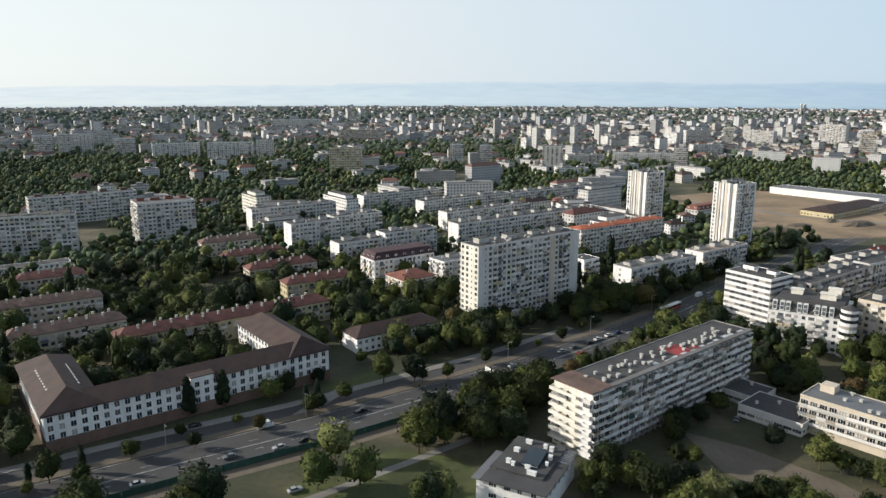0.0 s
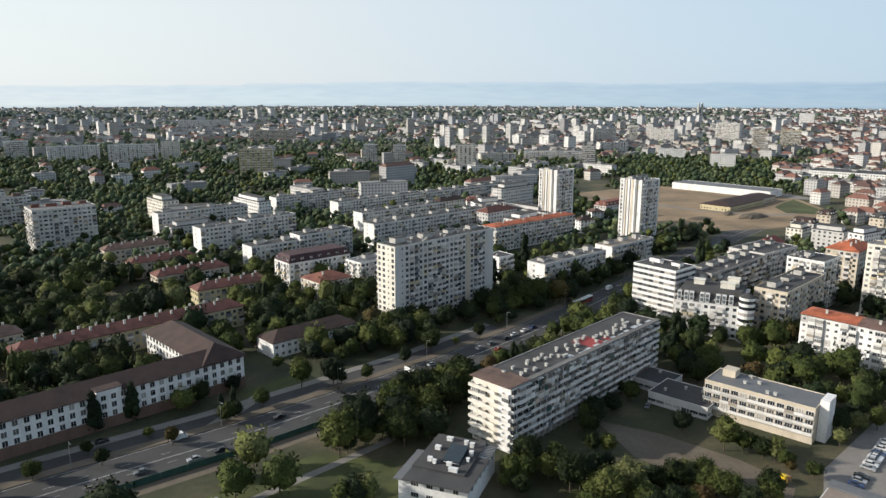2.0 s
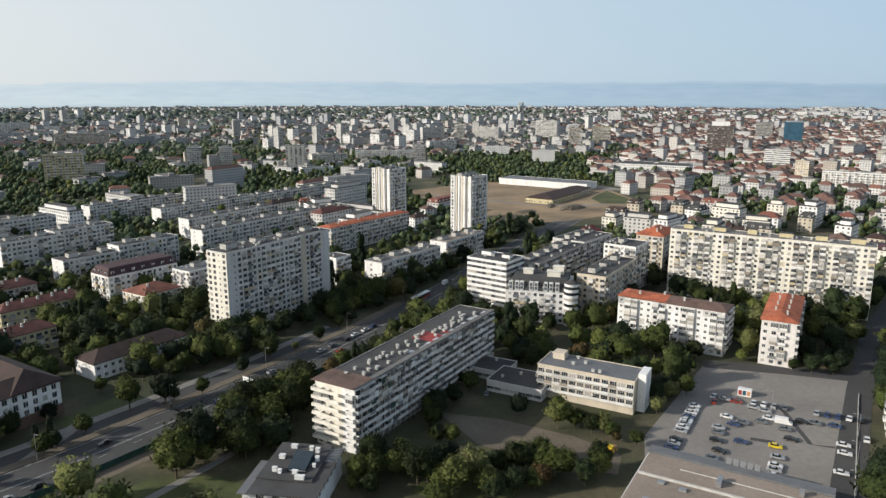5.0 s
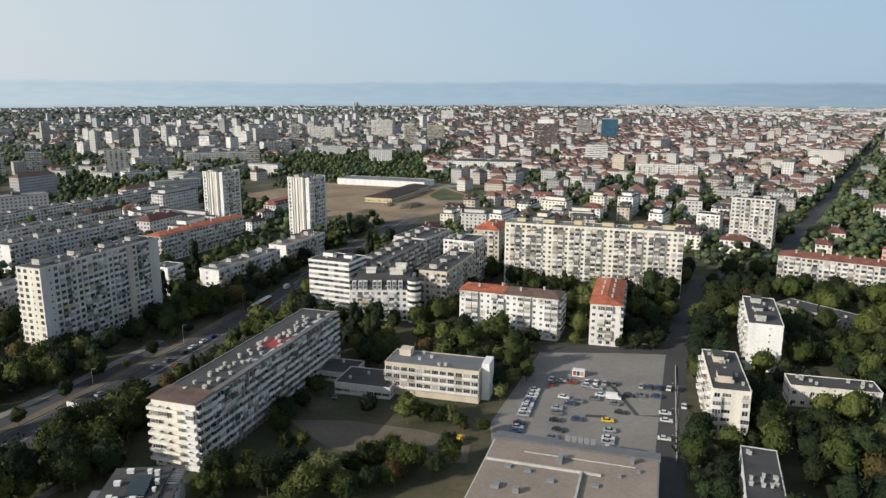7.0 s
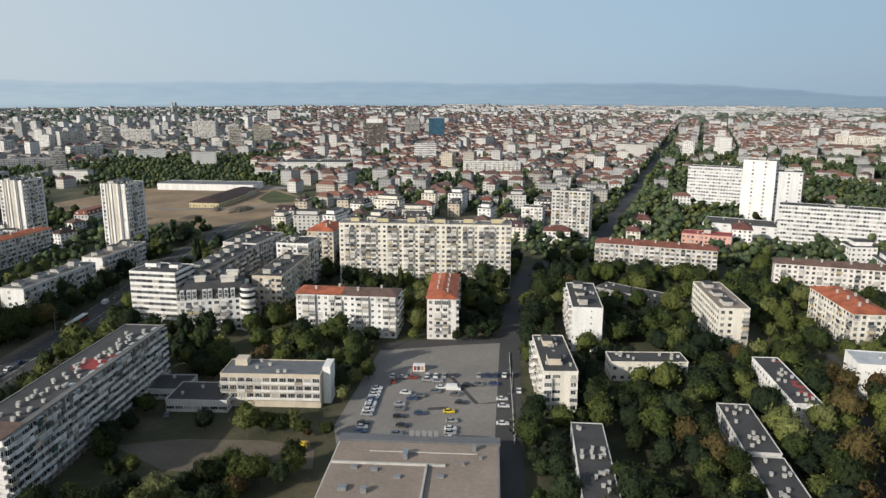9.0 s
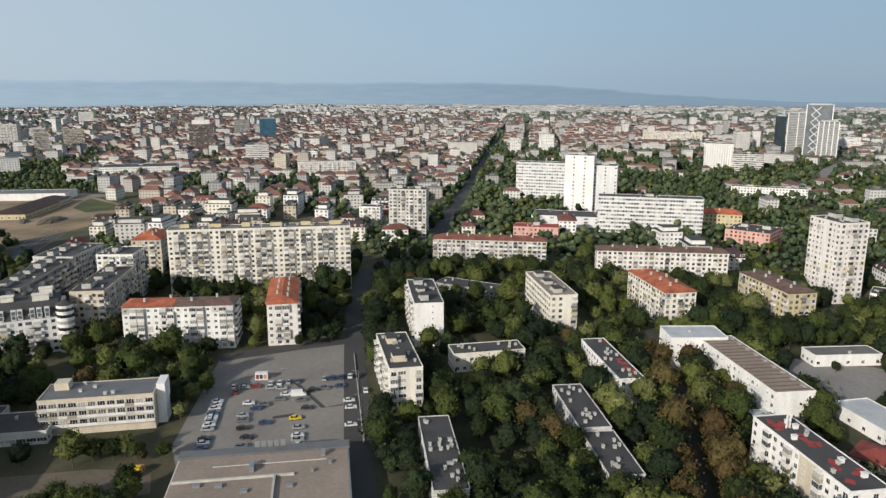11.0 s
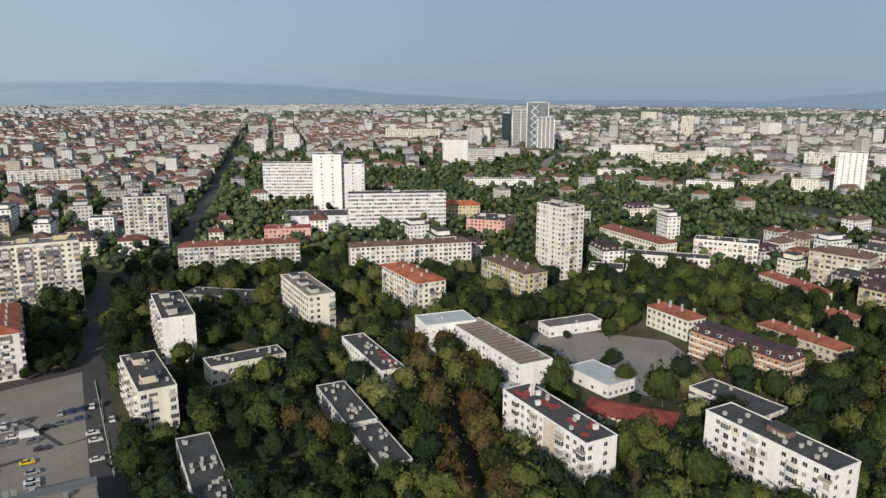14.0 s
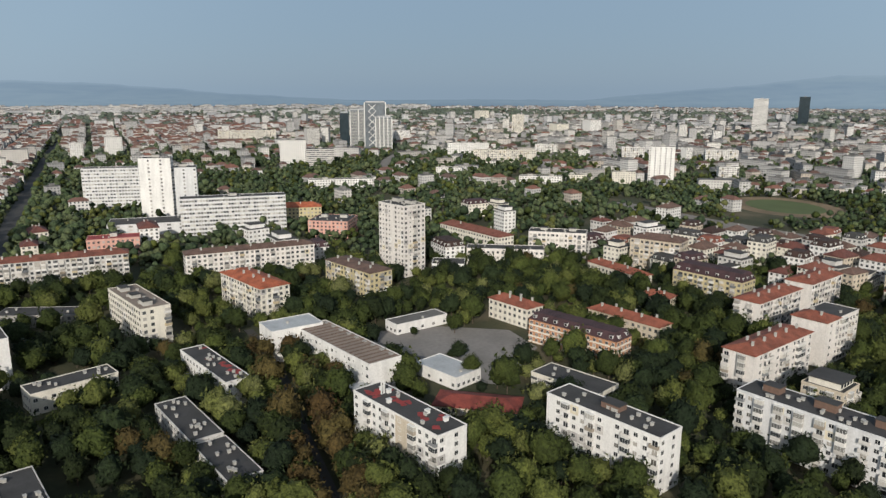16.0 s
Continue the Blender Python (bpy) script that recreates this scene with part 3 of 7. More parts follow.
def glazed_mesh(w, deep, storey):
    b = Builder()
    b.box(-w / 2, w / 2, -deep, 0, -0.16, 0.95, 0)
    b.box(-w / 2 + 0.08, w / 2 - 0.08, -deep + 0.06, 0, 0.95, storey - 0.42, 1, False)
    n = max(2, round(w / 0.9))
    for i in range(n + 1):
        x = -w / 2 + 0.04 + (w - 0.08) * i / n
        b.face([(x - 0.04, -deep, 0.95), (x + 0.04, -deep, 0.95), (x + 0.04, -deep, storey - 0.42), (x - 0.04, -deep, storey - 0.42)], 2)
    b.box(-w / 2, w / 2, -deep, 0, storey - 0.42, storey - 0.18, 2)
    return b.mesh("glazed_balcony", [PARAPET, GLAZED, FRAME])


SHARED = {}


def shared(kind, *args):
    key = (kind, *[round(a, 2) for a in args])
    if key not in SHARED:
        SHARED[key] = {"w": window_mesh, "b": balcony_mesh, "g": glazed_mesh}[kind](*args)
    return SHARED[key]


def vent_mesh():
    b = Builder()
    b.box(-0.5, 0.5, -0.36, 0.36, 0, 0.85)
    b.box(-0.62, 0.62, -0.48, 0.48, 0.85, 1.0)
    return b.mesh("roof_vent", [CONCRETE])


def chimney_mesh():
    b = Builder()
    b.box(-0.45, 0.45, -0.35, 0.35, -1.5, 1.3)
    b.box(-0.55, 0.55, -0.45, 0.45, 1.3, 1.45)
    return b.mesh("chimney", [CONCRETE])


VENT, CHIMNEY = vent_mesh(), chimney_mesh()
SIDES = {"front": 0.0, "right": 90.0, "back": 180.0, "left": 270.0}


def name_of(ob):
    return ob.name.split(".")[0]


def facade(th, rng, x, y, rot, side, w, d, h, floors, pattern, near, z0=0.0, deep=1.1, bay=3.1, wide=1.5, tallw=1.45, glaze=None):
    """Windows and balconies of one side. pattern: a letter a bay: w window, s small window, m balcony open or glazed, l long balcony, t tall window, . blank."""
    length, half = (w, d / 2) if side in ("front", "back") else (d, w / 2)
    ang = radians(SIDES[side])
    ca, sa = math.cos(ang), math.sin(ang)
    world_ang = radians(rot) + ang
    seen = -(x * math.sin(world_ang) - y * math.cos(world_ang)) > 0
    n = max(1, round(length / bay))
    step, storey = length / n, (h - z0 - 0.6) / floors
    joined, balc, patches, glazing = Builder(), Builder(), Builder(), Builder()
    aged = floors > 4 and seen and name_of(th) == "apartment_block"

    def put(u, out, z):
        px, py = u, -half - out
        return (px * ca - py * sa, px * sa + py * ca, z)

    def pane(bd, u0, u1, o, a0, a1):
        p, q = put(u0, o, 0), put(u1, o, 0)
        bd.face([(p[0], p[1], a0), (q[0], q[1], a0), (q[0], q[1], a1), (p[0], p[1], a1)])

    def slab(bd, u0, u1, o0, o1, a0, a1, mat):
        pts = [put(u0, o1, 0), put(u1, o1, 0), put(u1, o0, 0), put(u0, o0, 0)]
        bd.prism([(p[0], p[1]) for p in pts], a0, a1, mat)

    for i in range(n):
        u = -length / 2 + step * (i + 0.5)
        c = pattern[i % len(pattern)]
        if c == ".":
            continue
        for k in range(floors):
            zf = z0 + storey * k + 0.15
            if aged and rng.random() < 0.13:
                pane(patches, u - step / 2 + 0.02, u + step / 2 - 0.02, 0.02, zf - 0.1, zf + storey - 0.14)
            if c in "wst":
                ww, wh, zs = {"w": (wide, tallw, 0.85), "s": (0.8, 0.9, 1.2), "t": (step - 0.15, 1.35, 0.85)}[c]
                if near and seen:
                    part("window", shared("w", ww, wh), None, th, at=put(u, 0, zf + zs), turn=ang)
                else:
                    pane(joined, u - ww / 2, u + ww / 2, 0.04, zf + zs, zf + zs + wh)
                continue
            if k == 0 and z0 == 0.0:
                pane(joined, u - 0.8, u + 0.8, 0.04, zf + 0.8, zf + 2.2)
                continue
            bw = step if c == "l" else step - 0.3
            glazed = rng.random() < (glaze if glaze is not None else 0.42 if c == "m" else 0.3)
            if near and seen:
                if glazed:
                    part("glazed_balcony", shared("g", bw - 0.02, deep, storey), None, th, at=put(u, 0, zf), turn=ang)
                else:
                    part("balcony", shared("b", bw - 0.02, deep), None, th, at=put(u, 0, zf), turn=ang)
                    part("window", shared("w", bw - 0.5 if c == "l" else 1.9, 2.1), None, th, at=put(u, 0, zf + 0.05), turn=ang)
            else:
                slab(balc, u - bw / 2, u + bw / 2, 0, deep, zf - 0.15, zf + 0.95, 0)
                if seen:
                    pane(glazing if glazed else joined, u - bw / 2 + 0.2, u + bw / 2 - 0.2, deep - 0.1 if glazed else 0.04, zf + 0.95, zf + 2.3)
    if joined.f:
        part("window", joined, [GLAZED_ROW if name_of(th) == "hospital" else PANES], th, kind="stuff")
    if balc.f:
        part("balcony", balc, [BALCONIES], th, kind="stuff")
    if glazing.f:
        part("glazed_balcony", glazing, [GLAZED_ROW], th, kind="stuff")
    if patches.f:
        part("repainted_panel", patches, [REPAINTED], th, kind="stuff")


def pitched(th, w, d, z, rise, mat, over=0.6, hip=0.9, label=""):
    """A hipped or gabled roof with thickness."""
    b = Builder()
    W, D = w / 2 + over, d / 2 + over
    if w >= d:
        r = max(0.2, W - hip * D)
        ridge = [(-r, 0), (r, 0)]
    else:
        r = max(0.2, D - hip * W)
        ridge = [(0, -r), (0, r)]
    e = [(-W, -D), (W, -D), (W, D), (-W, D)]
    e0 = [(*p, z - 0.15) for p in e]
    e1 = [(*p, z + 0.1) for p in e]
    r0, r1 = [(*p, z + rise) for p in ridge]
    for i in range(4):
        j = (i + 1) % 4
        b.face([e0[i], e0[j], e1[j], e1[i]])
    b.face(e0[::-1])
    if w >= d:
        b.face([e1[0], e1[1], r1, r0]), b.face([e1[2], e1[3], r0, r1]), b.face([e1[1], e1[2], r1]), b.face([e1[3], e1[0], r0])
    else:
        b.face([e1[1], e1[2], r1, r0]), b.face([e1[3], e1[0], r0, r1]), b.face([e1[0], e1[1], r0]), b.face([e1[2], e1[3], r1])
    return part("roof", b, [mat], th, label)


def mansard(th, w, d, z, rise, inset, mat, rng, dormers=True, small=False):
    """A steep mansard storey with a flat top and white dormers."""
    b = Builder()
    lo = [(-w / 2 - 0.3, -d / 2 - 0.3, z), (w / 2 + 0.3, -d / 2 - 0.3, z), (w / 2 + 0.3, d / 2 + 0.3, z), (-w / 2 - 0.3, d / 2 + 0.3, z)]
    hi = [(-w / 2 + inset, -d / 2 + inset, z + rise), (w / 2 - inset, -d / 2 + inset, z + rise), (w / 2 - inset, d / 2 - inset, z + rise), (-w / 2 + inset, d / 2 - inset, z + rise)]
    for i in range(4):
        j = (i + 1) % 4
        b.face([lo[i], lo[j], hi[j], hi[i]])
    b.face(hi)
    part("roof", b, [mat], th)
    if not dormers:
        return
    db = Builder()
    db.box(-0.8, 0.8, -0.9, 1.2, 0, 1.9, 0)
    db.box(-0.6, 0.6, -0.95, -0.9, 0.5, 1.6, 1)
    db.box(-0.95, 0.95, -1.1, 1.3, 1.9, 2.05, 2)
    me = db.mesh("dormer", [FRAME, PANE, mat]) if not small else None
    row = Builder()
    for side, ln, half in ((0, w, d / 2), (90, d, w / 2), (180, w, d / 2), (270, d, w / 2)):
        a = radians(side)
        n = max(1, round(ln / 5.5))
        for i in range(n):
            u, v = -ln / 2 + ln * (i + 0.5) / n, -half + inset * 0.55
            if small:
                k = len(row.v)
                row.v.extend(((u + p[0]) * math.cos(a) - (v + p[1]) * math.sin(a), (u + p[0]) * math.sin(a) + (v + p[1]) * math.cos(a), z + 0.35 + p[2]) for p in db.v)
                row.f.extend(tuple(k + i2 for i2 in q) for q in db.f)
                row.m.extend(db.m)
                continue
            part("dormer", me, None, th, at=(u * math.cos(a) - v * math.sin(a), u * math.sin(a) + v * math.cos(a), z + 0.35), turn=a)
    if small:
        part("dormer", row, [FRAME, PANES, mat], th, kind="stuff")


TALL = []      # landmarks that stand free over their quarter: x, y, width, height


def block(label, x, y, rot, w, d, h, floors, wall=WHITE, front="w", left="w", right="w", back="w", roof="flat", roofmat=None,
          near=None, vents=8, heads=2, rise=3.0, chimneys=6, name="apartment_block", category="apartment block", z0=0.0, base=None, group="", bay=3.1,
          head_mat=None, hip=0.9, wide=1.5, tallw=1.45, glaze=None, over=0.6, lit_ends=()):
    """A house block with its walls, roof, windows, balconies and roof pieces."""
    rng = random.Random(label + str(round(x)) + str(round(y)))
    if near is None:
        near = math.hypot(x, y) < 350
    th = thing(name, label, category, x, y, rot, group)
    keep_clear(x, y, rot, w, d, 4.5 if name in ("pavilion", "low_house", "school_building", "office_building") else 1.4)
    if math.hypot(x, y) > 780:
        TALL.append((x, y, max(w, d), h))
    body = Builder()
    body.box(-w / 2, w / 2, -d / 2, d / 2, -0.3, h - 0.3 if roof == "flat" else h, 0)
    part("wall", body, [wall], th)
    # paler sheet over an end that faces the sun: its sunlight put into colour
    for side, mat in lit_ends:
        cb = Builder()
        t = 0.03
        {"left": lambda: cb.box(-w / 2 - t, -w / 2, -d / 2, d / 2, 0, h - 0.32), "right": lambda: cb.box(w / 2, w / 2 + t, -d / 2, d / 2, 0, h - 0.32),
         "front": lambda: cb.box(-w / 2, w / 2, -d / 2 - t, -d / 2, 0, h - 0.32)}[side]()
        part("cladding", cb, [mat], th)
    if base:
        skirt = Builder()
        skirt.box(-w / 2 - 0.15, w / 2 + 0.15, -d / 2 - 0.15, d / 2 + 0.15, -0.3, base, 0)
        part("plinth", skirt, [BROWNW], th, "dark brown stone plinth")
    for side, pat in (("front", front), ("left", left), ("right", right), ("back", back)):
        if pat:
            facade(th, rng, x, y, rot, side, w, d, h, floors, pat, near, z0, bay=bay, wide=wide, tallw=tallw, glaze=glaze)
    if roof == "flat":
        lip = Builder()
        o, i0 = 0.1, 0.16
        lip.box(-w / 2 - o, w / 2 + o, -d / 2 - o, -d / 2 + i0, h - 0.3, h + 0.2)
        lip.box(-w / 2 - o, w / 2 + o, d / 2 - i0, d / 2 + o, h - 0.3, h + 0.2)
        lip.box(-w / 2 - o, -w / 2 + i0, -d / 2 + i0, d / 2 - i0, h - 0.3, h + 0.2)
        lip.box(w / 2 - i0, w / 2 + o, -d / 2 + i0, d / 2 - i0, h - 0.3, h + 0.2)
        part("parapet", lip, [wall], th)
        deck = Builder()
        deck.box(-w / 2 + 0.16, w / 2 - 0.16, -d / 2 + 0.16, d / 2 - 0.16, h - 0.3, h - 0.05)
        part("roof", deck, [roofmat or BITUMEN], th)
        for i in range(vents):
            part("roof_vent", VENT, None, th, at=(rng.uniform(-w / 2 + 1.6, w / 2 - 1.6), rng.uniform(-d / 2 + 1.5, d / 2 - 1.5), h - 0.05), turn=rng.choice((0, math.pi / 2)))
        for i in range(heads):
            hb = Builder()
            hw, hd, hh = rng.uniform(2.2, 3.4), rng.uniform(1.6, 2.2), rng.uniform(1.6, 2.6)
            hb.box(-hw, hw, -hd, hd, 0, hh)
            hb.box(-hw - 0.25, hw + 0.25, -hd - 0.25, hd + 0.25, hh, hh + 0.18, 1)
            along = -0.5 + (i + 0.5) / heads
            at = (along * w, d * 0.12, h - 0.05) if w >= d else (w * 0.12, along * d, h - 0.05)
            if min(w, d) > 2 * hd + 2:
                part("stair_head", hb, [head_mat or CONCRETE, BITUMEN], th, at=at, turn=0 if w >= d else math.pi / 2)
    elif roof == "mansard":
        mansard(th, w, d, h, rise, 2.2, roofmat or TILE_WINE, rng)
    else:
        pitched(th, w, d, h, rise, roofmat or TILE_RED, over, hip=hip)
        for i in range(chimneys):
            s = (-0.5 + (i + 0.5) / chimneys) * 0.85
            off = 0.18 * (1 if i % 2 else -1)
            at = (s * w, off * d, h + rise * 0.75) if w >= d else (off * w, s * d, h + rise * 0.75)
            part("chimney", CHIMNEY, None, th, at=at, turn=0)
    return th


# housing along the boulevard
# slab walls darkened for the front's shade, left end sheeted cream for sun
S8 = block("long grey eight-storey slab with balcony bands and cluttered roof", 76.9, 240.2, 39.5, 94, 15.6, 22, 8, OLDGREY_SHADE, "l", "mm..", "ww", "mm", vents=0, heads=0, roofmat=BITUMEN, lit_ends=(("left", CREAM),))
vr = random.Random(3)
for i in range(50):
    part("roof_vent", VENT, None, S8, at=(-39 + 1.6 * i + vr.uniform(-0.5, 0.5), vr.choice((-4.2, -3.0, -1.2, 0.6, 1.8)) + vr.uniform(-0.4, 0.4), 21.95), turn=vr.choice((0, math.pi / 2)))
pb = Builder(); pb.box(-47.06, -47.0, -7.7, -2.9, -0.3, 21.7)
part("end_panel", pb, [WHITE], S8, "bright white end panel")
pb = Builder(); pb.box(-47.6, 47.4, -8.6, -6.6, 22.26, 22.42)
part("roof_edge", pb, [GRAVEL], S8, "overhanging grey roof edge")
pb = Builder(); pb.box(-48.6, -38, -8.4, 8.2, 22.27, 22.5)
part("roof_edge", pb, [TILE_OLD], S8, "rusty brown overhanging roof end")
for k in range(7):
    pb = Builder(); pb.box(-48.9, -47.0, -2.7, 8.2, 2.7 * k + 2.7, 2.7 * k + 2.86); pb.box(-48.9, -48.78, -2.7, 8.2, 2.7 * k + 2.86, 2.7 * k + 3.75); pb.box(-48.78, -47.0, 8.08, 8.2, 2.7 * k + 2.86, 2.7 * k + 3.75)
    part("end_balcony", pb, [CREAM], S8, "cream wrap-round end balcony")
for i in range(24):
    u = -34 + 3.3 * i
    pb = Builder(); pb.box(u - 0.06, u + 0.06, -8.95, -7.8, 0.3, 21.6)
    part("balcony_divider", pb, [OLDGREY_SHADE], S8)
for i in range(34):
    pb = Builder(); k = vr.randint(1, 7); u = -40 + 84 * vr.random(); w = vr.uniform(1.2, 2.8)
    pb.box(u, u + w, -9.06, -8.98, 2.66 * k + vr.uniform(0.1, 0.9), 2.66 * k + vr.uniform(1.2, 2.2))
    part("balcony_screen", pb, [vr.choice((BARRIER, WHITE, PALEROOF, BEIGE, DARKW, BLUEGLASS, DARKW, FRAME))], S8)
# cream end sheet: yellowed paint, and paler to carry the sunlight there
block("tall pale panel block of fourteen storeys with yellowed end", 40.5, 360.6, 37.7, 70, 13.2, 39, 14, GREY, ".swmmwwmmmmwwmmw.wmmw..", "wws", "ww", "mw", vents=20, heads=4, wide=1.8, tallw=1.6, glaze=0.2, lit_ends=(("left", CREAM),))
tall_rib = Builder()
tall_rib.box(13.7, 16.8, -6.95, -6.6, 0, 38.6)
part("stair_strip", tall_rib, [BEIGE], [o for o in scene.objects if o.get("label", "").startswith("tall pale panel block")][0], "ochre stair strip between the bays")
block("white nine-storey office with ribbon windows", 153, 339, 34, 18, 24, 26, 9, WHITE, "t", "t", "t", "t", vents=3, heads=2, head_mat=WHITE, name="office_building", category="office building")
# wall colour darkened to stand for the shade on this block
block("grey stepped apartment block with dark glazing", 193, 352, 36, 60, 15, 23, 8, OLDGREY_SHADE, "mtm", "wm", "wm", "wm", vents=12, heads=5)
block("grey flat-roofed apartment block in a courtyard", 236, 390, 30, 36, 22, 22, 7, GREY, "wm", "wm", "wm", "wm", vents=8, heads=3)
block("narrow grey apartment block with rough side wall", 207, 316, 38, 48, 15, 22, 7, BEIGE, "m.w", "mw", "w", "w", vents=9, heads=3)
block("white stepped apartment tower with balconies", 239, 347, 34, 20, 19, 26, 9, WHITE, "wm", "wmm", "w", "w", vents=5, heads=1)
block("pale apartment block with orange hipped roof", 278, 372, 36, 26, 17, 25, 8, BEIGE, "w", "wm", "w", "w", roof="hip", roofmat=TILE_ORANGE, rise=4)
block("huge cream panel block with loggia columns", 289, 292, -50.1, 98.5, 13, 37, 13, CREAM, "wmmwmmmwwmm", "w", "ww.", "w", roofmat=GRAVEL, glaze=0.75, wide=1.4, tallw=1.3, vents=14, heads=6, head_mat=YELLOW)
RL = block("long white apartment house with half orange, half brown roof", 204, 257, -53, 47, 13.5, 20, 7, WHITE, "wmmw", "w", "m", "w", roof="hip", wide=1.3, tallw=1.25, glaze=0.75, roofmat=TILE_OLD, rise=1.6, chimneys=4, hip=0.6)
half = Builder()
half.face([(-24.1, -7.4, 20.14), (-2, -7.4, 20.14), (-2, 0, 21.66), (-19.6, 0, 21.66)])
half.face([(-2, 7.4, 20.14), (-24.1, 7.4, 20.14), (-19.6, 0, 21.66), (-2, 0, 21.66)])
half.face([(-24.12, 7.4, 20.14), (-24.12, -7.4, 20.14), (-19.62, 0, 21.66)])
part("new_tiles", half, [TILE_ORANGE], RL, "newly laid bright orange tiles")
block("narrow beige apartment house with orange tiled roof", 243, 233, 41, 44, 13.3, 19.5, 6, PALEWALL, "m.w", "wmm.", "w", "w", roof="hip", roofmat=TILE_ORANGE, rise=2.4, chimneys=8)
block("peeling white apartment house with cluttered flat roof", 209.7, 145, 43, 37.5, 11.8, 17.5, 6, CREAM, "w", "mt.", "w.", "mw", vents=12, heads=2, head_mat=BEIGE)
block("bright white apartment house with blank end wall", 275, 175, 38.5, 41, 13, 20, 7, WHITE, "w", "..s", "wm", "mw", vents=12, heads=3)
block("low dark-roofed dormitory with rows of vents", 168.5, 101.3, 38, 45.0, 9.9, 7.6, 3, GREY, "w", "w..", "w", "w", vents=18, heads=0)
block("stepped dark-roofed dormitory among trees", 193.9, 57.8, 37, 26.8, 10.3, 7.2, 3, GREY, "w", "ww", "w", "w", vents=10, heads=0)
block("stepped grey-roofed dormitory among trees", 219.6, 77.2, 37, 34.2, 10.4, 7.6, 3, GREY, "w", "w", "w", "w", roofmat=BITUMEN, vents=14, heads=0)
X1 = block("low white dormitory with dark roof and red patches", 263.5, 81, 38.6, 43.4, 9.6, 9.5, 3, WHITE, "w", "w.", "w", "w", vents=12, heads=0)
block("grey six-storey house with tan flat roof", 326, 133, 39.5, 45, 13.2, 18, 6, CREAM, "w", "ww.m", "w", "w", roofmat=TANROOF, vents=6, heads=3)
block("pale apartment house with bright orange tiled roof", 363, 88, -50, 16, 44, 17, 6, CREAM, "wwm", "wmw", "w", "w", roof="hip", roofmat=TILE_ORANGE, rise=2.6, chimneys=7)
block("faded yellow apartment house with old tiled roof", 400, 38, -50, 15, 44, 15, 5, YELLOW, "wwm", "wmw", "w", "w", roof="hip", roofmat=TILE_OLD, rise=1.7, chimneys=7)
block("white fifteen-storey tower with dark window fins", 440, 14, -48.5, 17, 24, 44, 15, PALEWALL, "wsmw", "wsws.wsw", "w", "w", vents=6, heads=2)
block("long grey apartment row with red-brown tiled roof", 412.5, 211.5, -66, 73.5, 12, 17, 6, GREY, "mwm", "w", "w", "w", roof="hip", roofmat=TILE_RED, rise=2.4, chimneys=9)
block("long pale apartment row with brown tiled roof", 436, 107, -65.5, 77, 12, 17, 6, PALEWALL, "wmw", "w", "w", "w", roof="hip", roofmat=TILE_OLD, rise=2.2, chimneys=9)
R6 = block("white six-storey panel house with red-patched roof", 205, 5.5, -50.5, 11, 41.7, 17.5, 6, WHITE, "w.", "w.mwwmw", "w", "mw", vents=4, heads=0)
block("white six-storey panel house with dark roof", 201, -56, -50.4, 11, 41, 18, 6, WHITE, "w.", ".wmwwmw", "w", "mw", vents=14, heads=1, head_mat=BROWNW)
block("pale apartment house with red tiled roof and balconies", 262, -133, -53, 44, 12.5, 18, 6, PALEWALL, ".wmm", "m.", "w", "w", roof="hip", roofmat=TILE_WARM, rise=2.4, chimneys=9)
block("pale apartment house with red tiled roof beside a flat-roofed wing", 285.6, -163.8, -53, 12, 14.5, 19.5, 6, PALEWALL, ".w", "..", "w", "w", roof="hip", roofmat=TILE_WARM, rise=2.4, chimneys=2)
block("pale apartment wing with dark flat roof and balconies", 294.65, -175.8, -53, 18, 14.5, 19.5, 6, PALEWALL, "mmw", "..", "w", "w", vents=2, heads=0)
block("cream apartment house with red tiled roof", 326, -163, -52, 40, 12.5, 18, 6, PALEWALL, "wmm", "m.", "w", "w", roof="hip", roofmat=TILE_WARM, rise=2.4, chimneys=7)
block("cream apartment wing with red tiled roof", 353, -199, -52, 34, 13.5, 19, 6, PALEWALL, "wm", ".", "w", "w", roof="hip", roofmat=TILE_WARM, rise=2.4, chimneys=5)
block("grey and white panel house with stepped bays", 200, -121, -142.6, 50, 12.5, 17.5, 6, CLINIC, "mwm.", "w", ".w", "w", vents=16, heads=3, head_mat=BROWNW)
block("orange-striped house with dark purple mansard roof", 299, -67, -46, 12, 45, 11, 4, ORANGE, "w", "w", "w", "w", roof="mansard", roofmat=TILE_WINE, rise=3, chimneys=0, name="school_building", category="house")
ORS = [o for o in scene.objects if o.get("label", "").startswith("orange-striped house")][0]
for k in range(4):
    sb = Builder()
    sb.box(-6.05, 6.05, -22.55, 22.55, 2.62 * k + 0.2, 2.62 * k + 0.9)
    part("stripe", sb, [CREAM], ORS, "cream stripe between the storeys")
block("low building with dark flat roof", 251.6, -55.5, -46, 13, 30, 7, 2, CREAM, "t", "tt", "w", "w", vents=3, heads=0, name="low_house", category="house")
block("low pavilion with red roof", 240, -19, -104, 30, 13, 3.2, 1, BEIGE, "w", "w", "w", "w", roof="hip", roofmat=TILE_CLAY, rise=2.2, chimneys=0, name="pavilion", category="pavilion")
block("white kindergarten pavilion with flat roof", 333, 4, -55, 29, 10, 5, 1, WHITE, "w.", "w", "w", "w", roofmat=GRAVEL, vents=1, heads=0, name="pavilion", category="pavilion")
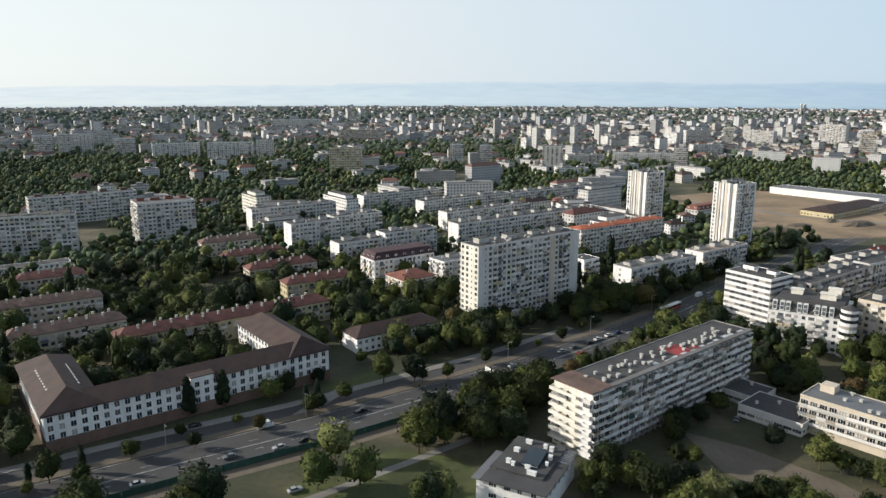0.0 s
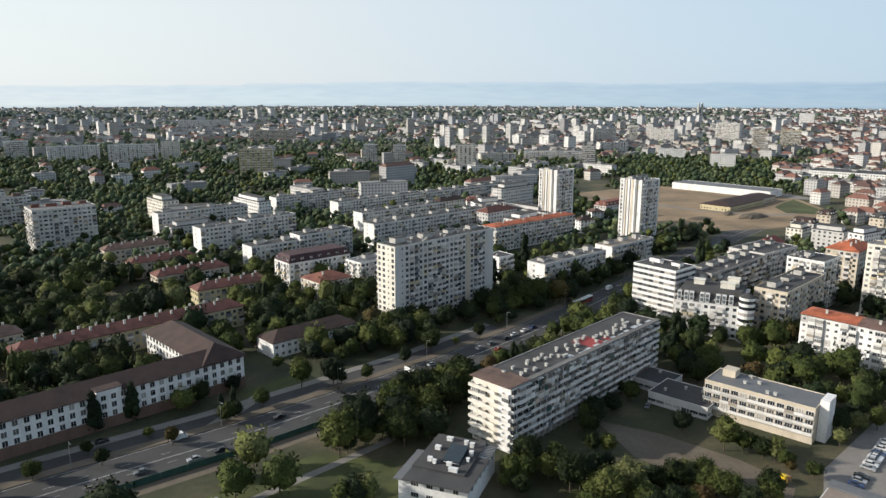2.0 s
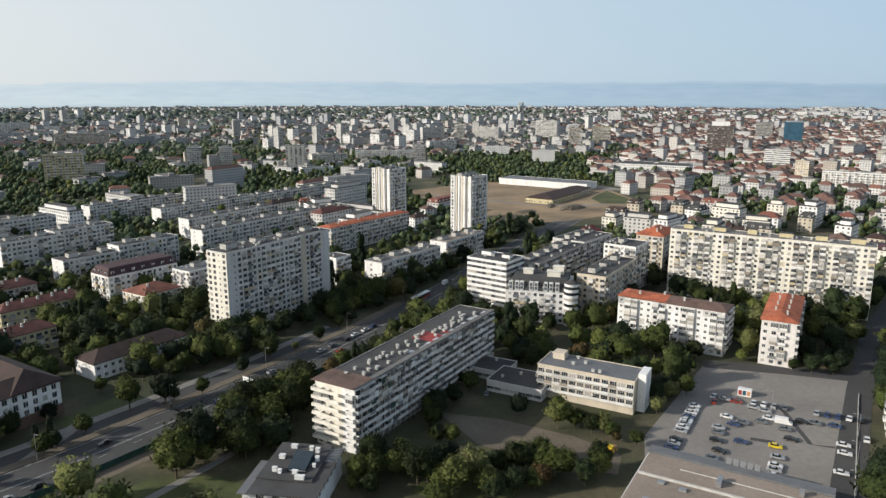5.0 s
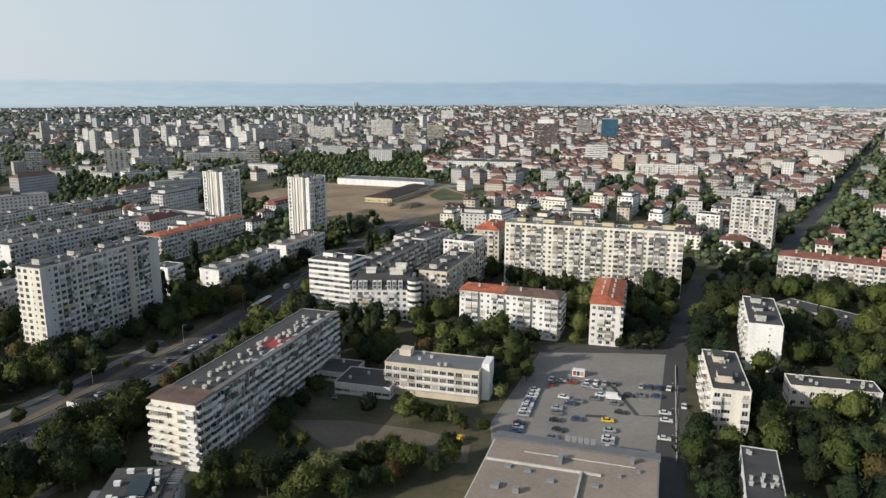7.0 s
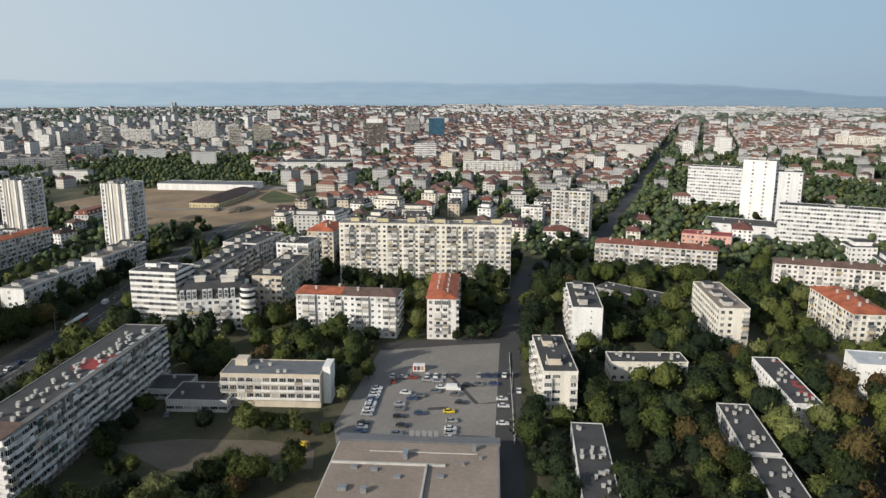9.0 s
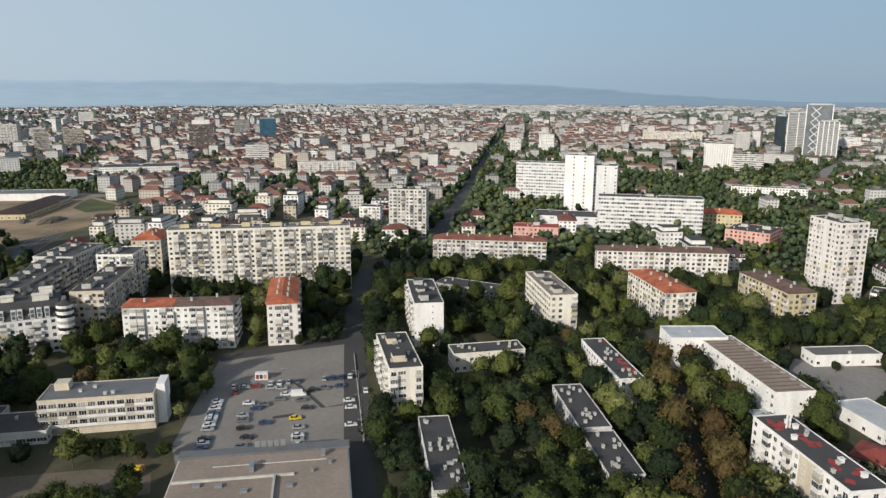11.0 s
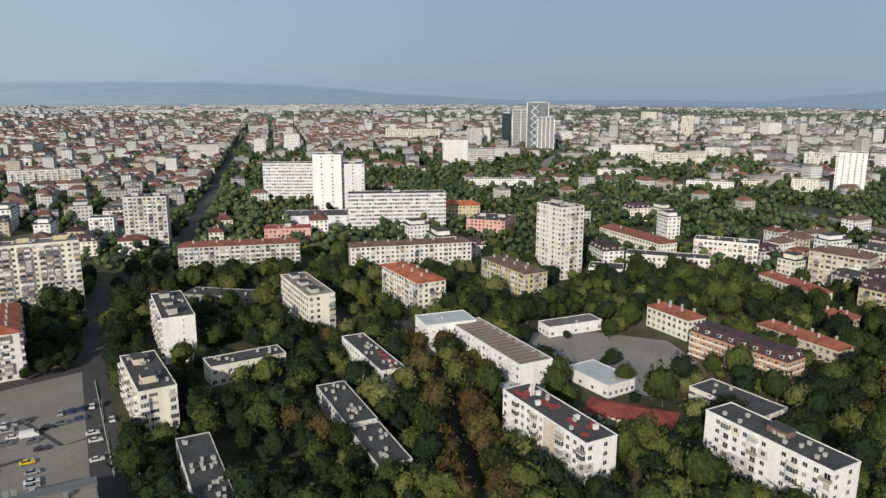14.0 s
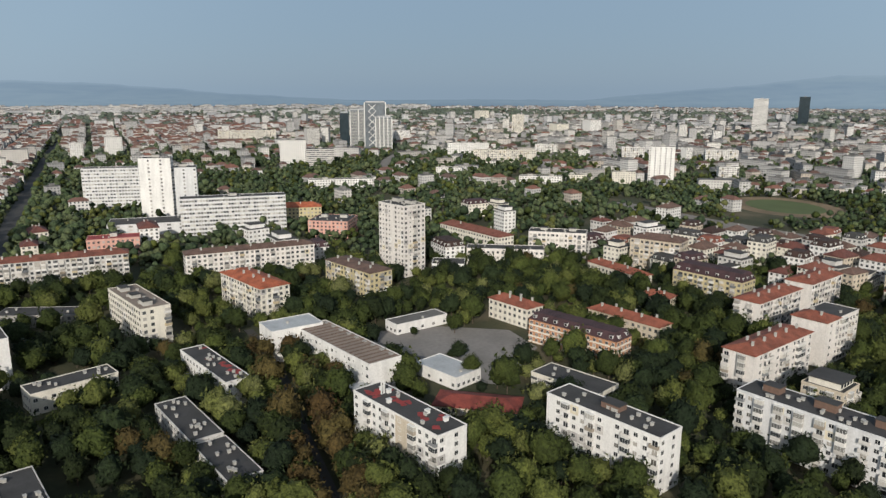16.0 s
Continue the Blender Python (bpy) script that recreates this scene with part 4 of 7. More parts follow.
block("white pavilion with pale blue sheet roof", 270, -9, -137, 23, 14, 5, 1, WHITE, "w.", "w", "w", "w", roofmat=PALEROOF, vents=1, heads=0, name="pavilion", category="pavilion")
block("low grey pavilion with dark roof and red wall", 342, 186, -88, 40, 14, 6, 2, OLDGREY_SHADE, "w", "w", "w", "w", vents=5, heads=0, name="pavilion", category="pavilion")
block("low white dormitory with dark roof behind trees", 252, 130, -47, 30, 11, 8, 2, CREAM, "w", "w", "w", "w", vents=10, heads=0)
PENT = block("beige house with set-back top storey and dark roof", 232, -141, -52, 13, 14, 12.6, 4, BEIGE, "wm", "wm", "w", "w", vents=0, heads=0)
top = Builder()
top.box(-4.9, 5.3, -5.2, 5.4, 12.5, 15.0)
part("top_storey", top, [CREAM], PENT, "cream set-back top storey")
for k in range(4):
    gl = Builder()
    gl.box(-4.4 + 2.4 * k, -2.8 + 2.4 * k, -5.26, -5.1, 13.0, 14.7)
    part("window", gl, [DARKGLASS], PENT)
cap = Builder()
cap.box(-5.6, 6.0, -5.9, 6.1, 15.0, 15.35)
part("top_roof", cap, [BITUMEN], PENT, "dark overhanging flat roof")
block("beige apartment house with red tiled roof", 233, -178, -52, 30, 14, 16, 5, BEIGE, "wm", "wm", "w", "w", roof="hip", roofmat=TILE_WARM, rise=4, chimneys=4)

# the school: white block with a brown-ribbed wing
block("long white school wing with ribbed brown roof", 277.5, 32, -52, 14.5, 56, 13, 4, WHITE, ".", "sws.", "w", "w", roofmat=TANROOF, vents=0, heads=0, name="school", category="school", near=True)
SCHOOL = [o for o in scene.objects if o.get("label", "").startswith("long white school wing")][0]
for i in range(17):
    pb = Builder(); pb.box(-6.6, 6.6, -0.14, 0.14, 0, 0.22)
    part("roof_rib", pb, [TILE_OLD], SCHOOL, at=(0, -26 + 3.25 * i, 12.96))
for i in range(9):
    pb = Builder(); pb.box(-0.6, 0.6, -0.9, 0.9, 0, 0.7)
    part("roof_unit", pb, [OLDGREY_SHADE], SCHOOL, at=(5.2, -24 + 6 * i, 12.96))
block("white school block with pale flat roof", 298, 57.5, -58, 23, 15, 14, 4, WHITE, "..", ".", "w", "w", roofmat=PALEROOF, vents=1, heads=0, name="school", category="school", near=True)
block("low white school entrance hall", 250, 21, -52, 12, 10, 5, 1, WHITE, "t", "t", "w", "w", roofmat=PALEROOF, vents=0, heads=0, name="entrance_hall", category="school", near=True)

# hotel-like house beside the parking lot
H4 = block("white four-storey hostel with balcony bands and grey roof", 137, 217, -48.5, 36, 14, 12.5, 3, BEIGE, "l", ".", "..", "w", roofmat=SHEETROOF, vents=6, heads=0, name="hostel", category="hostel", near=True, z0=3.0, glaze=0.0)
tower_b = Builder()
tower_b.box(18.2, 21.0, -3, 5, -0.3, 14.2)
part("stair_tower", tower_b, [WHITE], H4)
plant_b = Builder()
plant_b.box(-15, -10.5, 1, 5.5, 12.2, 15)
part("plant_room", plant_b, [BEIGE], H4)
block("low dark-roofed canteen beside the hostel", 117, 233, -48.5, 22, 16, 4.5, 1, GREY, "t", "w", "w", "w", vents=3, heads=0, name="canteen", category="canteen")
block("low grey annex with sheet roof", 112, 252, -48.5, 18, 14, 4, 1, GREY, "t", "w", "w", "w", vents=2, heads=0, name="canteen", category="canteen")

# north of the boulevard
block("long white office with brown hipped roof", -88.9, 243.3, 37.4, 99, 14, 12.5, 4, WHITE, "w", "w", "w", "w", roof="hip", roofmat=TILE_BROWN, rise=3.6, chimneys=0, base=4.0, over=1.0, name="office_building", category="office building", near=True, bay=3.3, wide=1.75, tallw=2.05)
block("white office wing with brown hipped roof and skylights", -133.2, 233.7, 37.4, 17, 52, 12.8, 4, WHITE, "w", "w", "w", "w", roof="hip", roofmat=TILE_BROWN, rise=5, chimneys=0, base=4.0, over=1.0, name="office_building", category="office building", near=True, wide=1.75, tallw=2.05)
block("white rear office wing with brown hipped roof", -67, 284.2, 37.4, 16, 52, 12.8, 4, WHITE, "w", "w", "w", "w", roof="hip", roofmat=TILE_BROWN, rise=5, chimneys=0, base=4.0, over=1.0, name="office_building", category="office building", near=True, wide=1.75, tallw=2.05)
block("low white hall with brown hipped roof", -23.5, 313.6, 35.8, 43, 14, 7, 2, WHITE, "w", ".", "w", "w", roof="hip", roofmat=TILE_BROWN, rise=3.4, chimneys=0, name="hall", category="hall", near=True)
for lab, x, y, rot, w in (("long yellow apartment row with patchy tiled roof", -99, 319, 36.1, 98), ("grey apartment row with tiled roof and chimneys", -166, 303, 38.6, 48),
                          ("grey apartment row with red tiled roof", -197, 340, 33, 54), ("small tiled apartment house among trees", -220, 392, 33, 34),
                          ("beige tiled apartment house among trees", -97, 420, 34, 42), ("yellow tiled apartment house among trees", -69, 387, 32, 40),
                          ("red-tiled apartment house among trees", -121, 451, 33, 40), ("grey-brown tiled apartment house", -148, 491, 33, 41)):
    block(lab, x, y, rot, w, 11, 10, 3, YELLOW if "yellow" in lab else BEIGE, "wmwwm", "w", "w", "w", roof="hip", roofmat=TILE_OLD if "grey" in lab else TILE_DEEP, rise=3.2,
          chimneys=max(6, int(w / 4)), near=False, hip=0.8)
block("low white building with flat roof", -257, 432, 34, 49, 12, 6, 2, WHITE, "w", "w", "w", "w", vents=3, heads=0)
block("grey stepped panel block with many balconies", -288, 489, 22, 64, 14, 27, 9, GREY, "mwm", "w", "w.", "w", vents=6, heads=5, head_mat=BEIGE)
block("long grey panel block with balconies", -310, 617, 38, 85, 13, 24, 8, GREY, "mwm", "w", "w", "w", vents=10, heads=5, head_mat=TILE_OLD)
block("grey panel tower with red sheet roofs", -212, 541, 33, 41, 26, 30, 10, GREY, "mwmw", "wm", "w", "w", roofmat=GRAVEL, vents=6, heads=4, head_mat=TILE_RED)
for x, y, w, h in ((-126, 597, 75, 18), (-93, 504, 37, 21), (-66, 530, 40, 22), (-55, 470, 38, 15), (-25, 490, 42, 18), (36, 605, 89, 15), (66, 554, 144, 18), (114, 729, 129, 15), (20, 660, 100, 16), (-40, 690, 90, 16)):
    # left ends sheeted white to paint in the sun on them
    block("pale panel slab with white end wall and loggias", x, y, 35.5, w, 12.5, h, round(h / 2.9), GREY, "mwwm", ".s.", "w", "w", vents=int(w / 8), heads=int(w / 18), lit_ends=(("left", WHITE),))
block("white house with wine-red mansard roof", -27, 421, 34, 41, 17, 16, 5, WHITE, "wmw", "wm", "w", "w", roof="mansard", roofmat=TILE_WINE, rise=4, chimneys=5, near=False)
block("white villa with red tiled roof", -18, 387, 38, 21, 18, 12, 4, CREAM, "wm", "wm", "w", "w", roof="hip", roofmat=TILE_RED, rise=3.5, chimneys=2, near=False)
block("white house with greenish roof beside the tall block", 6, 408, 38, 24, 14, 17, 6, WHITE, "mw", "mw", "w", "w", roofmat=SHEETROOF, vents=3, heads=1)
block("narrow white house with plain end", 83, 413, 34, 12, 12, 16, 5, WHITE, "m", "w.", "w", "w", vents=2, heads=0)
block("long grey apartment row with orange-brown roof", 127, 516, 34, 86, 12, 18, 6, GREY, "mwm", "w.m", "w", "w", roof="hip", roofmat=TILE_ORANGE, rise=1.6, chimneys=7)
# white left ends here too are sunlight given as colour
block("pale apartment slab with cluttered roof", 123, 406, 35, 57, 13, 16, 5, GREY, "mmw", ".w.", "w", "w", roofmat=GRAVEL, vents=14, heads=4, lit_ends=(("left", WHITE),))
block("pale apartment slab with tan roof", 173, 446, 35, 46, 13, 15.5, 5, GREY, "mmw", ".w.", "w", "w", roofmat=TANROOF, vents=9, heads=3, lit_ends=(("left", WHITE),))
for x, y, r in ((166, 590, 36), (210, 518, 34)):
    slim = block("slender pale tower with yellowed concrete fins", x, y, r, 21.5, 19, 47, 16, WHITE, "mwmmw", "w..w.", "w", "w", vents=8, heads=3)
    for y0, y1, out, mt in ((-9.4, -7.6, 0.5, WHITE), (-5.6, -4.9, 0.7, OLDGREY_SHADE), (-4.2, -2.6, 0.8, WHITE), (-2.0, -0.4, 0.25, BEIGE), (0.9, 1.5, 0.8, WHITE), (3.4, 4.2, 0.6, BEIGE), (5.6, 6.4, 0.7, WHITE), (8.6, 9.5, 0.4, WHITE)):
        fb = Builder(); fb.box(-10.75 - out, -10.75, y0, y1, 0, 47.6)
        part("fin", fb, [mt], slim)
    for x0, x1, mt in ((-10.7, -8.6, OLDGREY_SHADE), (-0.4, 0.4, BEIGE), (9.4, 10.7, WHITE)):
        fb = Builder(); fb.box(x0, x1, -10.0, -9.5, 0, 47.4)
        part("fin", fb, [mt], slim)

# hospital and houses to the east
block("white hospital slab with ribbon windows", 574, 152, -72.7, 80, 16, 29, 9, CLINIC, "w", "w", "w", "w", vents=6, heads=1, name="hospital", category="hospital", bay=2.1, wide=1.8, tallw=1.55)
block("white hospital ward block with dense windows", 692, 295, -78, 52, 16, 39, 12, CLINIC, "w", "w", "w", "w", vents=4, heads=0, name="hospital", category="hospital", bay=2.6, wide=1.9)
block("tall white hospital tower with blank wall", 632, 232, -78, 26, 18, 54, 17, WHITE, "..w", "w", "w", "w", vents=2, heads=1, name="hospital", category="hospital")
block("white hospital tower with narrow windows", 642, 213, -75, 24, 18, 45, 14, CLINIC, ".w.", "w", "w", "w", vents=2, heads=1, name="hospital", category="hospital")
block("low white hospital podium with flat roof", 575, 222, -73, 56, 30, 9, 3, CLINIC, "..t", "w", "w", "w", vents=4, heads=0, name="hospital", category="hospital")
block("grey thirteen-storey tower with dark side", 464, 309, -66, 29, 14, 37, 13, GREY, "wm", "w", "w", "w", vents=4, heads=2)
block("white seven-storey house with red stripes", 466, 347, -66, 17, 12, 20, 7, WHITE, "wm", "w", "w", "w", vents=2, heads=0)
block("pink clinic with set-back storeys", 557, 71, -100, 31, 30, 14, 5, PINK, "w", "w", "w", "w", vents=6, heads=2, name="clinic", category="clinic")
block("ochre clinic house with orange tiled roof", 622, 112, -78, 44, 15, 13, 4, YELLOW, "w", "w", "w", "w", roof="hip", roofmat=TILE_ORANGE, rise=3.5, chimneys=4, name="clinic", category="clinic")
block("red and pink house with flat roof", 491, 213, -70, 33, 16, 13, 4, PINK, "w", "w", "w", "w", roofmat=REDPAINT, vents=2, heads=1)
block("long cream school with red roof", 515, -37, -145, 67, 14, 13, 4, CREAM, "w", "w", "w", "w", roof="hip", roofmat=TILE_RED, rise=3, chimneys=2, name="school", category="school")
block("long white low building with flat roof", 462, -53, -98, 50, 13, 11, 3, PALEWALL, "w", "w", "w", "w", vents=3, heads=0)
block("white flat-roofed apartment house", 487, -92, -105, 39, 14, 17, 5, PALEWALL, "wm", "w", "w", "w", vents=6, heads=2)
block("low house with dark roof and red stripe", 440, -15, -95, 20, 16, 7, 2, WHITE, "t", "w", "w", "w", vents=2, heads=0)
block("small cream house with red tiled roof", 341.6, -44.7, -141, 26, 11, 10, 3, CREAM, "w", "w", "w", "w", roof="hip", roofmat=TILE_WARM, rise=2.8, chimneys=6, near=False)
block("yellow house with wine-red mansard and dormers", 375, -156, -141, 40, 14, 15, 5, YELLOW, "wm", "w", "w", "w", roof="mansard", roofmat=TILE_WINE, rise=4, chimneys=8)
block("beige stepped apartment house", 446, -149, -128, 32, 16, 20, 6, BEIGE, "wm", "w", "w", "w", roof="hip", roofmat=TILE_OLD, rise=3, chimneys=3)
block("row of small houses with red tiled roofs", 327, -97, -141, 40, 10, 7, 2, BEIGE, "w", "w", "w", "w", roof="hip", roofmat=TILE_WARM, rise=2.6, chimneys=6, near=False)
block("small house with red tiled roof", 362, -122, -133, 16, 10, 7, 2, BEIGE, "w", "w", "w", "w", roof="hip", roofmat=TILE_WARM, rise=2.6, chimneys=3, near=False)
block("low houses with red tiled roofs among trees", 417, -116, -152, 44, 10, 8, 2, CREAM, "w", "w", "w", "w", roof="hip", roofmat=TILE_WARM, rise=2.6, chimneys=6, near=False)

# landmarks further off
NEAR_TOWERS = (
    ("dark brown office tower with white crown", 905, 1050, -41, 42, 26, 50, DARKW, "t"), ("orange-yellow residential tower in the town", 840, 1332, -32, 37, 20, 36, YELLOW, "m"),
    ("beige residential tower in the town", 708, 1216, -30, 24, 18, 40, BEIGE, "m"), ("dark grey office tower in the town", 1250, 1308, -44, 35, 25, 41, OLDGREY_SHADE, "t"),
    ("white and grey office slab", 805, 813, -45, 34, 16, 29, WHITE, "t"), ("pale residential tower with yellow fins", 154, 1024, -9, 28, 18, 35, CREAM, "m."),
    ("grey residential tower behind a shed", 336, 1026, -18, 18, 16, 32, GREY, "m"), ("white box-shaped office beside the park", 522, 987, -28, 34, 16, 22, WHITE, "w"),
    ("ochre office slab with grey front", -128, 949, 8, 41, 18, 37, YELLOW, "wm"), ("pale residential tower beyond the park", -655, 1193, 29, 28, 20, 37, WHITE, "m"),
    ("white residential slab beyond the park", -532, 1216, 24, 33, 16, 31, WHITE, "m"), ("white residential tower above low houses", 20, 1073, -1, 19, 16, 33, WHITE, "m"),
    ("white residential tower above low houses", 63, 1074, -3, 18, 16, 32, WHITE, "m"), ("long white apartment row behind trees", 309, 1121, -15, 92, 14, 17, WHITE, "wm"),
    ("white apartment row behind trees", 506, 1125, -24, 42, 14, 19, WHITE, "w"),)
MIDDLE_TOWERS = (
    ("long white public building beside the park", 615, 835, -45, 92, 45, 13, WHITE, "w"), ("unfinished grey concrete frame building", 1078, 154, -82, 40, 26, 26, GREY, "t"),
    ("white concrete block beside the unfinished frame", 1087, 195, -80, 38, 26, 38, WHITE, "w"), ("white residential tower above low houses", 873, -288, -108, 30, 18, 45, WHITE, "w."),
    ("pale high-rise far off in town", 1936, -895, -115, 36, 30, 89, WHITE, "t"), ("dark glass high-rise far off in town", 2236, -1169, -118, 30, 28, 91, DARKGLASS, "."),
    ("pale cream residential tower on a slope", 1841, -236, -97, 30, 24, 50, CREAM, "wm"), ("white apartment block beyond the park", 1224, -55, -93, 31, 16, 24, WHITE, "w"),
    ("white apartment block beyond the park", 1239, -91, -94, 38, 16, 23, WHITE, "w"), ("white office tower beyond the town", 1404, 2152, -33, 42, 30, 40, WHITE, "w"),
    ("white residential tower above low houses", 722, 1245, -30, 20, 18, 46, WHITE, "m"), ("white residential tower above low houses", 561, 1436, -21, 17, 17, 40, CREAM, "m"),)
for lab, x, y, rot, w, d, h, mat, pat in NEAR_TOWERS + MIDDLE_TOWERS:
    block(lab, x, y, rot, w, d, h, round(h / 3), mat, pat, "w", "w", "", near=False, vents=0, heads=1, name="high_rise" if h > 28 else "public_building", category="tower" if h > 28 else "building")

def glass_tower(label, x, y, rot, w, d, h, mat, bands, fins=0):
    """A glazed high-rise: dark glass body, floor bands and white edge fins."""
    th = thing("glass_tower", label, "tower", x, y, rot)
    TALL.append((x, y, max(w, d), h))
    keep_clear(x, y, rot, w, d)
    b = Builder()
    b.box(-w / 2, w / 2, -d / 2, d / 2, -0.3, h)
    part("glass_body", b, [mat], th)
    for i in range(bands):
        z = 3 + (h - 4) * i / bands
        b = Builder()
        b.box(-w / 2 - 0.4, w / 2 + 0.4, -d / 2 - 0.4, d / 2 + 0.4, z, z + 1.1)
        part("floor_band", b, [CONCRETE], th)
    for i in range(fins):
        u = -w / 2 + w * i / (fins - 1)
        b = Builder()
        b.box(u - 0.7, u + 0.7, -d / 2 - 0.8, -d / 2 - 0.42, 0, h + 1)
        part("fin", b, [FRAME], th)
    b = Builder()
    b.box(-w / 2 + 2, w / 2 - 2, -d / 2 + 2, d / 2 - 2, h, h + 2.5)
    part("roof", b, [METAL], th)
    return th


# free-standing slabs and towers in the middle distance
NEAR_SLABS = (
    ("grey", GREY, "slab", -643, 1239, 24, 21, 13, 36), ("white", WHITE, "slab", -635, 1281, 24, 36, 13, 34),
    ("grey", GREY, "slab", -666, 1427, 24, 35, 13, 30), ("white", WHITE, "slab", -432, 1176, 24, 72, 13, 26),
    ("white", WHITE, "slab", -343, 1174, 10, 71, 13, 28), ("cream", CREAM, "slab", -287, 1173, 10, 27, 13, 32),
    ("pinkish", BEIGE, "slab", -176, 1584, 10, 96, 13, 26), ("white", WHITE, "slab", -430, 2163, 10, 140, 13, 24),
    ("grey", GREY, "tower", -388, 2618, 36, 15, 15, 45), ("grey", GREY, "tower", -344, 2665, 36, 16, 16, 42),
    ("white", WHITE, "tower", -297, 2668, 36, 20, 20, 44), ("white", WHITE, "tower", 152, 1334, 36, 14, 14, 25),
    ("grey", GREY, "tower", 177, 1383, 36, 13, 13, 41), ("grey", GREY, "tower", 260, 1450, 36, 12, 12, 39),
    ("grey", GREY, "tower", 325, 1526, 36, 13, 13, 40),)
MIDDLE_SLABS = (
    ("white", WHITE, "slab", 320, 1423, 36, 18, 18, 24), ("white", WHITE, "tower", 369, 1384, 36, 23, 23, 26),
    ("cream", CREAM, "slab", 216, 1107, 10, 58, 13, 15), ("white and orange", WHITE, "low building", 167, 941, 10, 42, 13, 13),
    ("white", WHITE, "tower", 466, 1466, 36, 22, 22, 28), ("grey", GREY, "slab", 517, 1490, 10, 53, 13, 32),
    ("white", WHITE, "slab", 454, 1256, 10, 56, 13, 20), ("grey", GREY, "slab", 645, 1488, -54, 65, 13, 31),
    ("grey", GREY, "slab", 777, 1455, -54, 52, 13, 44), ("beige", BEIGE, "tower", 729, 691, 24, 16, 16, 27),
    ("white", WHITE, "slab", 749, 629, -54, 76, 13, 18), ("white", WHITE, "slab", 893, 776, 24, 14, 14, 15),
    ("white", WHITE, "tower", 1178, 556, 24, 19, 19, 28), ("white", WHITE, "tower", 1263, 533, 24, 27, 27, 31),
    ("cream", CREAM, "slab", 1592, 383, -80, 121, 13, 24),)
FAR_SLABS = (
    ("grey", GREY, "tower", 1430, 219, 24, 24, 24, 37), ("white", WHITE, "slab", 1605, 53, 24, 33, 33, 24),
    ("white", WHITE, "slab", 1243, -209, -100, 38, 13, 20), ("cream", CREAM, "slab", 1129, -125, -100, 96, 13, 20),
    ("white", WHITE, "low building", 950, -33, -100, 34, 13, 12), ("white", WHITE, "low building", 853, -138, -100, 50, 13, 12),
    ("cream", CREAM, "low building", 891, -191, -100, 32, 13, 9), ("white", WHITE, "low building", 1255, -278, -100, 21, 13, 10),
    ("white", WHITE, "slab", 1146, -331, -100, 34, 13, 23), ("cream", CREAM, "low building", 879, -244, -100, 28, 13, 14),
    ("white", WHITE, "slab", 1118, -407, 24, 12, 12, 24), ("cream", CREAM, "slab", 1915, -354, 24, 37, 37, 24),
    ("white", WHITE, "tower", 1883, -433, 24, 34, 34, 35), ("cream", CREAM, "tower", 2624, -206, 24, 38, 38, 37),
    ("white", WHITE, "slab", 1103, -455, -100, 48, 13, 22),)
OUTER_SLABS = (
    ("white", WHITE, "slab", 889, -377, -100, 24, 13, 19), ("white", WHITE, "low building", 826, 95, -80, 74, 13, 12),)
for tone, wall, kind, x, y, rot, w, d, h in NEAR_SLABS + MIDDLE_SLABS + FAR_SLABS + OUTER_SLABS:
    block(tone + " residential " + kind + " above the low town" if h > 14 else tone + " low building with flat roof among trees", x, y, rot, w, d, h, max(2, round(h / 2.9)), wall,
          "wm" if h > 14 else "w", "w", "w", "", near=False, vents=0, heads=2 if w > 30 else 1, name="high_rise" if h > 28 else "apartment_block" if h > 14 else "low_house", category="tower" if h > 28 else "building")


glass_tower("curved pale tower with white floor bands", 1432, 128, -84, 32, 28, 72, PALEGLASS, 24, 3)
glass_tower("dark glass tower beside the lattice tower", 1455, 158, -84, 18, 28, 66, DARKGLASS, 0)
lat = glass_tower("dark glass high-rise with white lattice", 1409, 94, -86, 40, 30, 87, PALEGLASS, 0, 2)
for i in range(6):
    for s in (-1, 1):
        b = Builder()
        z = 6 + 13 * i
        b.v.extend([(s * -7 - 6, -15.6, z), (s * -7 - 4.6, -15.6, z), (s * 7 - 4.6, -15.6, z + 13), (s * 7 - 6, -15.6, z + 13), (s * -7 - 6, -15.2, z), (s * -7 - 4.6, -15.2, z), (s * 7 - 4.6, -15.2, z + 13), (s * 7 - 6, -15.2, z + 13)])
        b.f.extend([(0, 1, 2, 3), (4, 7, 6, 5), (0, 4, 5, 1), (1, 5, 6, 2), (2, 6, 7, 3), (3, 7, 4, 0)])
        b.m.extend([0] * 6)
        part("brace", b, [FRAME], lat)
glass_tower("grey glass high-rise with white fins", 1380, 76, -87, 30, 26, 60, PALEGLASS, 20, 5)
glass_tower("slanted blue glass office tower", 1187, 1163, -46, 35, 25, 48, BLUEGLASS, 0)
crown = Builder()
crown.box(-15, 15, -9, 9, 50, 57)
part("crown", crown, [WHITE], [o for o in scene.objects if o.get("label", "").startswith("dark brown office tower")][0], "white roof crown")

for x in (1304, 1318):
    tb = Builder()
    tb.tube(0, 0, -0.3, 62, 5, 3.5, 12)
    solid("smokestack", tb, [CONCRETE], "tall pale industrial chimney on the plain", "chimney", x=x, y=2684, group="chimneys of the power plant")

# market hall, hangar and field house
hall = thing("market_hall", "low supermarket with tan roof and grey front parapet", "supermarket", 127, 134, -50)
keep_clear(127, 134, -50, 50, 46)
mb = Builder(); mb.box(-24.6, 24.6, -23, 22.4, -0.3, 6.2)
part("wall", mb, [GREY], hall)
mb = Builder(); mb.box(-24.2, 24.2, -22.6, 18.2, 6.2, 6.45)
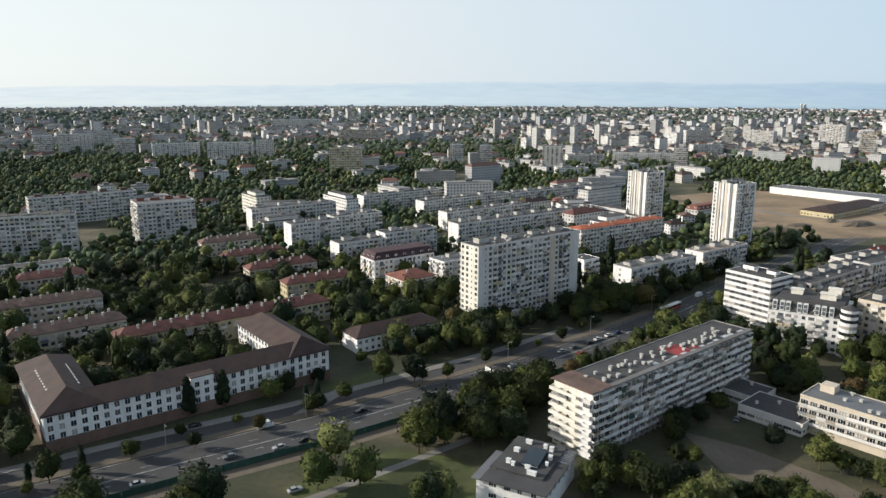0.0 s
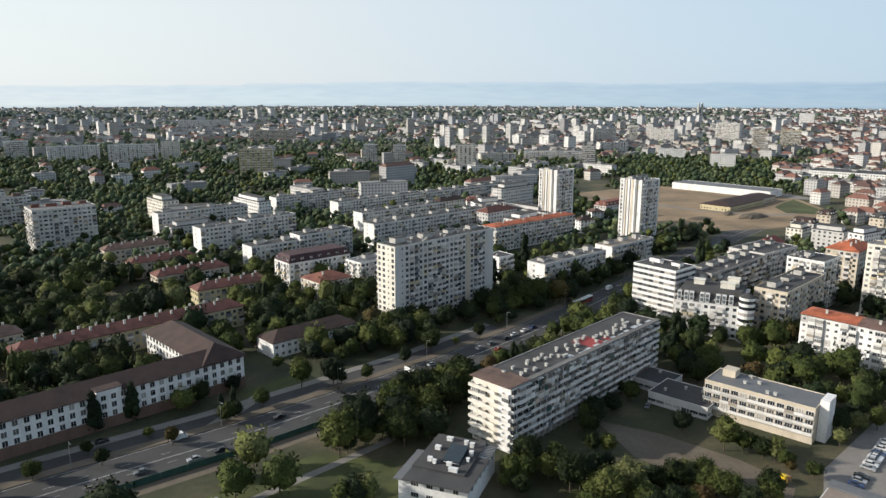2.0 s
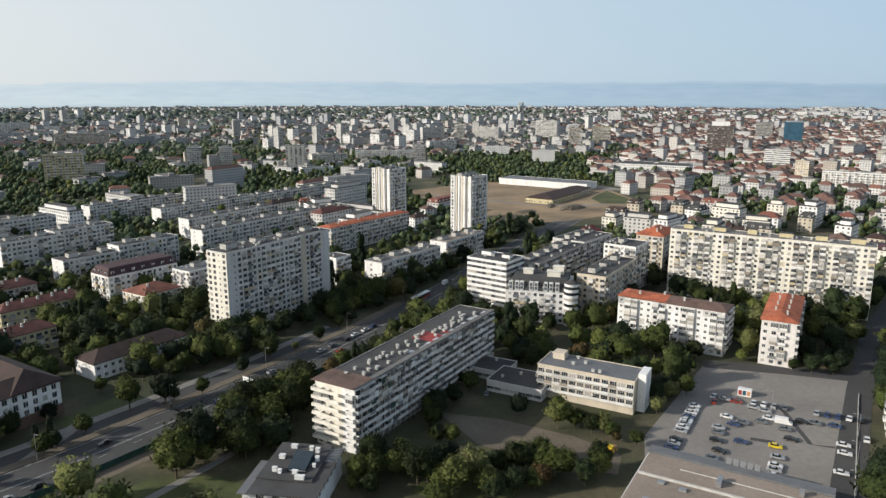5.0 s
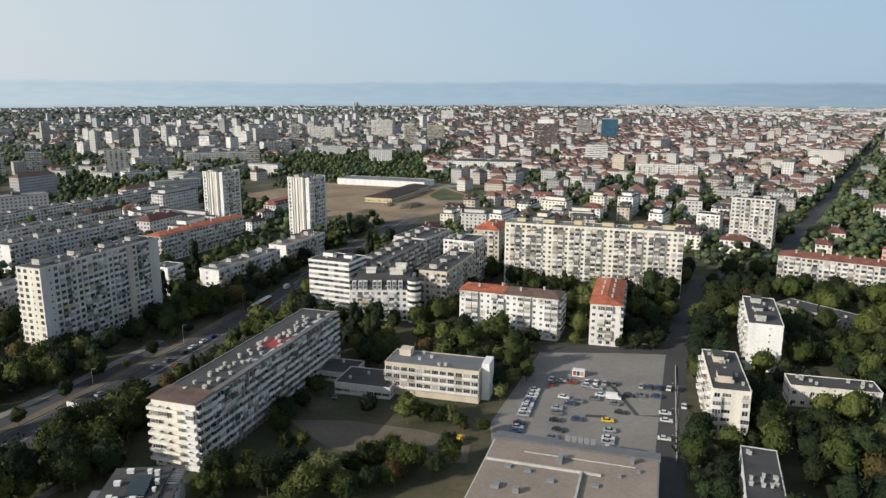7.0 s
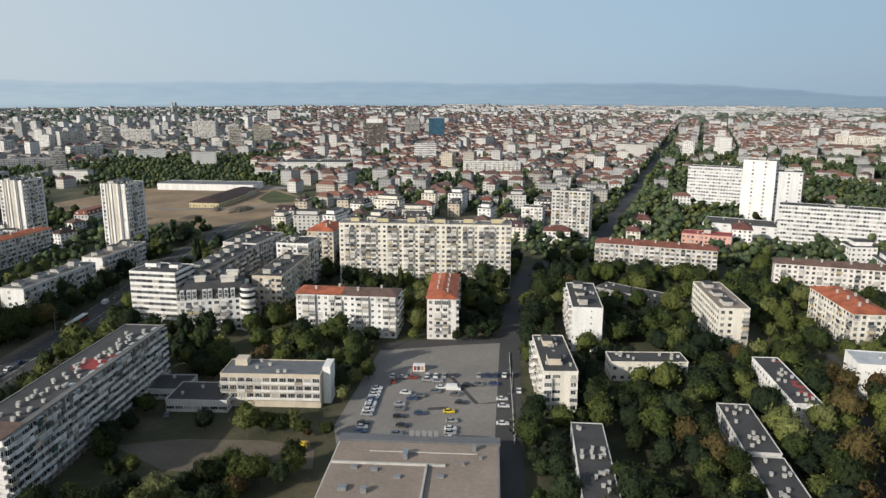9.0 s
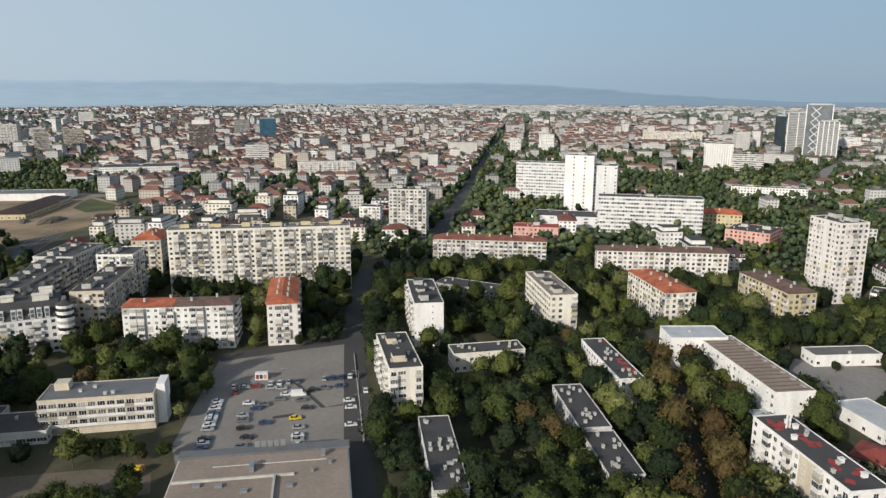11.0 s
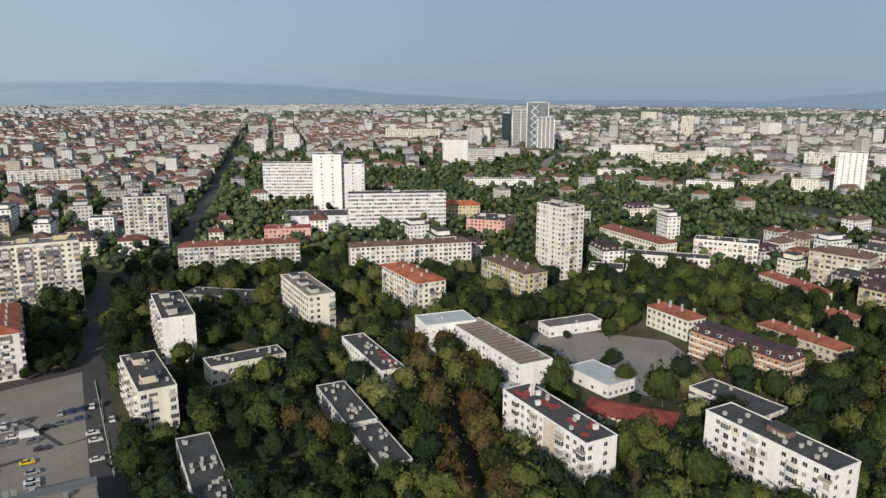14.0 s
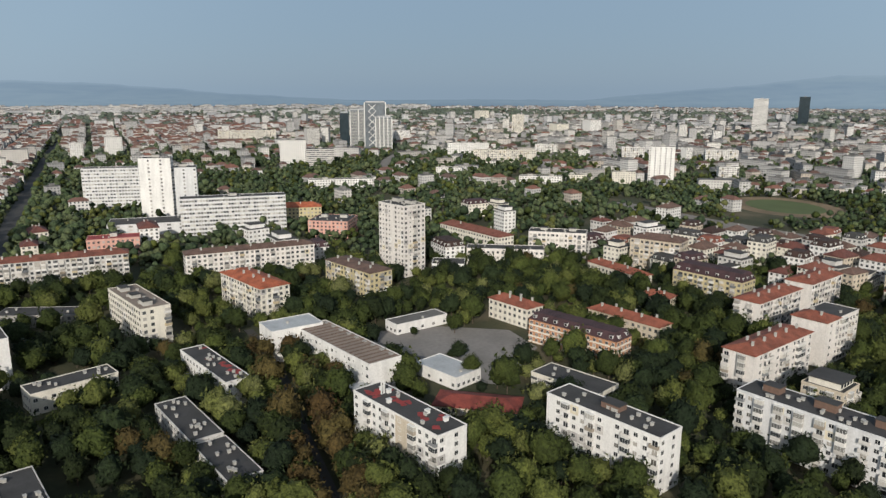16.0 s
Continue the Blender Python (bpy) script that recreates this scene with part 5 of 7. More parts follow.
part("roof", mb, [TANROOF], hall, "tan roof membrane")
mb = Builder(); mb.box(-24.8, 24.8, 18.4, 22.6, 6.2, 7.0)
part("front_canopy", mb, [SHEETROOF], hall, "pale grey sheet canopy")
mb = Builder(); mb.box(-24.0, 9.0, 4.6, 5.2, 6.45, 7.1)
part("roof_curb", mb, [CONCRETE], hall)
mb = Builder(); mb.box(3.4, 4.0, -22, 4.6, 6.45, 7.3)
part("roof_curb", mb, [CONCRETE], hall)
mb = Builder(); mb.box(-14, 18, 12.0, 12.3, 6.6, 6.85)
part("roof_pipe", mb, [CONCRETE], hall)
for x, y, sx, sy, hh in ((-3, 10, 0.7, 2.0, 1.6), (17, 15, 0.6, 0.7, 1.6), (-17, 2.5, 1, 0.7, 0.6), (-11, 1.5, 1, 0.7, 0.6), (-4, -2, 1, 0.7, 0.6), (8, -1, 1, 0.7, 0.6), (-18, -9, 1.2, 1, 1), (-12, -10, 0.8, 0.8, 1.5), (14, 6, 0.5, 0.5, 0.8), (19, 10, 0.5, 0.5, 0.8)):
    vb = Builder(); vb.box(-sx, sx, -sy, sy, 0, hh)
    part("roof_unit", vb, [METAL], hall, at=(x, y, 6.45))
for i in range(5):
    lb = Builder(); lb.box(-0.7, 0.7, -0.12, 0.12, 0, 1.9)
    part("sign_bar", lb, [METAL], hall, "plain bar of a sign seen from behind", at=(-2.5 + i * 1.9, 21.8, 7.0))

block("long pale hangar with flat roof beside the dry field", 410, 764, -52, 112, 32, 7, 1, WHITE, "..", ".", ".", ".", roofmat=SHEETROOF, vents=6, heads=0, name="hangar", category="hangar")
block("low dark-roofed shed beside the hangar", 402, 690, 36, 46, 24, 5.5, 1, BEIGE, "w", "w", "w", "w", roof="hip", roofmat=TILE_BROWN, rise=3, chimneys=0, name="shed", category="shed")
block("pink gabled house with red tiled roof", 262, 427, 36, 17, 15, 15, 5, PINK, "w", "..", "w", "w", roof="hip", roofmat=TILE_CLAY, rise=5, chimneys=2, hip=0.1, near=False)
block("low dark-roofed shed on the dry field", 365, 664, 36, 70, 30, 5, 1, YELLOW, "w", "w", "w", "w", roof="hip", roofmat=TILE_BROWN, rise=4, chimneys=0, name="shed", category="shed")

# white corner house with a mansard
CORNER = block("white corner house with glazed mansard storeys", 166, 312.5, -33, 31, 22, 16, 5, WHITE, "wmmw", "wm", "mwm", "w", roof="mansard", roofmat=BITUMEN, rise=5.4, chimneys=5, name="corner_house")
for i, x in enumerate((-13.6, -10.6, -8.2, -3.6, -1.2, 3.4, 6.0, 9.0)):
    cb = Builder(); cb.box(-0.95, 0.95, -0.35, 1.6, 0, 4.3); cb.box(-0.7, 0.7, -0.4, -0.35, 0.5, 3.9, 1); cb.box(-0.7, 0.7, -0.44, -0.4, 2.1, 2.35)
    part("attic_window", cb, [FRAME, PALEGLASS], CORNER, "tall white-framed attic window", at=(x, -11.0, 16.1))
for i in range(5):
    cb = Builder(); cb.box(-0.8, 0.8, -0.35, 1.5, 0, 3.6); cb.box(-0.6, 0.6, -0.4, -0.35, 0.4, 3.2, 1)
    part("attic_window", cb, [FRAME, PALEGLASS], CORNER, at=(15.5, -6.5 + 3.6 * i, 16.1), turn=radians(90))
for x, y, w, h in ((-6.5, 2, 2.4, 2.2), (6.5, -1, 3.2, 2.6), (8.5, 4, 2.6, 4.0)):
    cb = Builder(); cb.box(-w, w, -1.8, 1.8, 0, h); cb.box(-w - 0.3, w + 0.3, -2.1, 2.1, h, h + 0.2)
    part("stair_head", cb, [CREAM], CORNER, at=(x, y, 21.38))
tur = thing("corner_turret", "round white turret with glazed bays on the corner house", "turret", 173.2, 294.6)
tb = Builder(); tb.tube(0, 0, -0.3, 21, 3.4, 3.4, 16)
part("wall", tb, [WHITE], tur)
tb = Builder(); tb.tube(0, 0, 21, 23, 3.6, 0.3, 16)
part("roof", tb, [BITUMEN], tur)
for k in range(7):
    tb = Builder(); tb.tube(0, 0, 1.2 + 2.85 * k, 2.6 + 2.85 * k, 3.46, 3.46, 16)
    part("window", tb, [PANE], tur)

# grey-roofed villa in front of the slab
villa = thing("villa", "white villa with stepped grey roofs and white skylights", "villa", 25.4, 187.4, -28)
keep_clear(25.4, 187.4, -28, 22, 28)
keep_clear(231, -20, -104, 26, 8, 1.0)      # open ground before the red pavilion
vb = Builder(); vb.box(-8.6, 8.8, -12.6, 11.8, -0.3, 8.2)
part("wall", vb, [WHITE], villa)
vb = Builder(); vb.box(-11.6, -8.6, -12.4, 3.0, -0.3, 7.2)
part("side_wing", vb, [WHITE], villa)
for x0, x1, y0, y1, z, mt in ((-9.4, 6.2, -8.0, 12.6, 8.6, BITUMEN), (-12.6, -9.4, -13.8, 3.6, 7.2, SHEETROOF), (-9.4, 2.6, -15.0, -8.0, 8.2, BITUMEN),
                              (2.6, 9.8, -15.0, -8.0, 8.21, BITUMEN), (6.2, 9.8, -8.0, 4.0, 8.1, BITUMEN)):
    vb = Builder(); vb.box(x0, x1, y0, y1, z, z + 0.32)
    part("roof", vb, [mt], villa, "grey sheet roof with thick edge")
vb = Builder(); vb.face([(-2.2, -3.2, 9.6), (3.0, -3.2, 9.6), (3.0, 4.6, 10.9), (-2.2, 4.6, 10.9)]); vb.box(-2.0, 2.8, -3.0, 4.4, 8.9, 9.55, 1)
for q in ([(-2.2, -3.2, 9.6), (-2.2, -3.2, 9.3), (3.0, -3.2, 9.3), (3.0, -3.2, 9.6)], [(3.0, -3.2, 8.9), (3.0, 4.6, 8.9), (3.0, 4.6, 10.9), (3.0, -3.2, 9.6)], [(-2.2, 4.6, 8.9), (-2.2, -3.2, 8.9), (-2.2, -3.2, 9.6), (-2.2, 4.6, 10.9)], [(3.0, 4.6, 8.9), (-2.2, 4.6, 8.9), (-2.2, 4.6, 10.9), (3.0, 4.6, 10.9)]):
    vb.face(q, 0)
part("roof_lantern", vb, [DARKGLASS, WHITE], villa, "dark sloping rooflight on a white base")
for x, y, sx, sy, hh in ((-4.6, 9.6, 0.9, 0.5, 1.0), (-6.0, 3.4, 0.8, 0.6, 1.0), (-5.6, -3.8, 0.6, 0.5, 1.1), (-3.9, -4.6, 0.5, 0.45, 1.0), (0.4, -4.4, 0.7, 0.45, 0.9), (2.6, -7.0, 1.3, 0.5, 1.0), (0.8, 9.0, 0.5, 0.5, 1.1), (3.0, 8.0, 0.6, 0.5, 1.3), (4.4, 3.2, 0.5, 0.5, 1.3), (4.6, -0.4, 0.4, 0.4, 1.0)):
    vb = Builder(); vb.box(-sx, sx, -sy, sy, 0, hh); vb.box(-sx - 0.1, sx + 0.1, -sy - 0.1, sy + 0.1, hh, hh + 0.12)
    part("roof_unit", vb, [FRAME], villa, at=(x, y, 8.92))
for i in range(8):
    vb = Builder(); vb.box(6.5, 9.8, 4.6 + 0.95 * i, 4.85 + 0.95 * i, 8.5, 8.75)
    part("pergola_slat", vb, [SHEETROOF], villa)
for x in (6.6, 9.7):
    vb = Builder(); vb.box(x - 0.1, x + 0.1, 4.0, 12.4, 8.3, 8.5)
    part("pergola_beam", vb, [SHEETROOF], villa)
for x, w in ((-6.6, 2.4), (-2.2, 2.0), (1.4, 1.4), (5.4, 1.6)):
    part("window", shared("w", w, 1.5), None, villa, at=(x, -12.6, 5.6))
    part("window", shared("w", w, 1.5), None, villa, at=(x, -12.6, 2.2))
for i in range(6):
    part("window", shared("w", 1.5, 1.5), None, villa, at=(8.8, -9.0 + 3.6 * i, 5.4), turn=radians(90))
    if i > 3:
        part("window", shared("w", 1.5, 1.5), None, villa, at=(-8.6, 8.0 - 3.2 * (i - 4), 5.6), turn=radians(270))

# red sheets and patches on roofs
rr = random.Random(5)
for th, z, n, lx, ly in ((R6, 17.47, 16, 4.2, 17), (X1, 9.47, 11, 18, 3.4)):
    for i in range(n):
        cx, cy = rr.uniform(-lx, lx), rr.uniform(-ly, ly)
        k = rr.randint(6, 9)
        pb = Builder()
        pb.prism([(cx + rr.uniform(0.5, 2.0) * math.cos(2 * math.pi * j / k), cy + rr.uniform(0.6, 2.2) * math.sin(2 * math.pi * j / k)) for j in range(k)], z, z + 0.03 + 0.004 * i)
        part("roof_patch", pb, [REDPAINT], th, "bright red roofing patch")
for i, (x, w) in enumerate(((6, 9), (14, 3))):
    pb = Builder(); pb.box(x - w / 2, x + w / 2, -6.5, 3 - 6 * i, 21.97, 22.02 + 0.01 * i)
    part("roof_patch", pb, [REDPAINT], S8, "red roofing sheet")
for i in range(11):
    x = -12 + 5.3 * i + rr.uniform(-0.6, 0.6)
    pb = Builder(); pb.box(x, x + rr.uniform(2.6, 4.6), -6.5, rr.uniform(-5.6, -4.0), 21.97, 22.03 + 0.004 * (i % 3))
    part("roof_sheet", pb, [PALEROOF], S8, "pale roofing sheet")
pb = Builder(); pb.box(-5.53, -5.5, -10.5, -1.2, 0, 17.1)
part("repainted_strip", pb, [BEIGE], R6, "unpainted beige wall strip")
pb = Builder(); pb.box(-5.62, -5.5, -20.8, 20.8, 0, 1.3)
part("plinth", pb, [ORANGE], R6, "orange painted plinth")
for x, y in ((1.5, 15.0), (2.0, 12.0), (-2.4, 6.0), (1.8, -7.5), (2.6, -15.0)):
    pb = Builder(); pb.box(-0.7, 0.7, -0.5, 0.5, 0, 1.2); pb.box(-0.85, 0.85, -0.65, 0.65, 1.2, 1.35)
    part("chimney", pb, [FRAME], R6, at=(x, y, 17.45))
mast = Builder()
for x in (-0.5, 0.5):
    mast.box(x - 0.25, x + 0.25, 12.3, 12.6, 17.5, 22.0)
part("antenna", mast, [FRAME], R6, "white rooftop antenna panels")

# skylights on the office wing
wing_sky = [o for o in scene.objects if o.get("label", "").startswith("white office wing with brown")][0]
for i in range(8):
    for s in (-1, 1):
        sb = Builder(); sb.box(-0.5, 0.5, -0.55, 0.55, 0, 0.5)
        part("skylight", sb, [FRAME], wing_sky, at=(s * 4.6, -11 + 2.9 * i, 14.9))
gable_b = Builder(); gable_b.box(-4, 4, -8.3, -5.5, 12.3, 14.1); gable_b.box(-4.4, 4.4, -8.6, -3, 14.1, 14.4, 1)
part("entrance_gable", gable_b, [WHITE, TILE_BROWN], [o for o in scene.objects if o.get("label", "").startswith("long white office with brown")][0])

# ---- vehicles and street things ----
def car_parts(length=4.3, width=1.75, height=1.45, van=False):
    body, glass, wheel = Builder(), Builder(), Builder()
    L, W = length / 2, width / 2
    prof = [(-L, 0.35), (L, 0.35), (L, 0.75), (L - 0.2, 0.9), (L * 0.45, 0.98), (-L * 0.85, 1.0), (-L, 0.85)]
    if van:
        prof = [(-L, 0.35), (L, 0.35), (L, 0.9), (L * 0.72, 1.2), (L * 0.5, height), (-L, height)]
    n = len(prof)
    for s in (-1, 1):
        body.v.extend((x, s * W, z) for x, z in prof)
    body.f.append(tuple(range(n)))
    body.f.append(tuple(range(2 * n - 1, n - 1, -1)))
    for i in range(n):
        j = (i + 1) % n
        body.f.append((j, i, n + i, n + j))
    body.m = [0] * len(body.f)
    if van:
        glass.box(L * 0.52, L * 0.74, -W + 0.1, W - 0.1, 1.2, height - 0.2)
    else:
        b0, t0 = (-L * 0.72, L * 0.42), (-L * 0.5, L * 0.14)
        lo = [(b0[0], -W + 0.06, 0.97), (b0[1], -W + 0.06, 0.97), (b0[1], W - 0.06, 0.97), (b0[0], W - 0.06, 0.97)]
        hi = [(t0[0], -W + 0.22, height), (t0[1], -W + 0.22, height), (t0[1], W - 0.22, height), (t0[0], W - 0.22, height)]
        for i in range(4):
            j = (i + 1) % 4
            glass.face([lo[i], lo[j], hi[j], hi[i]])
        rb = 0.04
        body.box(t0[0], t0[1], -W + 0.22, W - 0.22, height, height + rb)
    k = 10
    for s in (-0.1, 0.1):
        wheel.v.extend((0.32 * math.cos(2 * math.pi * i / k), s, 0.32 + 0.32 * math.sin(2 * math.pi * i / k)) for i in range(k))
    wheel.f = [tuple(range(k)), tuple(range(2 * k - 1, k - 1, -1))] + [(i, k + i, k + (i + 1) % k, (i + 1) % k) for i in range(k)]
    wheel.m = [0] * len(wheel.f)
    return body, glass, wheel


def make_car(label, paint, van=False, length=4.3, height=1.45):
    body, glass, wheel = car_parts(length, 1.78 if not van else 2.0, height, van)
    car = thing("van" if van else "car", label, "van" if van else "car", 0, 0, 0, "cars around the parking lot")
    part("body", body, [paint], car)
    part("glasshouse", glass, [CARGLASS], car)
    wm = wheel.mesh("wheel", [RUBBER])
    rim = Builder()
    rim.v = [(0.2 * math.cos(2 * math.pi * i / 8), s, 0.32 + 0.2 * math.sin(2 * math.pi * i / 8)) for s in (-0.1, 0.1) for i in range(8)]
    rim.f = [tuple(range(8)), tuple(range(15, 7, -1))] + [(i, 8 + i, 8 + (i + 1) % 8, (i + 1) % 8) for i in range(8)]
    rim.m = [0] * len(rim.f)
    rm = rim.mesh("rim", [METAL])
    for x in (-length * 0.31, length * 0.31):
        for s in (-1, 1):
            wh = part("wheel", wm, None, car, at=(x, s * 0.8, 0))
            part("rim", rm, None, wh, at=(0, s * 0.02, 0))
    return car


plain_car = make_car("parked saloon car in plain paint", PAINT)
taxi = make_car("yellow taxi in the parking lot", TAXI)
van = make_car("white delivery van in the parking lot", FRAME, True, 5.6, 2.3)


def on_plan(car, x, y, rot, z=0.06):
    return pose(x, y, z, 0, 0, rot)


ux, uy = math.cos(radians(40)), math.sin(radians(40))      # towards the far side of the lot
vx, vy = math.cos(radians(-50)), math.sin(radians(-50))    # along the market front


def lot(u, v):
    """A place in the parking lot: u metres from the market front, v along it."""
    return 144.5 + ux * u + vx * v, 150 + uy * u + vy * v


taxi.matrix_basis = on_plan(taxi, 172.8, 163.1, -48)
van.matrix_basis = on_plan(van, 188.3, 175.5, -46)
spots = [(10 + 3.0 * i + (4 if i > 3 else 0), -20.5, -50) for i in range(9)] + [(14 + 2.9 * i, 9.5, -47) for i in range(4) if i != 2] + [
    (6, 11, -52), (7.5, 15, -52), (5, -8, -50), (8, -7, -55), (18, -7, -62), (31, -9.5, -50), (35, -10, -50), (40, -6, -50), (43, -3.5, -50), (45, -9, -50),
    (45, 9.5, -48), (38, 12, -50), (47, 2, -50), (51, 4, -50), (52, 9, -50), (54, 14, -50), (55, 18, -50), (56, 24, -50), (42, 27, -50), (36, 27.5, -50), (22, 27, -50),
    (60, -12, -50), (60, -8, -50), (56, -15, 40), (50, 33.5, 40), (34, 36, 40), (18, 36, 40), (8, 36.5, 40), (58, -2, -50), (57, 2, -50), (12, -8, -52), (25, -9, -50), (28, -2, -48), (10, 10, -50)]
spots += [(61 + 0.3 * i, -16 + 3.4 * i, 38) for i in range(15) if i not in (3, 8, 9)] + [(24 + 6.2 * i, 41.2, 40) for i in range(7) if i != 3] + [(33 + 3.1 * i, -20.5, -50) for i in range(6)]
first = True
for u, v, r in spots:
    x, y = lot(u, v)
    if first:
        plain_car.matrix_basis = on_plan(plain_car, x, y, r)
        first = False
    else:
        copy_thing(plain_car, on_plan(plain_car, x, y, r + rr.uniform(-4, 4)))
for x, y, r in ((-88, 189, 32), (-66, 205, 212), (-52, 211, 212), (-45, 216, 212), (-29, 238, 212), (8, 259, 32), (16, 263, 32), (29, 281, 33), (41, 289, 35), (52, 298, 38),
                (58, 303, 38), (66, 309, 38), (71, 314, 38), (77, 319, 38), (82, 323, 40), (60, 296, 38), (-47, 243, 32), (-84, 226, 32), (-36, 200, 32), (-42, 186, 35),
                (109, 220, 40), (113, 226, 50), (102, 232, 60), (131, 400, 45), (150, 392, 45)):
    copy_thing(plain_car, on_plan(plain_car, x, y, r))
for x, y, r in ((-60, 226, 32), (142, 386, 45)):
    copy_thing(van, on_plan(van, x, y, r))

bus = thing("bus", "red and white articulated bus on the boulevard", "bus", 118, 360, 43)
bb = Builder(); bb.box(-9, 9, -1.25, 1.25, 0.4, 1.5)
part("lower_body", bb, [REDPAINT], bus)
bb = Builder(); bb.box(-8.9, 8.9, -1.2, 1.2, 1.5, 2.6)
part("window_band", bb, [CARGLASS], bus)
bb = Builder(); bb.box(-9, 9, -1.25, 1.25, 2.6, 3.1)
part("roof", bb, [FRAME], bus)
for x in (-6, 0, 6):
    for s in (-1.1, 1.1):
        wb = Builder(); wb.tube(0, 0, 0, 0.25, 0.5, 0.5, 10)
        o = part("wheel", wb, [RUBBER], bus, at=(x, s, 0.55))
        o.rotation_euler = (math.pi / 2, 0, 0)

kiosk = thing("kiosk", "red and white poster-covered kiosk", "kiosk", 193, 199, -50)
kb = Builder(); kb.box(-2.4, 2.4, -1.2, 1.2, 0, 2.8)
part("body", kb, [FRAME], kiosk)
for i, mt in enumerate((REDPAINT, BLUEGLASS, ORANGE)):
    kb = Builder(); kb.box(-2.1 + 1.45 * i, -0.9 + 1.45 * i, -1.26, -1.2, 0.5, 2.3)
    part("poster", kb, [mt], kiosk)

fence = thing("barrier", "dark green sheet barrier along the boulevard", "barrier")
edge = [Vector(p) for p in shifted(BOULEVARD[:8], -11.3)]
for a, c in zip(edge, edge[1:]):
    n = max(1, round((c - a).length / 4))
    for i in range(n):
        p, q = a.lerp(c, i / n), a.lerp(c, (i + 1) / n)
        fb = Builder()
        ln = (q - p).length
        fb.box(0, ln - 0.08, -0.06, 0.06, 0, 2.0)
        part("panel", fb, [BARRIER], fence, at=(p.x, p.y, 0), turn=math.atan2(q.y - p.y, q.x - p.x))

wall_t = thing("low_wall", "low concrete wall beside the parking lot", "wall", 203, 159, 40)
wb = Builder(); wb.box(-42, 40, -0.12, 0.12, -0.2, 0.6)
part("wall", wb, [CONCRETE], wall_t)


def lamp_post(x, y, rot, tall=9.0):
    th = thing("street_lamp", "grey steel street lamp with a bent arm", "street lamp", x, y, rot, "street lamps")
    b = Builder(); b.tube(0, 0, 0, tall, 0.11, 0.07, 7)
    part("pole", b, [METAL], th)
    b = Builder(); b.box(0, 1.8, -0.04, 0.04, tall - 0.08, tall); b.box(1.4, 2.2, -0.14, 0.14, tall - 0.04, tall + 0.08)
    part("arm", b, [METAL], th)
    return th


for i, p in enumerate(shifted(BOULEVARD[1:10], 10.6)):
    lamp_post(p[0], p[1], -55)
for u, v in ((30, 31), (52, 31), (58, 4), (10, 31)):
    lamp_post(*lot(u, v), 130, 8)
gantry = thing("road_sign", "white overhead road sign seen from behind", "road sign", 20, 257, 33)
gb = Builder(); gb.tube(0, 0, 0, 7.5, 0.16, 0.14, 8)
part("pole", gb, [METAL], gantry)
gb = Builder(); gb.box(-0.1, 0.1, 0, 6.5, 6.0, 7.8)
part("panel", gb, [FRAME], gantry)
play = thing("play_frame", "red and yellow wooden play frame", "playground", 121, 178, 30)
for x, z, mt in ((-2, 1.8, REDPAINT), (0, 2.6, TAXI), (2.2, 1.6, ORANGE)):
    pb = Builder(); pb.box(x - 0.9, x + 0.9, -0.9, 0.9, z - 0.7, z); pb.box(x - 0.9, x - 0.75, -0.9, -0.75, 0, z); pb.box(x + 0.75, x + 0.9, 0.75, 0.9, 0, z); pb.box(x - 0.9, x - 0.75, 0.75, 0.9, 0, z); pb.box(x + 0.75, x + 0.9, -0.9, -0.75, 0, z)
    part("tower", pb, [mt], play)

# ---- trees ----
GOLD = (1 + 5 ** 0.5) / 2
ICO_V = np.array([(-1, GOLD, 0), (1, GOLD, 0), (-1, -GOLD, 0), (1, -GOLD, 0), (0, -1, GOLD), (0, 1, GOLD), (0, -1, -GOLD), (0, 1, -GOLD), (GOLD, 0, -1), (GOLD, 0, 1), (-GOLD, 0, -1), (-GOLD, 0, 1)]) / math.hypot(1, GOLD)
ICO_F = np.array([0, 11, 5, 0, 5, 1, 0, 1, 7, 0, 7, 10, 0, 10, 11, 1, 5, 9, 5, 11, 4, 11, 10, 2, 10, 7, 6, 7, 1, 8, 3, 9, 4, 3, 4, 2, 3, 2, 6, 3, 6, 8, 3, 8, 9, 4, 9, 5, 2, 4, 11, 6, 2, 10, 8, 6, 7, 9, 8, 1]).reshape(20, 3)


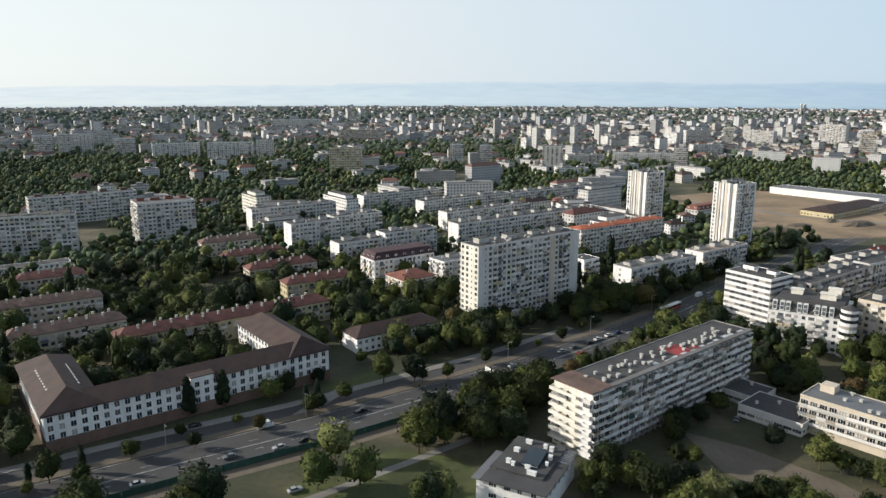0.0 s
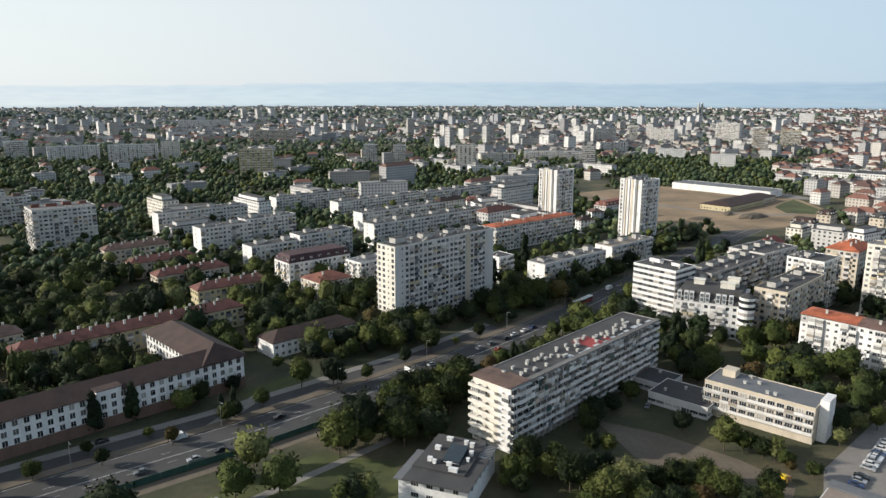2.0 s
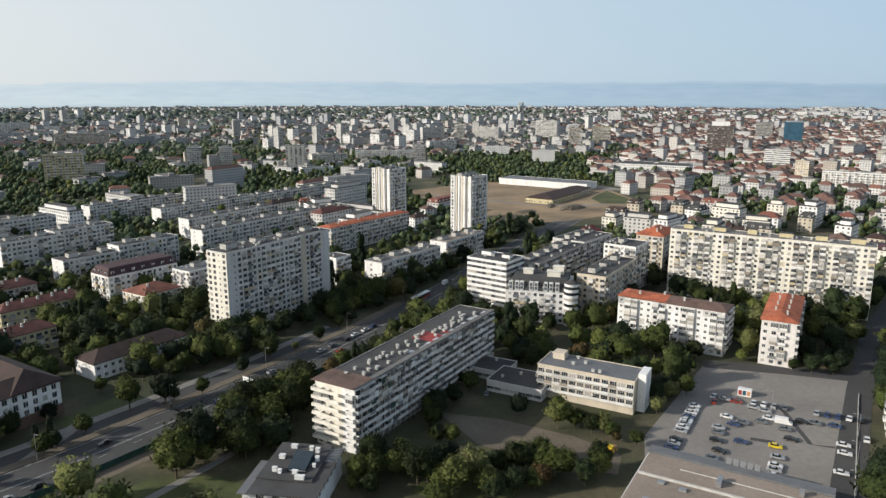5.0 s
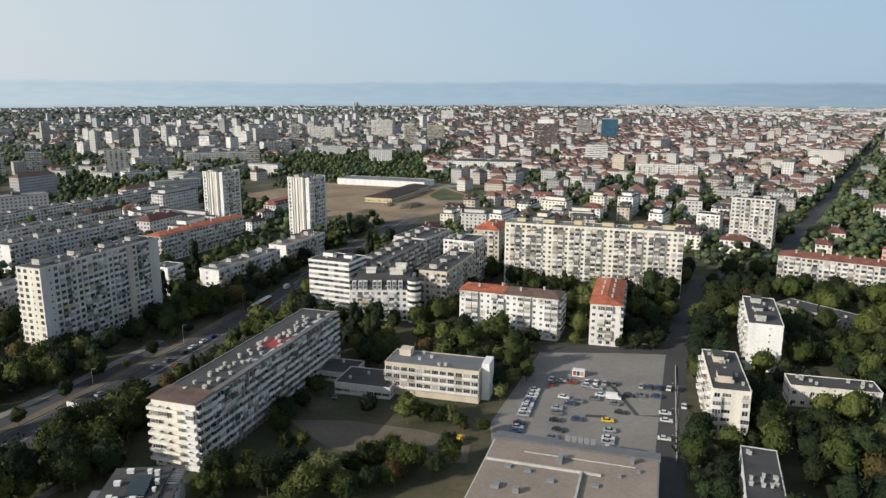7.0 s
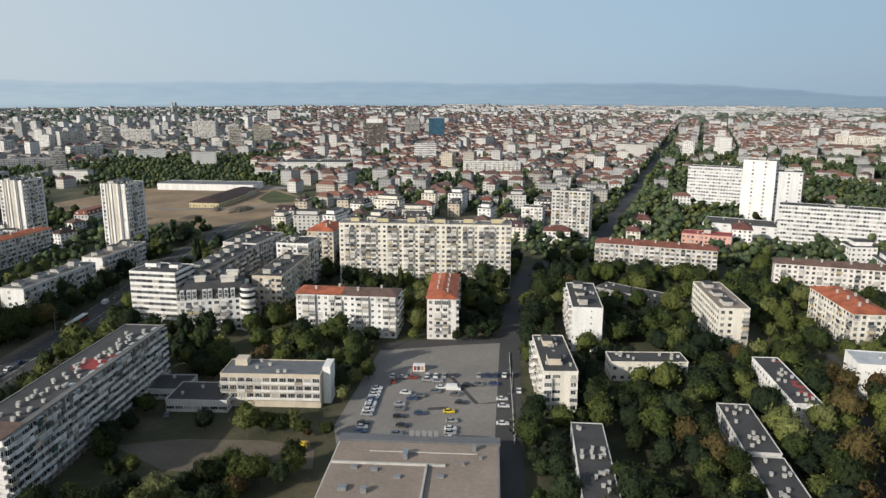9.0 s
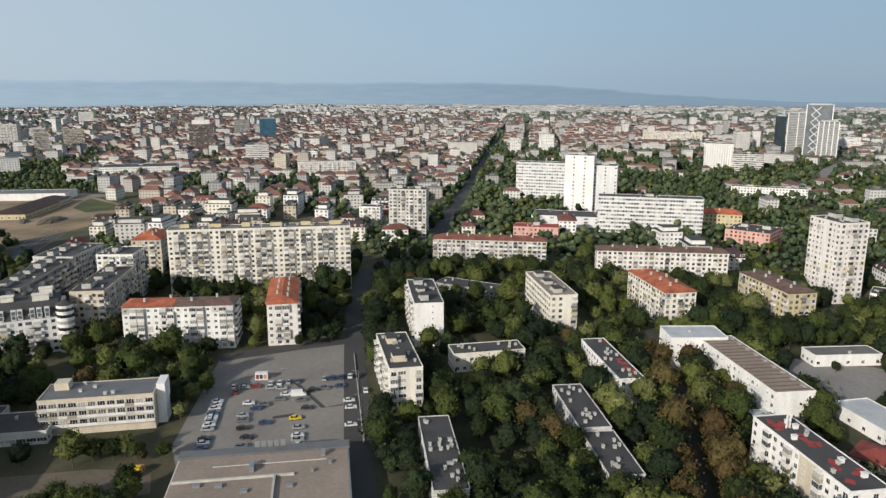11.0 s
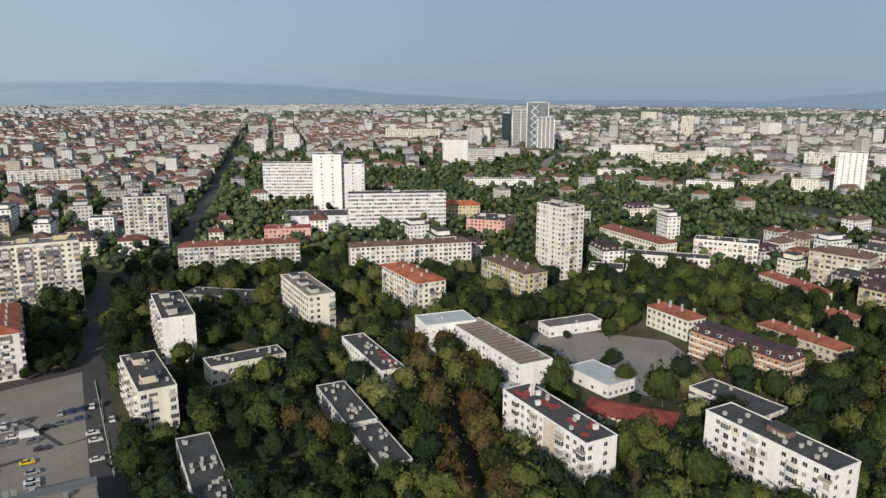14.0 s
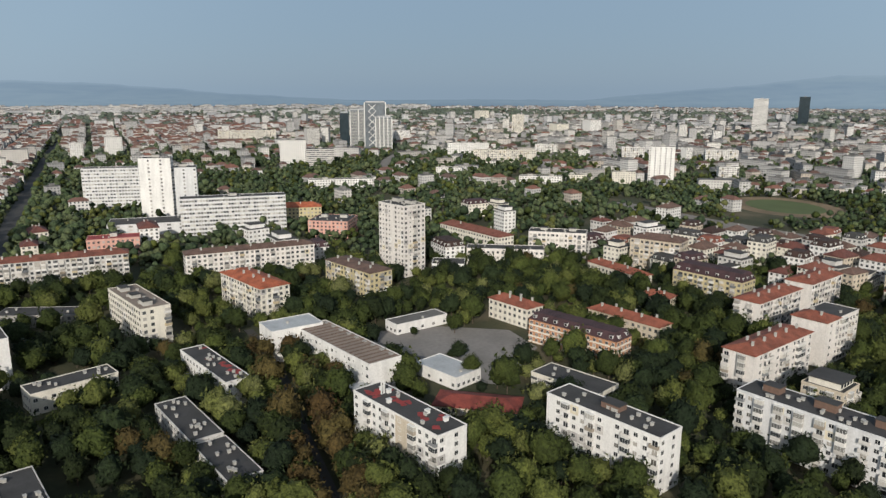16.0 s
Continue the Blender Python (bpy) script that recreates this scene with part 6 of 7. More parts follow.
def crown_arrays(seed, lobes, leaves, wide=1.0, tall=1.0, cone=0.0, leaf=0.16, size=1.0):
    """A crown of unit size (about 1 m across the half, centre at 0): lumpy boughs with loose leaf tufts on them."""
    r = np.random.RandomState(seed)
    vs, fs, n = [], [], 0
    centres = []
    for i in range(lobes):
        h = (i + 0.5) / lobes * 2 - 1
        rad = (1 - cone * (h + 1) / 2) * math.sqrt(max(0.05, 1 - (0.85 * h) ** 2)) * 0.62
        a = i * 2.4 + r.uniform(-0.5, 0.5)
        c = np.array([math.cos(a) * rad * wide, math.sin(a) * rad * wide, h * 0.66 * tall])
        s = size * r.uniform(0.34, 0.5) * (1 - 0.55 * cone * (h + 1) / 2)
        centres.append((c, s))
        v = ICO_V * (1 + r.uniform(-0.3, 0.3, (12, 1))) * s * np.array([wide ** 0.5, wide ** 0.5, 0.9 * tall ** 0.5]) + c
        vs.append(v); fs.append(ICO_F + n); n += 12
    for i in range(leaves):
        c, s = centres[r.randint(lobes)]
        d = r.normal(size=3); d /= np.linalg.norm(d)
        d[2] = abs(d[2]) * 0.9 + 0.1 if r.rand() < 0.55 else d[2]
        p = c + d * s * r.uniform(0.92, 1.22) * np.array([wide ** 0.5, wide ** 0.5, tall ** 0.5])
        q = r.normal(size=(3, 3)); q -= np.outer(q @ d, d) * 0.82
        q *= leaf * r.uniform(0.6, 1.3) / np.maximum(0.4, np.linalg.norm(q, axis=1, keepdims=True))
        vs.append(p + q); fs.append(np.array([[n, n + 1, n + 2]])); n += 3
    return np.concatenate(vs), np.concatenate(fs)


def ball(level):
    """A unit ball of small triangles: points and faces."""
    pts, tri = [tuple(v) for v in ICO_V], [tuple(f) for f in ICO_F]
    for _ in range(level):
        mid, out = {}, []

        def half_way(i, j):
            k = (min(i, j), max(i, j))
            if k not in mid:
                v = Vector(pts[i]) + Vector(pts[j])
                mid[k] = len(pts)
                pts.append(tuple(v.normalized()))
            return mid[k]

        for a, b, c in tri:
            ab, bc, ca_ = half_way(a, b), half_way(b, c), half_way(c, a)
            out += [(a, ab, ca_), (b, bc, ab), (c, ca_, bc), (ab, bc, ca_)]
        tri = out
    return np.array(pts), np.array(tri)


def full_crown(seed, level, leaves, leaf, clumps=2.5, rough=0.42):
    """A rounded crown of half-width about 1: uneven boughs in and out, hollows, and loose leaf tufts over them."""
    r = np.random.RandomState(seed)
    P, F = ball(level)
    shift = Vector(r.uniform(-50, 50, 3))
    lean = r.uniform(-0.12, 0.12, 2)

    def skin(d):
        v = Vector(d)
        k = 1.0 + rough * noise.noise(v * clumps + shift) + 0.7 * rough * noise.noise(v * clumps * 2.3 + shift) + 0.35 * rough * noise.noise(v * clumps * 5 + shift) + 0.25 * noise.noise(v * 0.9 + shift)
        return 0.8 * k * (1.0 if d[2] > -0.2 else 1.0 + 0.35 * (d[2] + 0.2))

    K = np.array([skin(p) for p in P])[:, None]
    V = P * K * (1 + r.uniform(-0.07, 0.07, (len(P), 1)))
    V[:, :2] += lean * V[:, 2:3]
    D = r.normal(size=(leaves, 3))
    D /= np.linalg.norm(D, axis=1, keepdims=True)
    D[:, 2] = np.where(r.rand(leaves) < 0.6, abs(D[:, 2]), D[:, 2])
    C = D * np.array([skin(p) for p in D])[:, None] * r.uniform(0.98, 1.3, (leaves, 1))
    C[:, :2] += lean * C[:, 2:3]
    Q = r.normal(size=(leaves, 3, 3))
    Q -= (Q @ D[:, :, None]) * D[:, None, :] * 0.4
    Q *= leaf * r.uniform(0.6, 1.35, (leaves, 1, 1)) / np.maximum(0.4, np.linalg.norm(Q, axis=2, keepdims=True))
    L = (C[:, None, :] + Q).reshape(-1, 3)
    return np.concatenate([V, L]), np.concatenate([F, len(V) + np.arange(leaves * 3).reshape(-1, 3)])


def np_mesh(name, V, faces, mats, uv=None, smooth=False):
    """A mesh from arrays. faces: list of (index array with n columns, material index)."""
    me = bpy.data.meshes.new(name)
    V = np.asarray(V, np.float32)
    me.vertices.add(len(V))
    me.vertices.foreach_set("co", V.ravel())
    loops = np.concatenate([f.ravel() for f, _ in faces]).astype(np.int32)
    totals = np.concatenate([np.full(len(f), f.shape[1]) for f, _ in faces]).astype(np.int32)
    mi = np.concatenate([np.full(len(f), m) if np.isscalar(m) else m for f, m in faces]).astype(np.int32)
    starts = np.concatenate([[0], np.cumsum(totals)[:-1]]).astype(np.int32)
    me.loops.add(len(loops)); me.loops.foreach_set("vertex_index", loops)
    me.polygons.add(len(totals)); me.polygons.foreach_set("loop_start", starts); me.polygons.foreach_set("loop_total", totals)
    me.polygons.foreach_set("material_index", mi)
    for m in mats:
        me.materials.append(m)
    if uv is not None:
        me.uv_layers.new(name="UVMap").data.foreach_set("uv", np.asarray(uv, np.float32).ravel())
    me.polygons.foreach_set("use_smooth", np.full(len(totals), smooth, bool))
    me.update(calc_edges=True)
    return me


RICH = [full_crown(10 + i, 3, 1300, 0.085) for i in range(5)]
PLAIN = [full_crown(30 + i, 2, 230, 0.145) for i in range(8)]
POPLAR = [crown_arrays(50 + i, 9, 120, 0.42, 1.0, 0.35, 0.12) for i in range(2)]
SPRUCE = [crown_arrays(60, 16, 420, 0.8, 1.0, 0.95, 0.1)]
FARTREE = [crown_arrays(70 + i, 3, 4, leaf=0.2, size=1.15) for i in range(6)]
WOOD = [crown_arrays(80 + i, 1, 6, leaf=0.4, size=1.7) for i in range(4)]
PARK = [crown_arrays(90 + i, 1, 7, leaf=0.32, size=1.6) for i in range(4)]


def bearing(x, y):
    return math.degrees(math.atan2(x, y))


def in_lot(x, y):
    for pts in LOTS:
        c, j = False, len(pts) - 1
        for i in range(len(pts)):
            (xi, yi), (xj, yj) = pts[i], pts[j]
            if (yi > y) != (yj > y) and x < (xj - xi) * (y - yi) / (yj - yi) + xi:
                c = not c
            j = i
        if c:
            return True
    return False


FA = np.array(FOOT)


def blocked(x, y, extra=0.0):
    dx, dy = x - FA[:, 0], y - FA[:, 1]
    u, v = dx * FA[:, 2] + dy * FA[:, 3], -dx * FA[:, 3] + dy * FA[:, 2]
    return bool(((abs(u) < FA[:, 4] + extra) & (abs(v) < FA[:, 5] + extra)).any()) or in_lot(x, y)


# kinds of quarter by bearing and distance: share of houses, kind, share of trees
def quarter(a, d):
    if d > 900:
        a += 7 * noise.noise((a * 0.15, d * 0.002, 4)) + 3 * noise.noise((a * 0.7, d * 0.01, 6))
    if a < 33 and d > 3300: return 0.3, "low", 0.42 if d < 3900 else 0.15
    if a < -14:
        if d < 560: return 0, "", 0.85
        if d < 720: return 0.35, "panel", 0.75
        if d < 830: return 0.15, "panel", 0.85
        if d < 1150: return 0.1, "house", 0.9
        if d < 1600: return 0.12, "panel", 0.75
        if d < 2500: return 0.6, "low", 0.5
        return 0.45, "low", 0.55
    if a < 8:
        if d < 560: return 0, "", 0.85
        if d < 720: return 0.35, "panel", 0.75
        if d < 1000: return 0.3, "panel", 0.7
        if d < 1200: return 0.25, "low", 0.7
        if d < 1550: return 0.06, "low", 0.95
        if d < 2600: return 0.7, "low", 0.42
        return 0.6, "low", 0.5
    if a < 22:
        if d < 560: return 0, "", 0.9
        if d < 900: return 0.75, "panel", 0.45
        if d < 1200: return 0.4, "low", 0.65
        if d < 2600: return 0.85, "low", 0.34
        return 0.7, "low", 0.4
    if a < 33:
        if d < 540: return 0, "", 0.6
        if d < 880: return 0.0, "", 0.25
        if d < 1250: return 0.04, "low", 0.95
        if d < 1700: return 0.6, "low", 0.5
        return 0.8, "low", 0.34
    if a < 62:
        if d < 500: return 0, "", 0.75
        if d < 900: return 0.62, "house", 0.5
        return 0.9, "old", 0.35 if d < 1400 else 0.25
    if a < 78:
        if d < 520: return 0, "", 0.85
        if d < 1000: return 0.1, "house", 0.85
        if d < 1400: return 0.3, "house", 0.65
        if d < 3000: return 0.85, "old", 0.35
        return 0.6, "low", 0.4
    if a < 97:
        if d < 450: return 0, "", 0.9
        if d < 1000: return 0.17, "house", 0.85
        if d < 1150: return 0.25, "low", 0.8
        if d < 1500: return 0.4, "low", 0.7
        if a > 76 and 3200 < d < 4000: return 0.0, "", 1.0      # wooded ridge
        return 0.65, "low", 0.5
    if d < 380: return 0, "", 0.9
    if d < 620 and (a < 102.5 or d < 430): return 0.03, "house", 0.95
    if d < 575: return 0.85, "house", 0.45
    if d < 640: return 0.0, "", 0.3
    if d < 850: return 0.05, "house", 0.9
    if d < 1200: return 0.5, "low", 0.65
    return 0.75, "low", 0.45


# ---- the town beyond ----
rt = random.Random(11)
houses = []       # x, y, rot, w, d, h, pitched


def far_house(x, y, rot, w, d, h, roof):
    out = min(1.0, max(0.0, (math.hypot(x, y) - 2000) / 2200))
    houses.append((x, y, rot, w, d, h * (1 - 0.42 * out), roof))


def scatter(step, lo, hi):
    n = int(hi / step) + 1
    for i in range(-n, n + 1):
        for j in range(-n, n + 1):
            gx, gy = i * step, j * step
            x = gx * 0.788 - gy * 0.616 + rt.uniform(-0.22, 0.22) * step
            y = gx * 0.616 + gy * 0.788 + rt.uniform(-0.22, 0.22) * step
            d = math.hypot(x, y)
            if lo <= d < hi:
                a = bearing(x, y)
                if -42 < a < 132:
                    yield x, y, a, d


for lo, hi, step in ((380, 1000, 27), (1000, 1700, 30), (1700, 2800, 38), (2800, 4800, 50)):
    for x, y, a, d in scatter(step, lo, hi):
        share, kind, _ = quarter(a, d)
        if kind in ("", "old"):
            continue
        if kind == "panel" and d < 1700 and rt.random() > 0.36:
            continue
        if rt.random() > share:
            continue
        if blocked(x, y, 8) or (a > 97 and d < 640):
            continue
        if kind == "low":
            q = rt.random()
            grid = (36, -54, 10, 36) if a < 33 else (-100, -10, 24, -66)
            if q < (0.05 if d < 2800 else 0.03):
                far_house(x, y, rt.choice(grid), rt.uniform(14, 19), rt.uniform(13, 17), rt.uniform(22, 40) if d < 2800 else rt.uniform(18, 28), 0)
            elif q < 0.4:
                far_house(x, y, rt.choice(grid), rt.uniform(20, 48), rt.uniform(11, 14), rt.choice((9, 12, 15, 18)), 0)
            else:
                far_house(x, y, rt.choice(grid) + rt.uniform(-12, 12), rt.uniform(10, 22), rt.uniform(9, 13), rt.uniform(6, 12), 1 if rt.random() < 0.7 else 0)
        elif kind == "panel":
            q = rt.random()
            if q < 0.07 and d > 1200:
                far_house(x, y, rt.choice((36, 20, 60)), rt.uniform(17, 24), rt.uniform(16, 22), rt.uniform(30, 50), 0)
            elif q < 0.75:
                far_house(x, y, rt.choice((36, 36, -54, 10)), (rt.uniform(24, 54) if d < 1700 else rt.uniform(18, 42)) if a < 70 else rt.uniform(13, 34), rt.uniform(11, 14), rt.choice((12, 15, 18, 18, 24) if a < 70 and d < 1700 else (9, 12, 14, 16, 20) if a < 70 else (8, 10, 12, 15, 18)), 0 if rt.random() < 0.8 else 1)
            else:
                far_house(x, y, rt.uniform(0, 90), rt.uniform(10, 20), rt.uniform(9, 13), rt.uniform(6, 12), 1)
        else:
            if rt.random() < 0.35:
                far_house(x, y, rt.choice((30, -58)) + rt.uniform(-8, 8), rt.uniform(12, 24), rt.uniform(10, 14), rt.uniform(9, 19), 0)
            else:
                far_house(x, y, rt.choice((30, -58)) + rt.uniform(-8, 8), rt.uniform(11, 22), rt.uniform(10, 14), rt.uniform(7, 15), 1)

for x, y, a, d in scatter(19, 380, 640):
    if a > 97 and rt.random() < quarter(a, d)[0] and not blocked(x, y, 5):
        far_house(x, y, rt.choice((35, -55)) + rt.uniform(-9, 9), rt.uniform(11, 19), rt.uniform(9, 13), rt.uniform(7, 16), 1 if rt.random() < 0.8 else 0)

# old town: closed blocks round yards, on the avenue's grid
ca, sa = math.cos(radians(24.3)), math.sin(radians(24.3))
for i in range(-20, 75):
    for j in range(-60, 60):
        cx, cy = (i + 0.5) * 92 + 420, (j + 0.5) * 68 + 4
        x0, y0 = cx * ca - cy * sa, cx * sa + cy * ca
        d0, a0 = math.hypot(x0, y0), bearing(x0, y0)
        if d0 > 4700 or d0 < 850 or quarter(a0, d0)[1] != "old":
            continue
        piece = 17 if d0 < 2000 else 24
        green = rt.random() < 0.1
        piece *= rt.uniform(0.7, 1.25)
        if not green and rt.random() < 0.06 and not blocked(x0, y0, 12):
            far_house(x0, y0, 24.3 + rt.choice((0, 90)), rt.uniform(30, 60), rt.uniform(14, 20), rt.uniform(18, 30), 0)
        for along, n, half, turn in ((True, 78, 22, 0), (False, 32, 33, 90)):
            for s in (-1, 1):
                k = max(1, round(n / piece))
                for p in range(k):
                    if rt.random() > 0.9 or green:
                        continue
                    t = -n / 2 + n * (p + 0.5) / k
                    lx, ly = (cx + t, cy + s * half) if along else (cx + s * half, cy + t)
                    x, y = lx * ca - ly * sa, lx * sa + ly * ca
                    if blocked(x, y, 4):
                        continue
                    tall = rt.uniform(7, 14) if rt.random() < 0.95 else rt.uniform(18, 28)
                    far_house(x, y, 24.3 + turn, n / k - 0.4, rt.uniform(9, 14), tall, 1 if rt.random() < (0.86 if d0 < 3000 else 0.6) and tall < 17 else 0)

# bright housing estates on the plain
for x, y, a, d in scatter(70, 3300, 4850):
    if 46 < a < 90 and rt.random() < 0.5:
        far_house(x, y, rt.choice((30, -60)), rt.uniform(40, 80), 14, rt.uniform(18, 34), 0)

# the landmarks stand clear of the roofs before them
sights = [(bearing(x, y), math.hypot(x, y), math.degrees((0.5 * w + 9) / math.hypot(x, y)), h) for x, y, w, h in TALL]
kept = []
for row in houses:
    d, a = math.hypot(row[0], row[1]), bearing(row[0], row[1])
    top = row[5] + (0.3 * min(row[3], row[4]) if row[6] else 3.0)
    most = 999.0
    for la, ld, half, h in sights:
        if abs(a - la) < half and d < ld:
            most = min(most, EYE[2] - (EYE[2] - 0.3 * h) * d / ld)
    if top <= most:
        kept.append(row)
    elif most > 9:
        kept.append((*row[:5], max(5.0, most - (top - row[5])), row[6]))
houses = kept
HS = np.array(houses)


def town_mesh(sel, name, wall):
    x, y, r, w, d, h, k = sel.T
    c, s = np.cos(np.radians(r)), np.sin(np.radians(r))

    def pts(ex, ey, z):
        lx, ly = ex, ey
        return np.stack([x + lx * c - ly * s, y + lx * s + ly * c, z], 1)

    n = len(sel)
    corners = [(-1, -1), (1, -1), (1, 1), (-1, 1)]
    low = [pts(a * w / 2, b * d / 2, np.full(n, -0.3)) for a, b in corners]
    up = [pts(a * w / 2, b * d / 2, h) for a, b in corners]
    V = [np.stack(low + up, 1).reshape(-1, 3)]
    base = np.arange(n) * 8
    q = np.stack([np.stack([base + i, base + (i + 1) % 4, base + 4 + (i + 1) % 4, base + 4 + i], 1) for i in range(4)], 1).reshape(-1, 4)
    ulen = np.stack([w, d, w, d], 1)
    uv = np.zeros((n, 4, 4, 2))
    uv[:, :, 1, 0] = uv[:, :, 2, 0] = ulen
    uv[:, :, 2, 1] = uv[:, :, 3, 1] = h[:, None]
    faces = [(q, 0)]
    flat = np.where(k < 0.5)[0]
    hip = np.where(k > 0.5)[0]
    off = n * 8
    f = [pts(a * (w / 2 + 0.3), b * (d / 2 + 0.3), h + 0.35)[flat] for a, b in corners] + [pts(a * (w / 2 + 0.3), b * (d / 2 + 0.3), h - 0.2)[flat] for a, b in corners]
    m = len(flat)
    V.append(np.stack(f, 1).reshape(-1, 3))
    b2 = off + np.arange(m) * 8
    faces.append((np.stack([b2, b2 + 1, b2 + 2, b2 + 3], 1), 1))
    faces.append((np.stack([np.stack([b2 + 4 + i, b2 + 4 + (i + 1) % 4, b2 + (i + 1) % 4, b2 + i], 1) for i in range(4)], 1).reshape(-1, 4), 1))
    off += m * 8
    # stair heads on flat roofs
    hw = np.minimum(3.2, w * 0.18)
    f = [pts(a * hw, b * d * 0.2, h + 0.3)[flat] for a, b in corners] + [pts(a * hw, b * d * 0.2, h + 2.8)[flat] for a, b in corners]
    V.append(np.stack(f, 1).reshape(-1, 3))
    b3 = off + np.arange(m) * 8
    faces.append((np.stack([b3 + 4, b3 + 5, b3 + 6, b3 + 7], 1), 1))
    faces.append((np.stack([np.stack([b3 + i, b3 + (i + 1) % 4, b3 + 4 + (i + 1) % 4, b3 + 4 + i], 1) for i in range(4)], 1).reshape(-1, 4), 1))
    off += m * 8
    rise = np.minimum(w, d) * 0.3
    rid = np.maximum(0.5, w / 2 - d * 0.35)
    zero = np.zeros(n)
    f = [pts(a * (w / 2 + 0.4), b * (d / 2 + 0.4), h)[hip] for a, b in corners] + [pts(-rid, zero, h + rise)[hip], pts(rid, zero, h + rise)[hip]]
    m2 = len(hip)
    V.append(np.stack(f, 1).reshape(-1, 3))
    b4 = off + np.arange(m2) * 6
    faces.append((np.concatenate([np.stack([b4, b4 + 1, b4 + 5, b4 + 4], 1), np.stack([b4 + 2, b4 + 3, b4 + 4, b4 + 5], 1)]), 2))
    faces.append((np.concatenate([np.stack([b4 + 1, b4 + 2, b4 + 5], 1), np.stack([b4 + 3, b4, b4 + 4], 1)]), 2))
    total = sum(fc.size for fc, _ in faces)
    UV = np.zeros((total, 2))
    UV[:n * 16] = uv.reshape(-1, 2)
    return np_mesh(name, np.concatenate(V), faces, [wall, TOWN_FLAT, TOWN_TILE], UV)


dist = np.hypot(HS[:, 0], HS[:, 1])


def plain_house(x, y, rot, w, d, h, kind, rng):
    """A house in the middle distance: walls, roof and rows of windows."""
    wall = rng.choice((WHITE, CREAM, GREY, BEIGE, CREAM, WHITE, GREY, CREAM, BEIGE, WHITE) if kind else (WHITE, GREY, GREY, CREAM, WHITE))
    tone = {WHITE: "white", CREAM: "cream", GREY: "grey", BEIGE: "beige", PINK: "pink", YELLOW: "yellow"}[wall]
    tile = rng.choice((TILE_RED, TILE_DEEP, TILE_OLD, TILE_OLD, TILE_BROWN))
    label = tone + (" town house with tiled roof" if kind else " flat-roofed apartment house in town")
    th = thing("house" if kind else "apartment_house", label, "house", x, y, rot)
    b = Builder()
    b.box(-w / 2, w / 2, -d / 2, d / 2, -0.3, h)
    part("wall", b, [wall], th)
    wins = Builder()
    floors = max(2, round(h / 2.9))
    for side, ln, half in ((0, w, d / 2), (1, d, w / 2), (2, w, d / 2), (3, d, w / 2)):
        n = max(2, round(ln / 3.2))
        for i in range(n):
            u = -ln / 2 + ln * (i + 0.5) / n
            for k in range(floors):
                z = 0.9 + (h - 0.3) / floors * k
                x0, x1 = u - 0.75, u + 0.75
                y0, y1 = -half - 0.05, -half
                a = side * math.pi / 2
                p, q = ((u0 * math.cos(a) - y0 * math.sin(a), u0 * math.sin(a) + y0 * math.cos(a)) for u0 in (x0, x1))
                wins.face([(*p, z), (*q, z), (*q, z + 1.4), (*p, z + 1.4)])
    part("window", wins, [PANES], th, kind="stuff")
    if kind and rng.random() < 0.4:
        mansard(th, w, d, h, 3.4, 2.0, rng.choice((TILE_WINE, TILE_RED, TILE_BROWN, BITUMEN)), rng, small=True)
    elif kind:
        pitched(th, w, d, h, min(w, d) * 0.3, tile, 0.5)
        for i in range(rng.randint(1, 4)):
            part("chimney", CHIMNEY, None, th, at=(rng.uniform(-0.35, 0.35) * w, rng.uniform(-0.2, 0.2) * d, h + min(w, d) * 0.2))
    else:
        b = Builder()
        b.box(-w / 2 - 0.25, w / 2 + 0.25, -d / 2 - 0.25, d / 2 + 0.25, h, h + 0.4)
        part("roof", b, [BITUMEN], th)
        b = Builder()
        k = rng.uniform(0.5, 0.8)
        b.box(-w * k / 2, w * k / 2, -d * 0.32, d * 0.32, h + 0.4, h + 3.1)
        b.box(-w * k / 2 - 0.4, w * k / 2 + 0.4, -d * 0.32 - 0.4, d * 0.32 + 0.4, h + 3.1, h + 3.4, 1)
        part("upper_storey", b, [wall, BITUMEN], th)


hr = random.Random(21)
for row in houses:
    if math.hypot(row[0], row[1]) < 690:
        plain_house(*row, hr)
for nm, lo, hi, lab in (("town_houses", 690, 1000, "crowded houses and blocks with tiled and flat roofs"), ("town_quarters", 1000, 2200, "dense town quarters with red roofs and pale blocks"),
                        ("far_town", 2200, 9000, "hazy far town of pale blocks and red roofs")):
    solid(nm, town_mesh(HS[(dist >= lo) & (dist < hi)], nm, TOWN_WALL if lo < 1500 else TOWN_WALL_HAZY), None, lab, "town", "stuff")

# ---- trees over the plan ----
GRID = {}
ct = random.Random(8)
for hx, hy, _, hw, hd, *_r in houses:
    GRID.setdefault((int(hx // 40), int(hy // 40)), []).append((hx, hy, 0.5 * max(hw, hd) * 0.8 + 1.5))


def on_house(x, y):
    gx, gy = int(x // 40), int(y // 40)
    for i in (-1, 0, 1):
        for j in (-1, 0, 1):
            for hx, hy, r in GRID.get((gx + i, gy + j), ()):
                if (x - hx) ** 2 + (y - hy) ** 2 < r * r:
                    return True
    return False


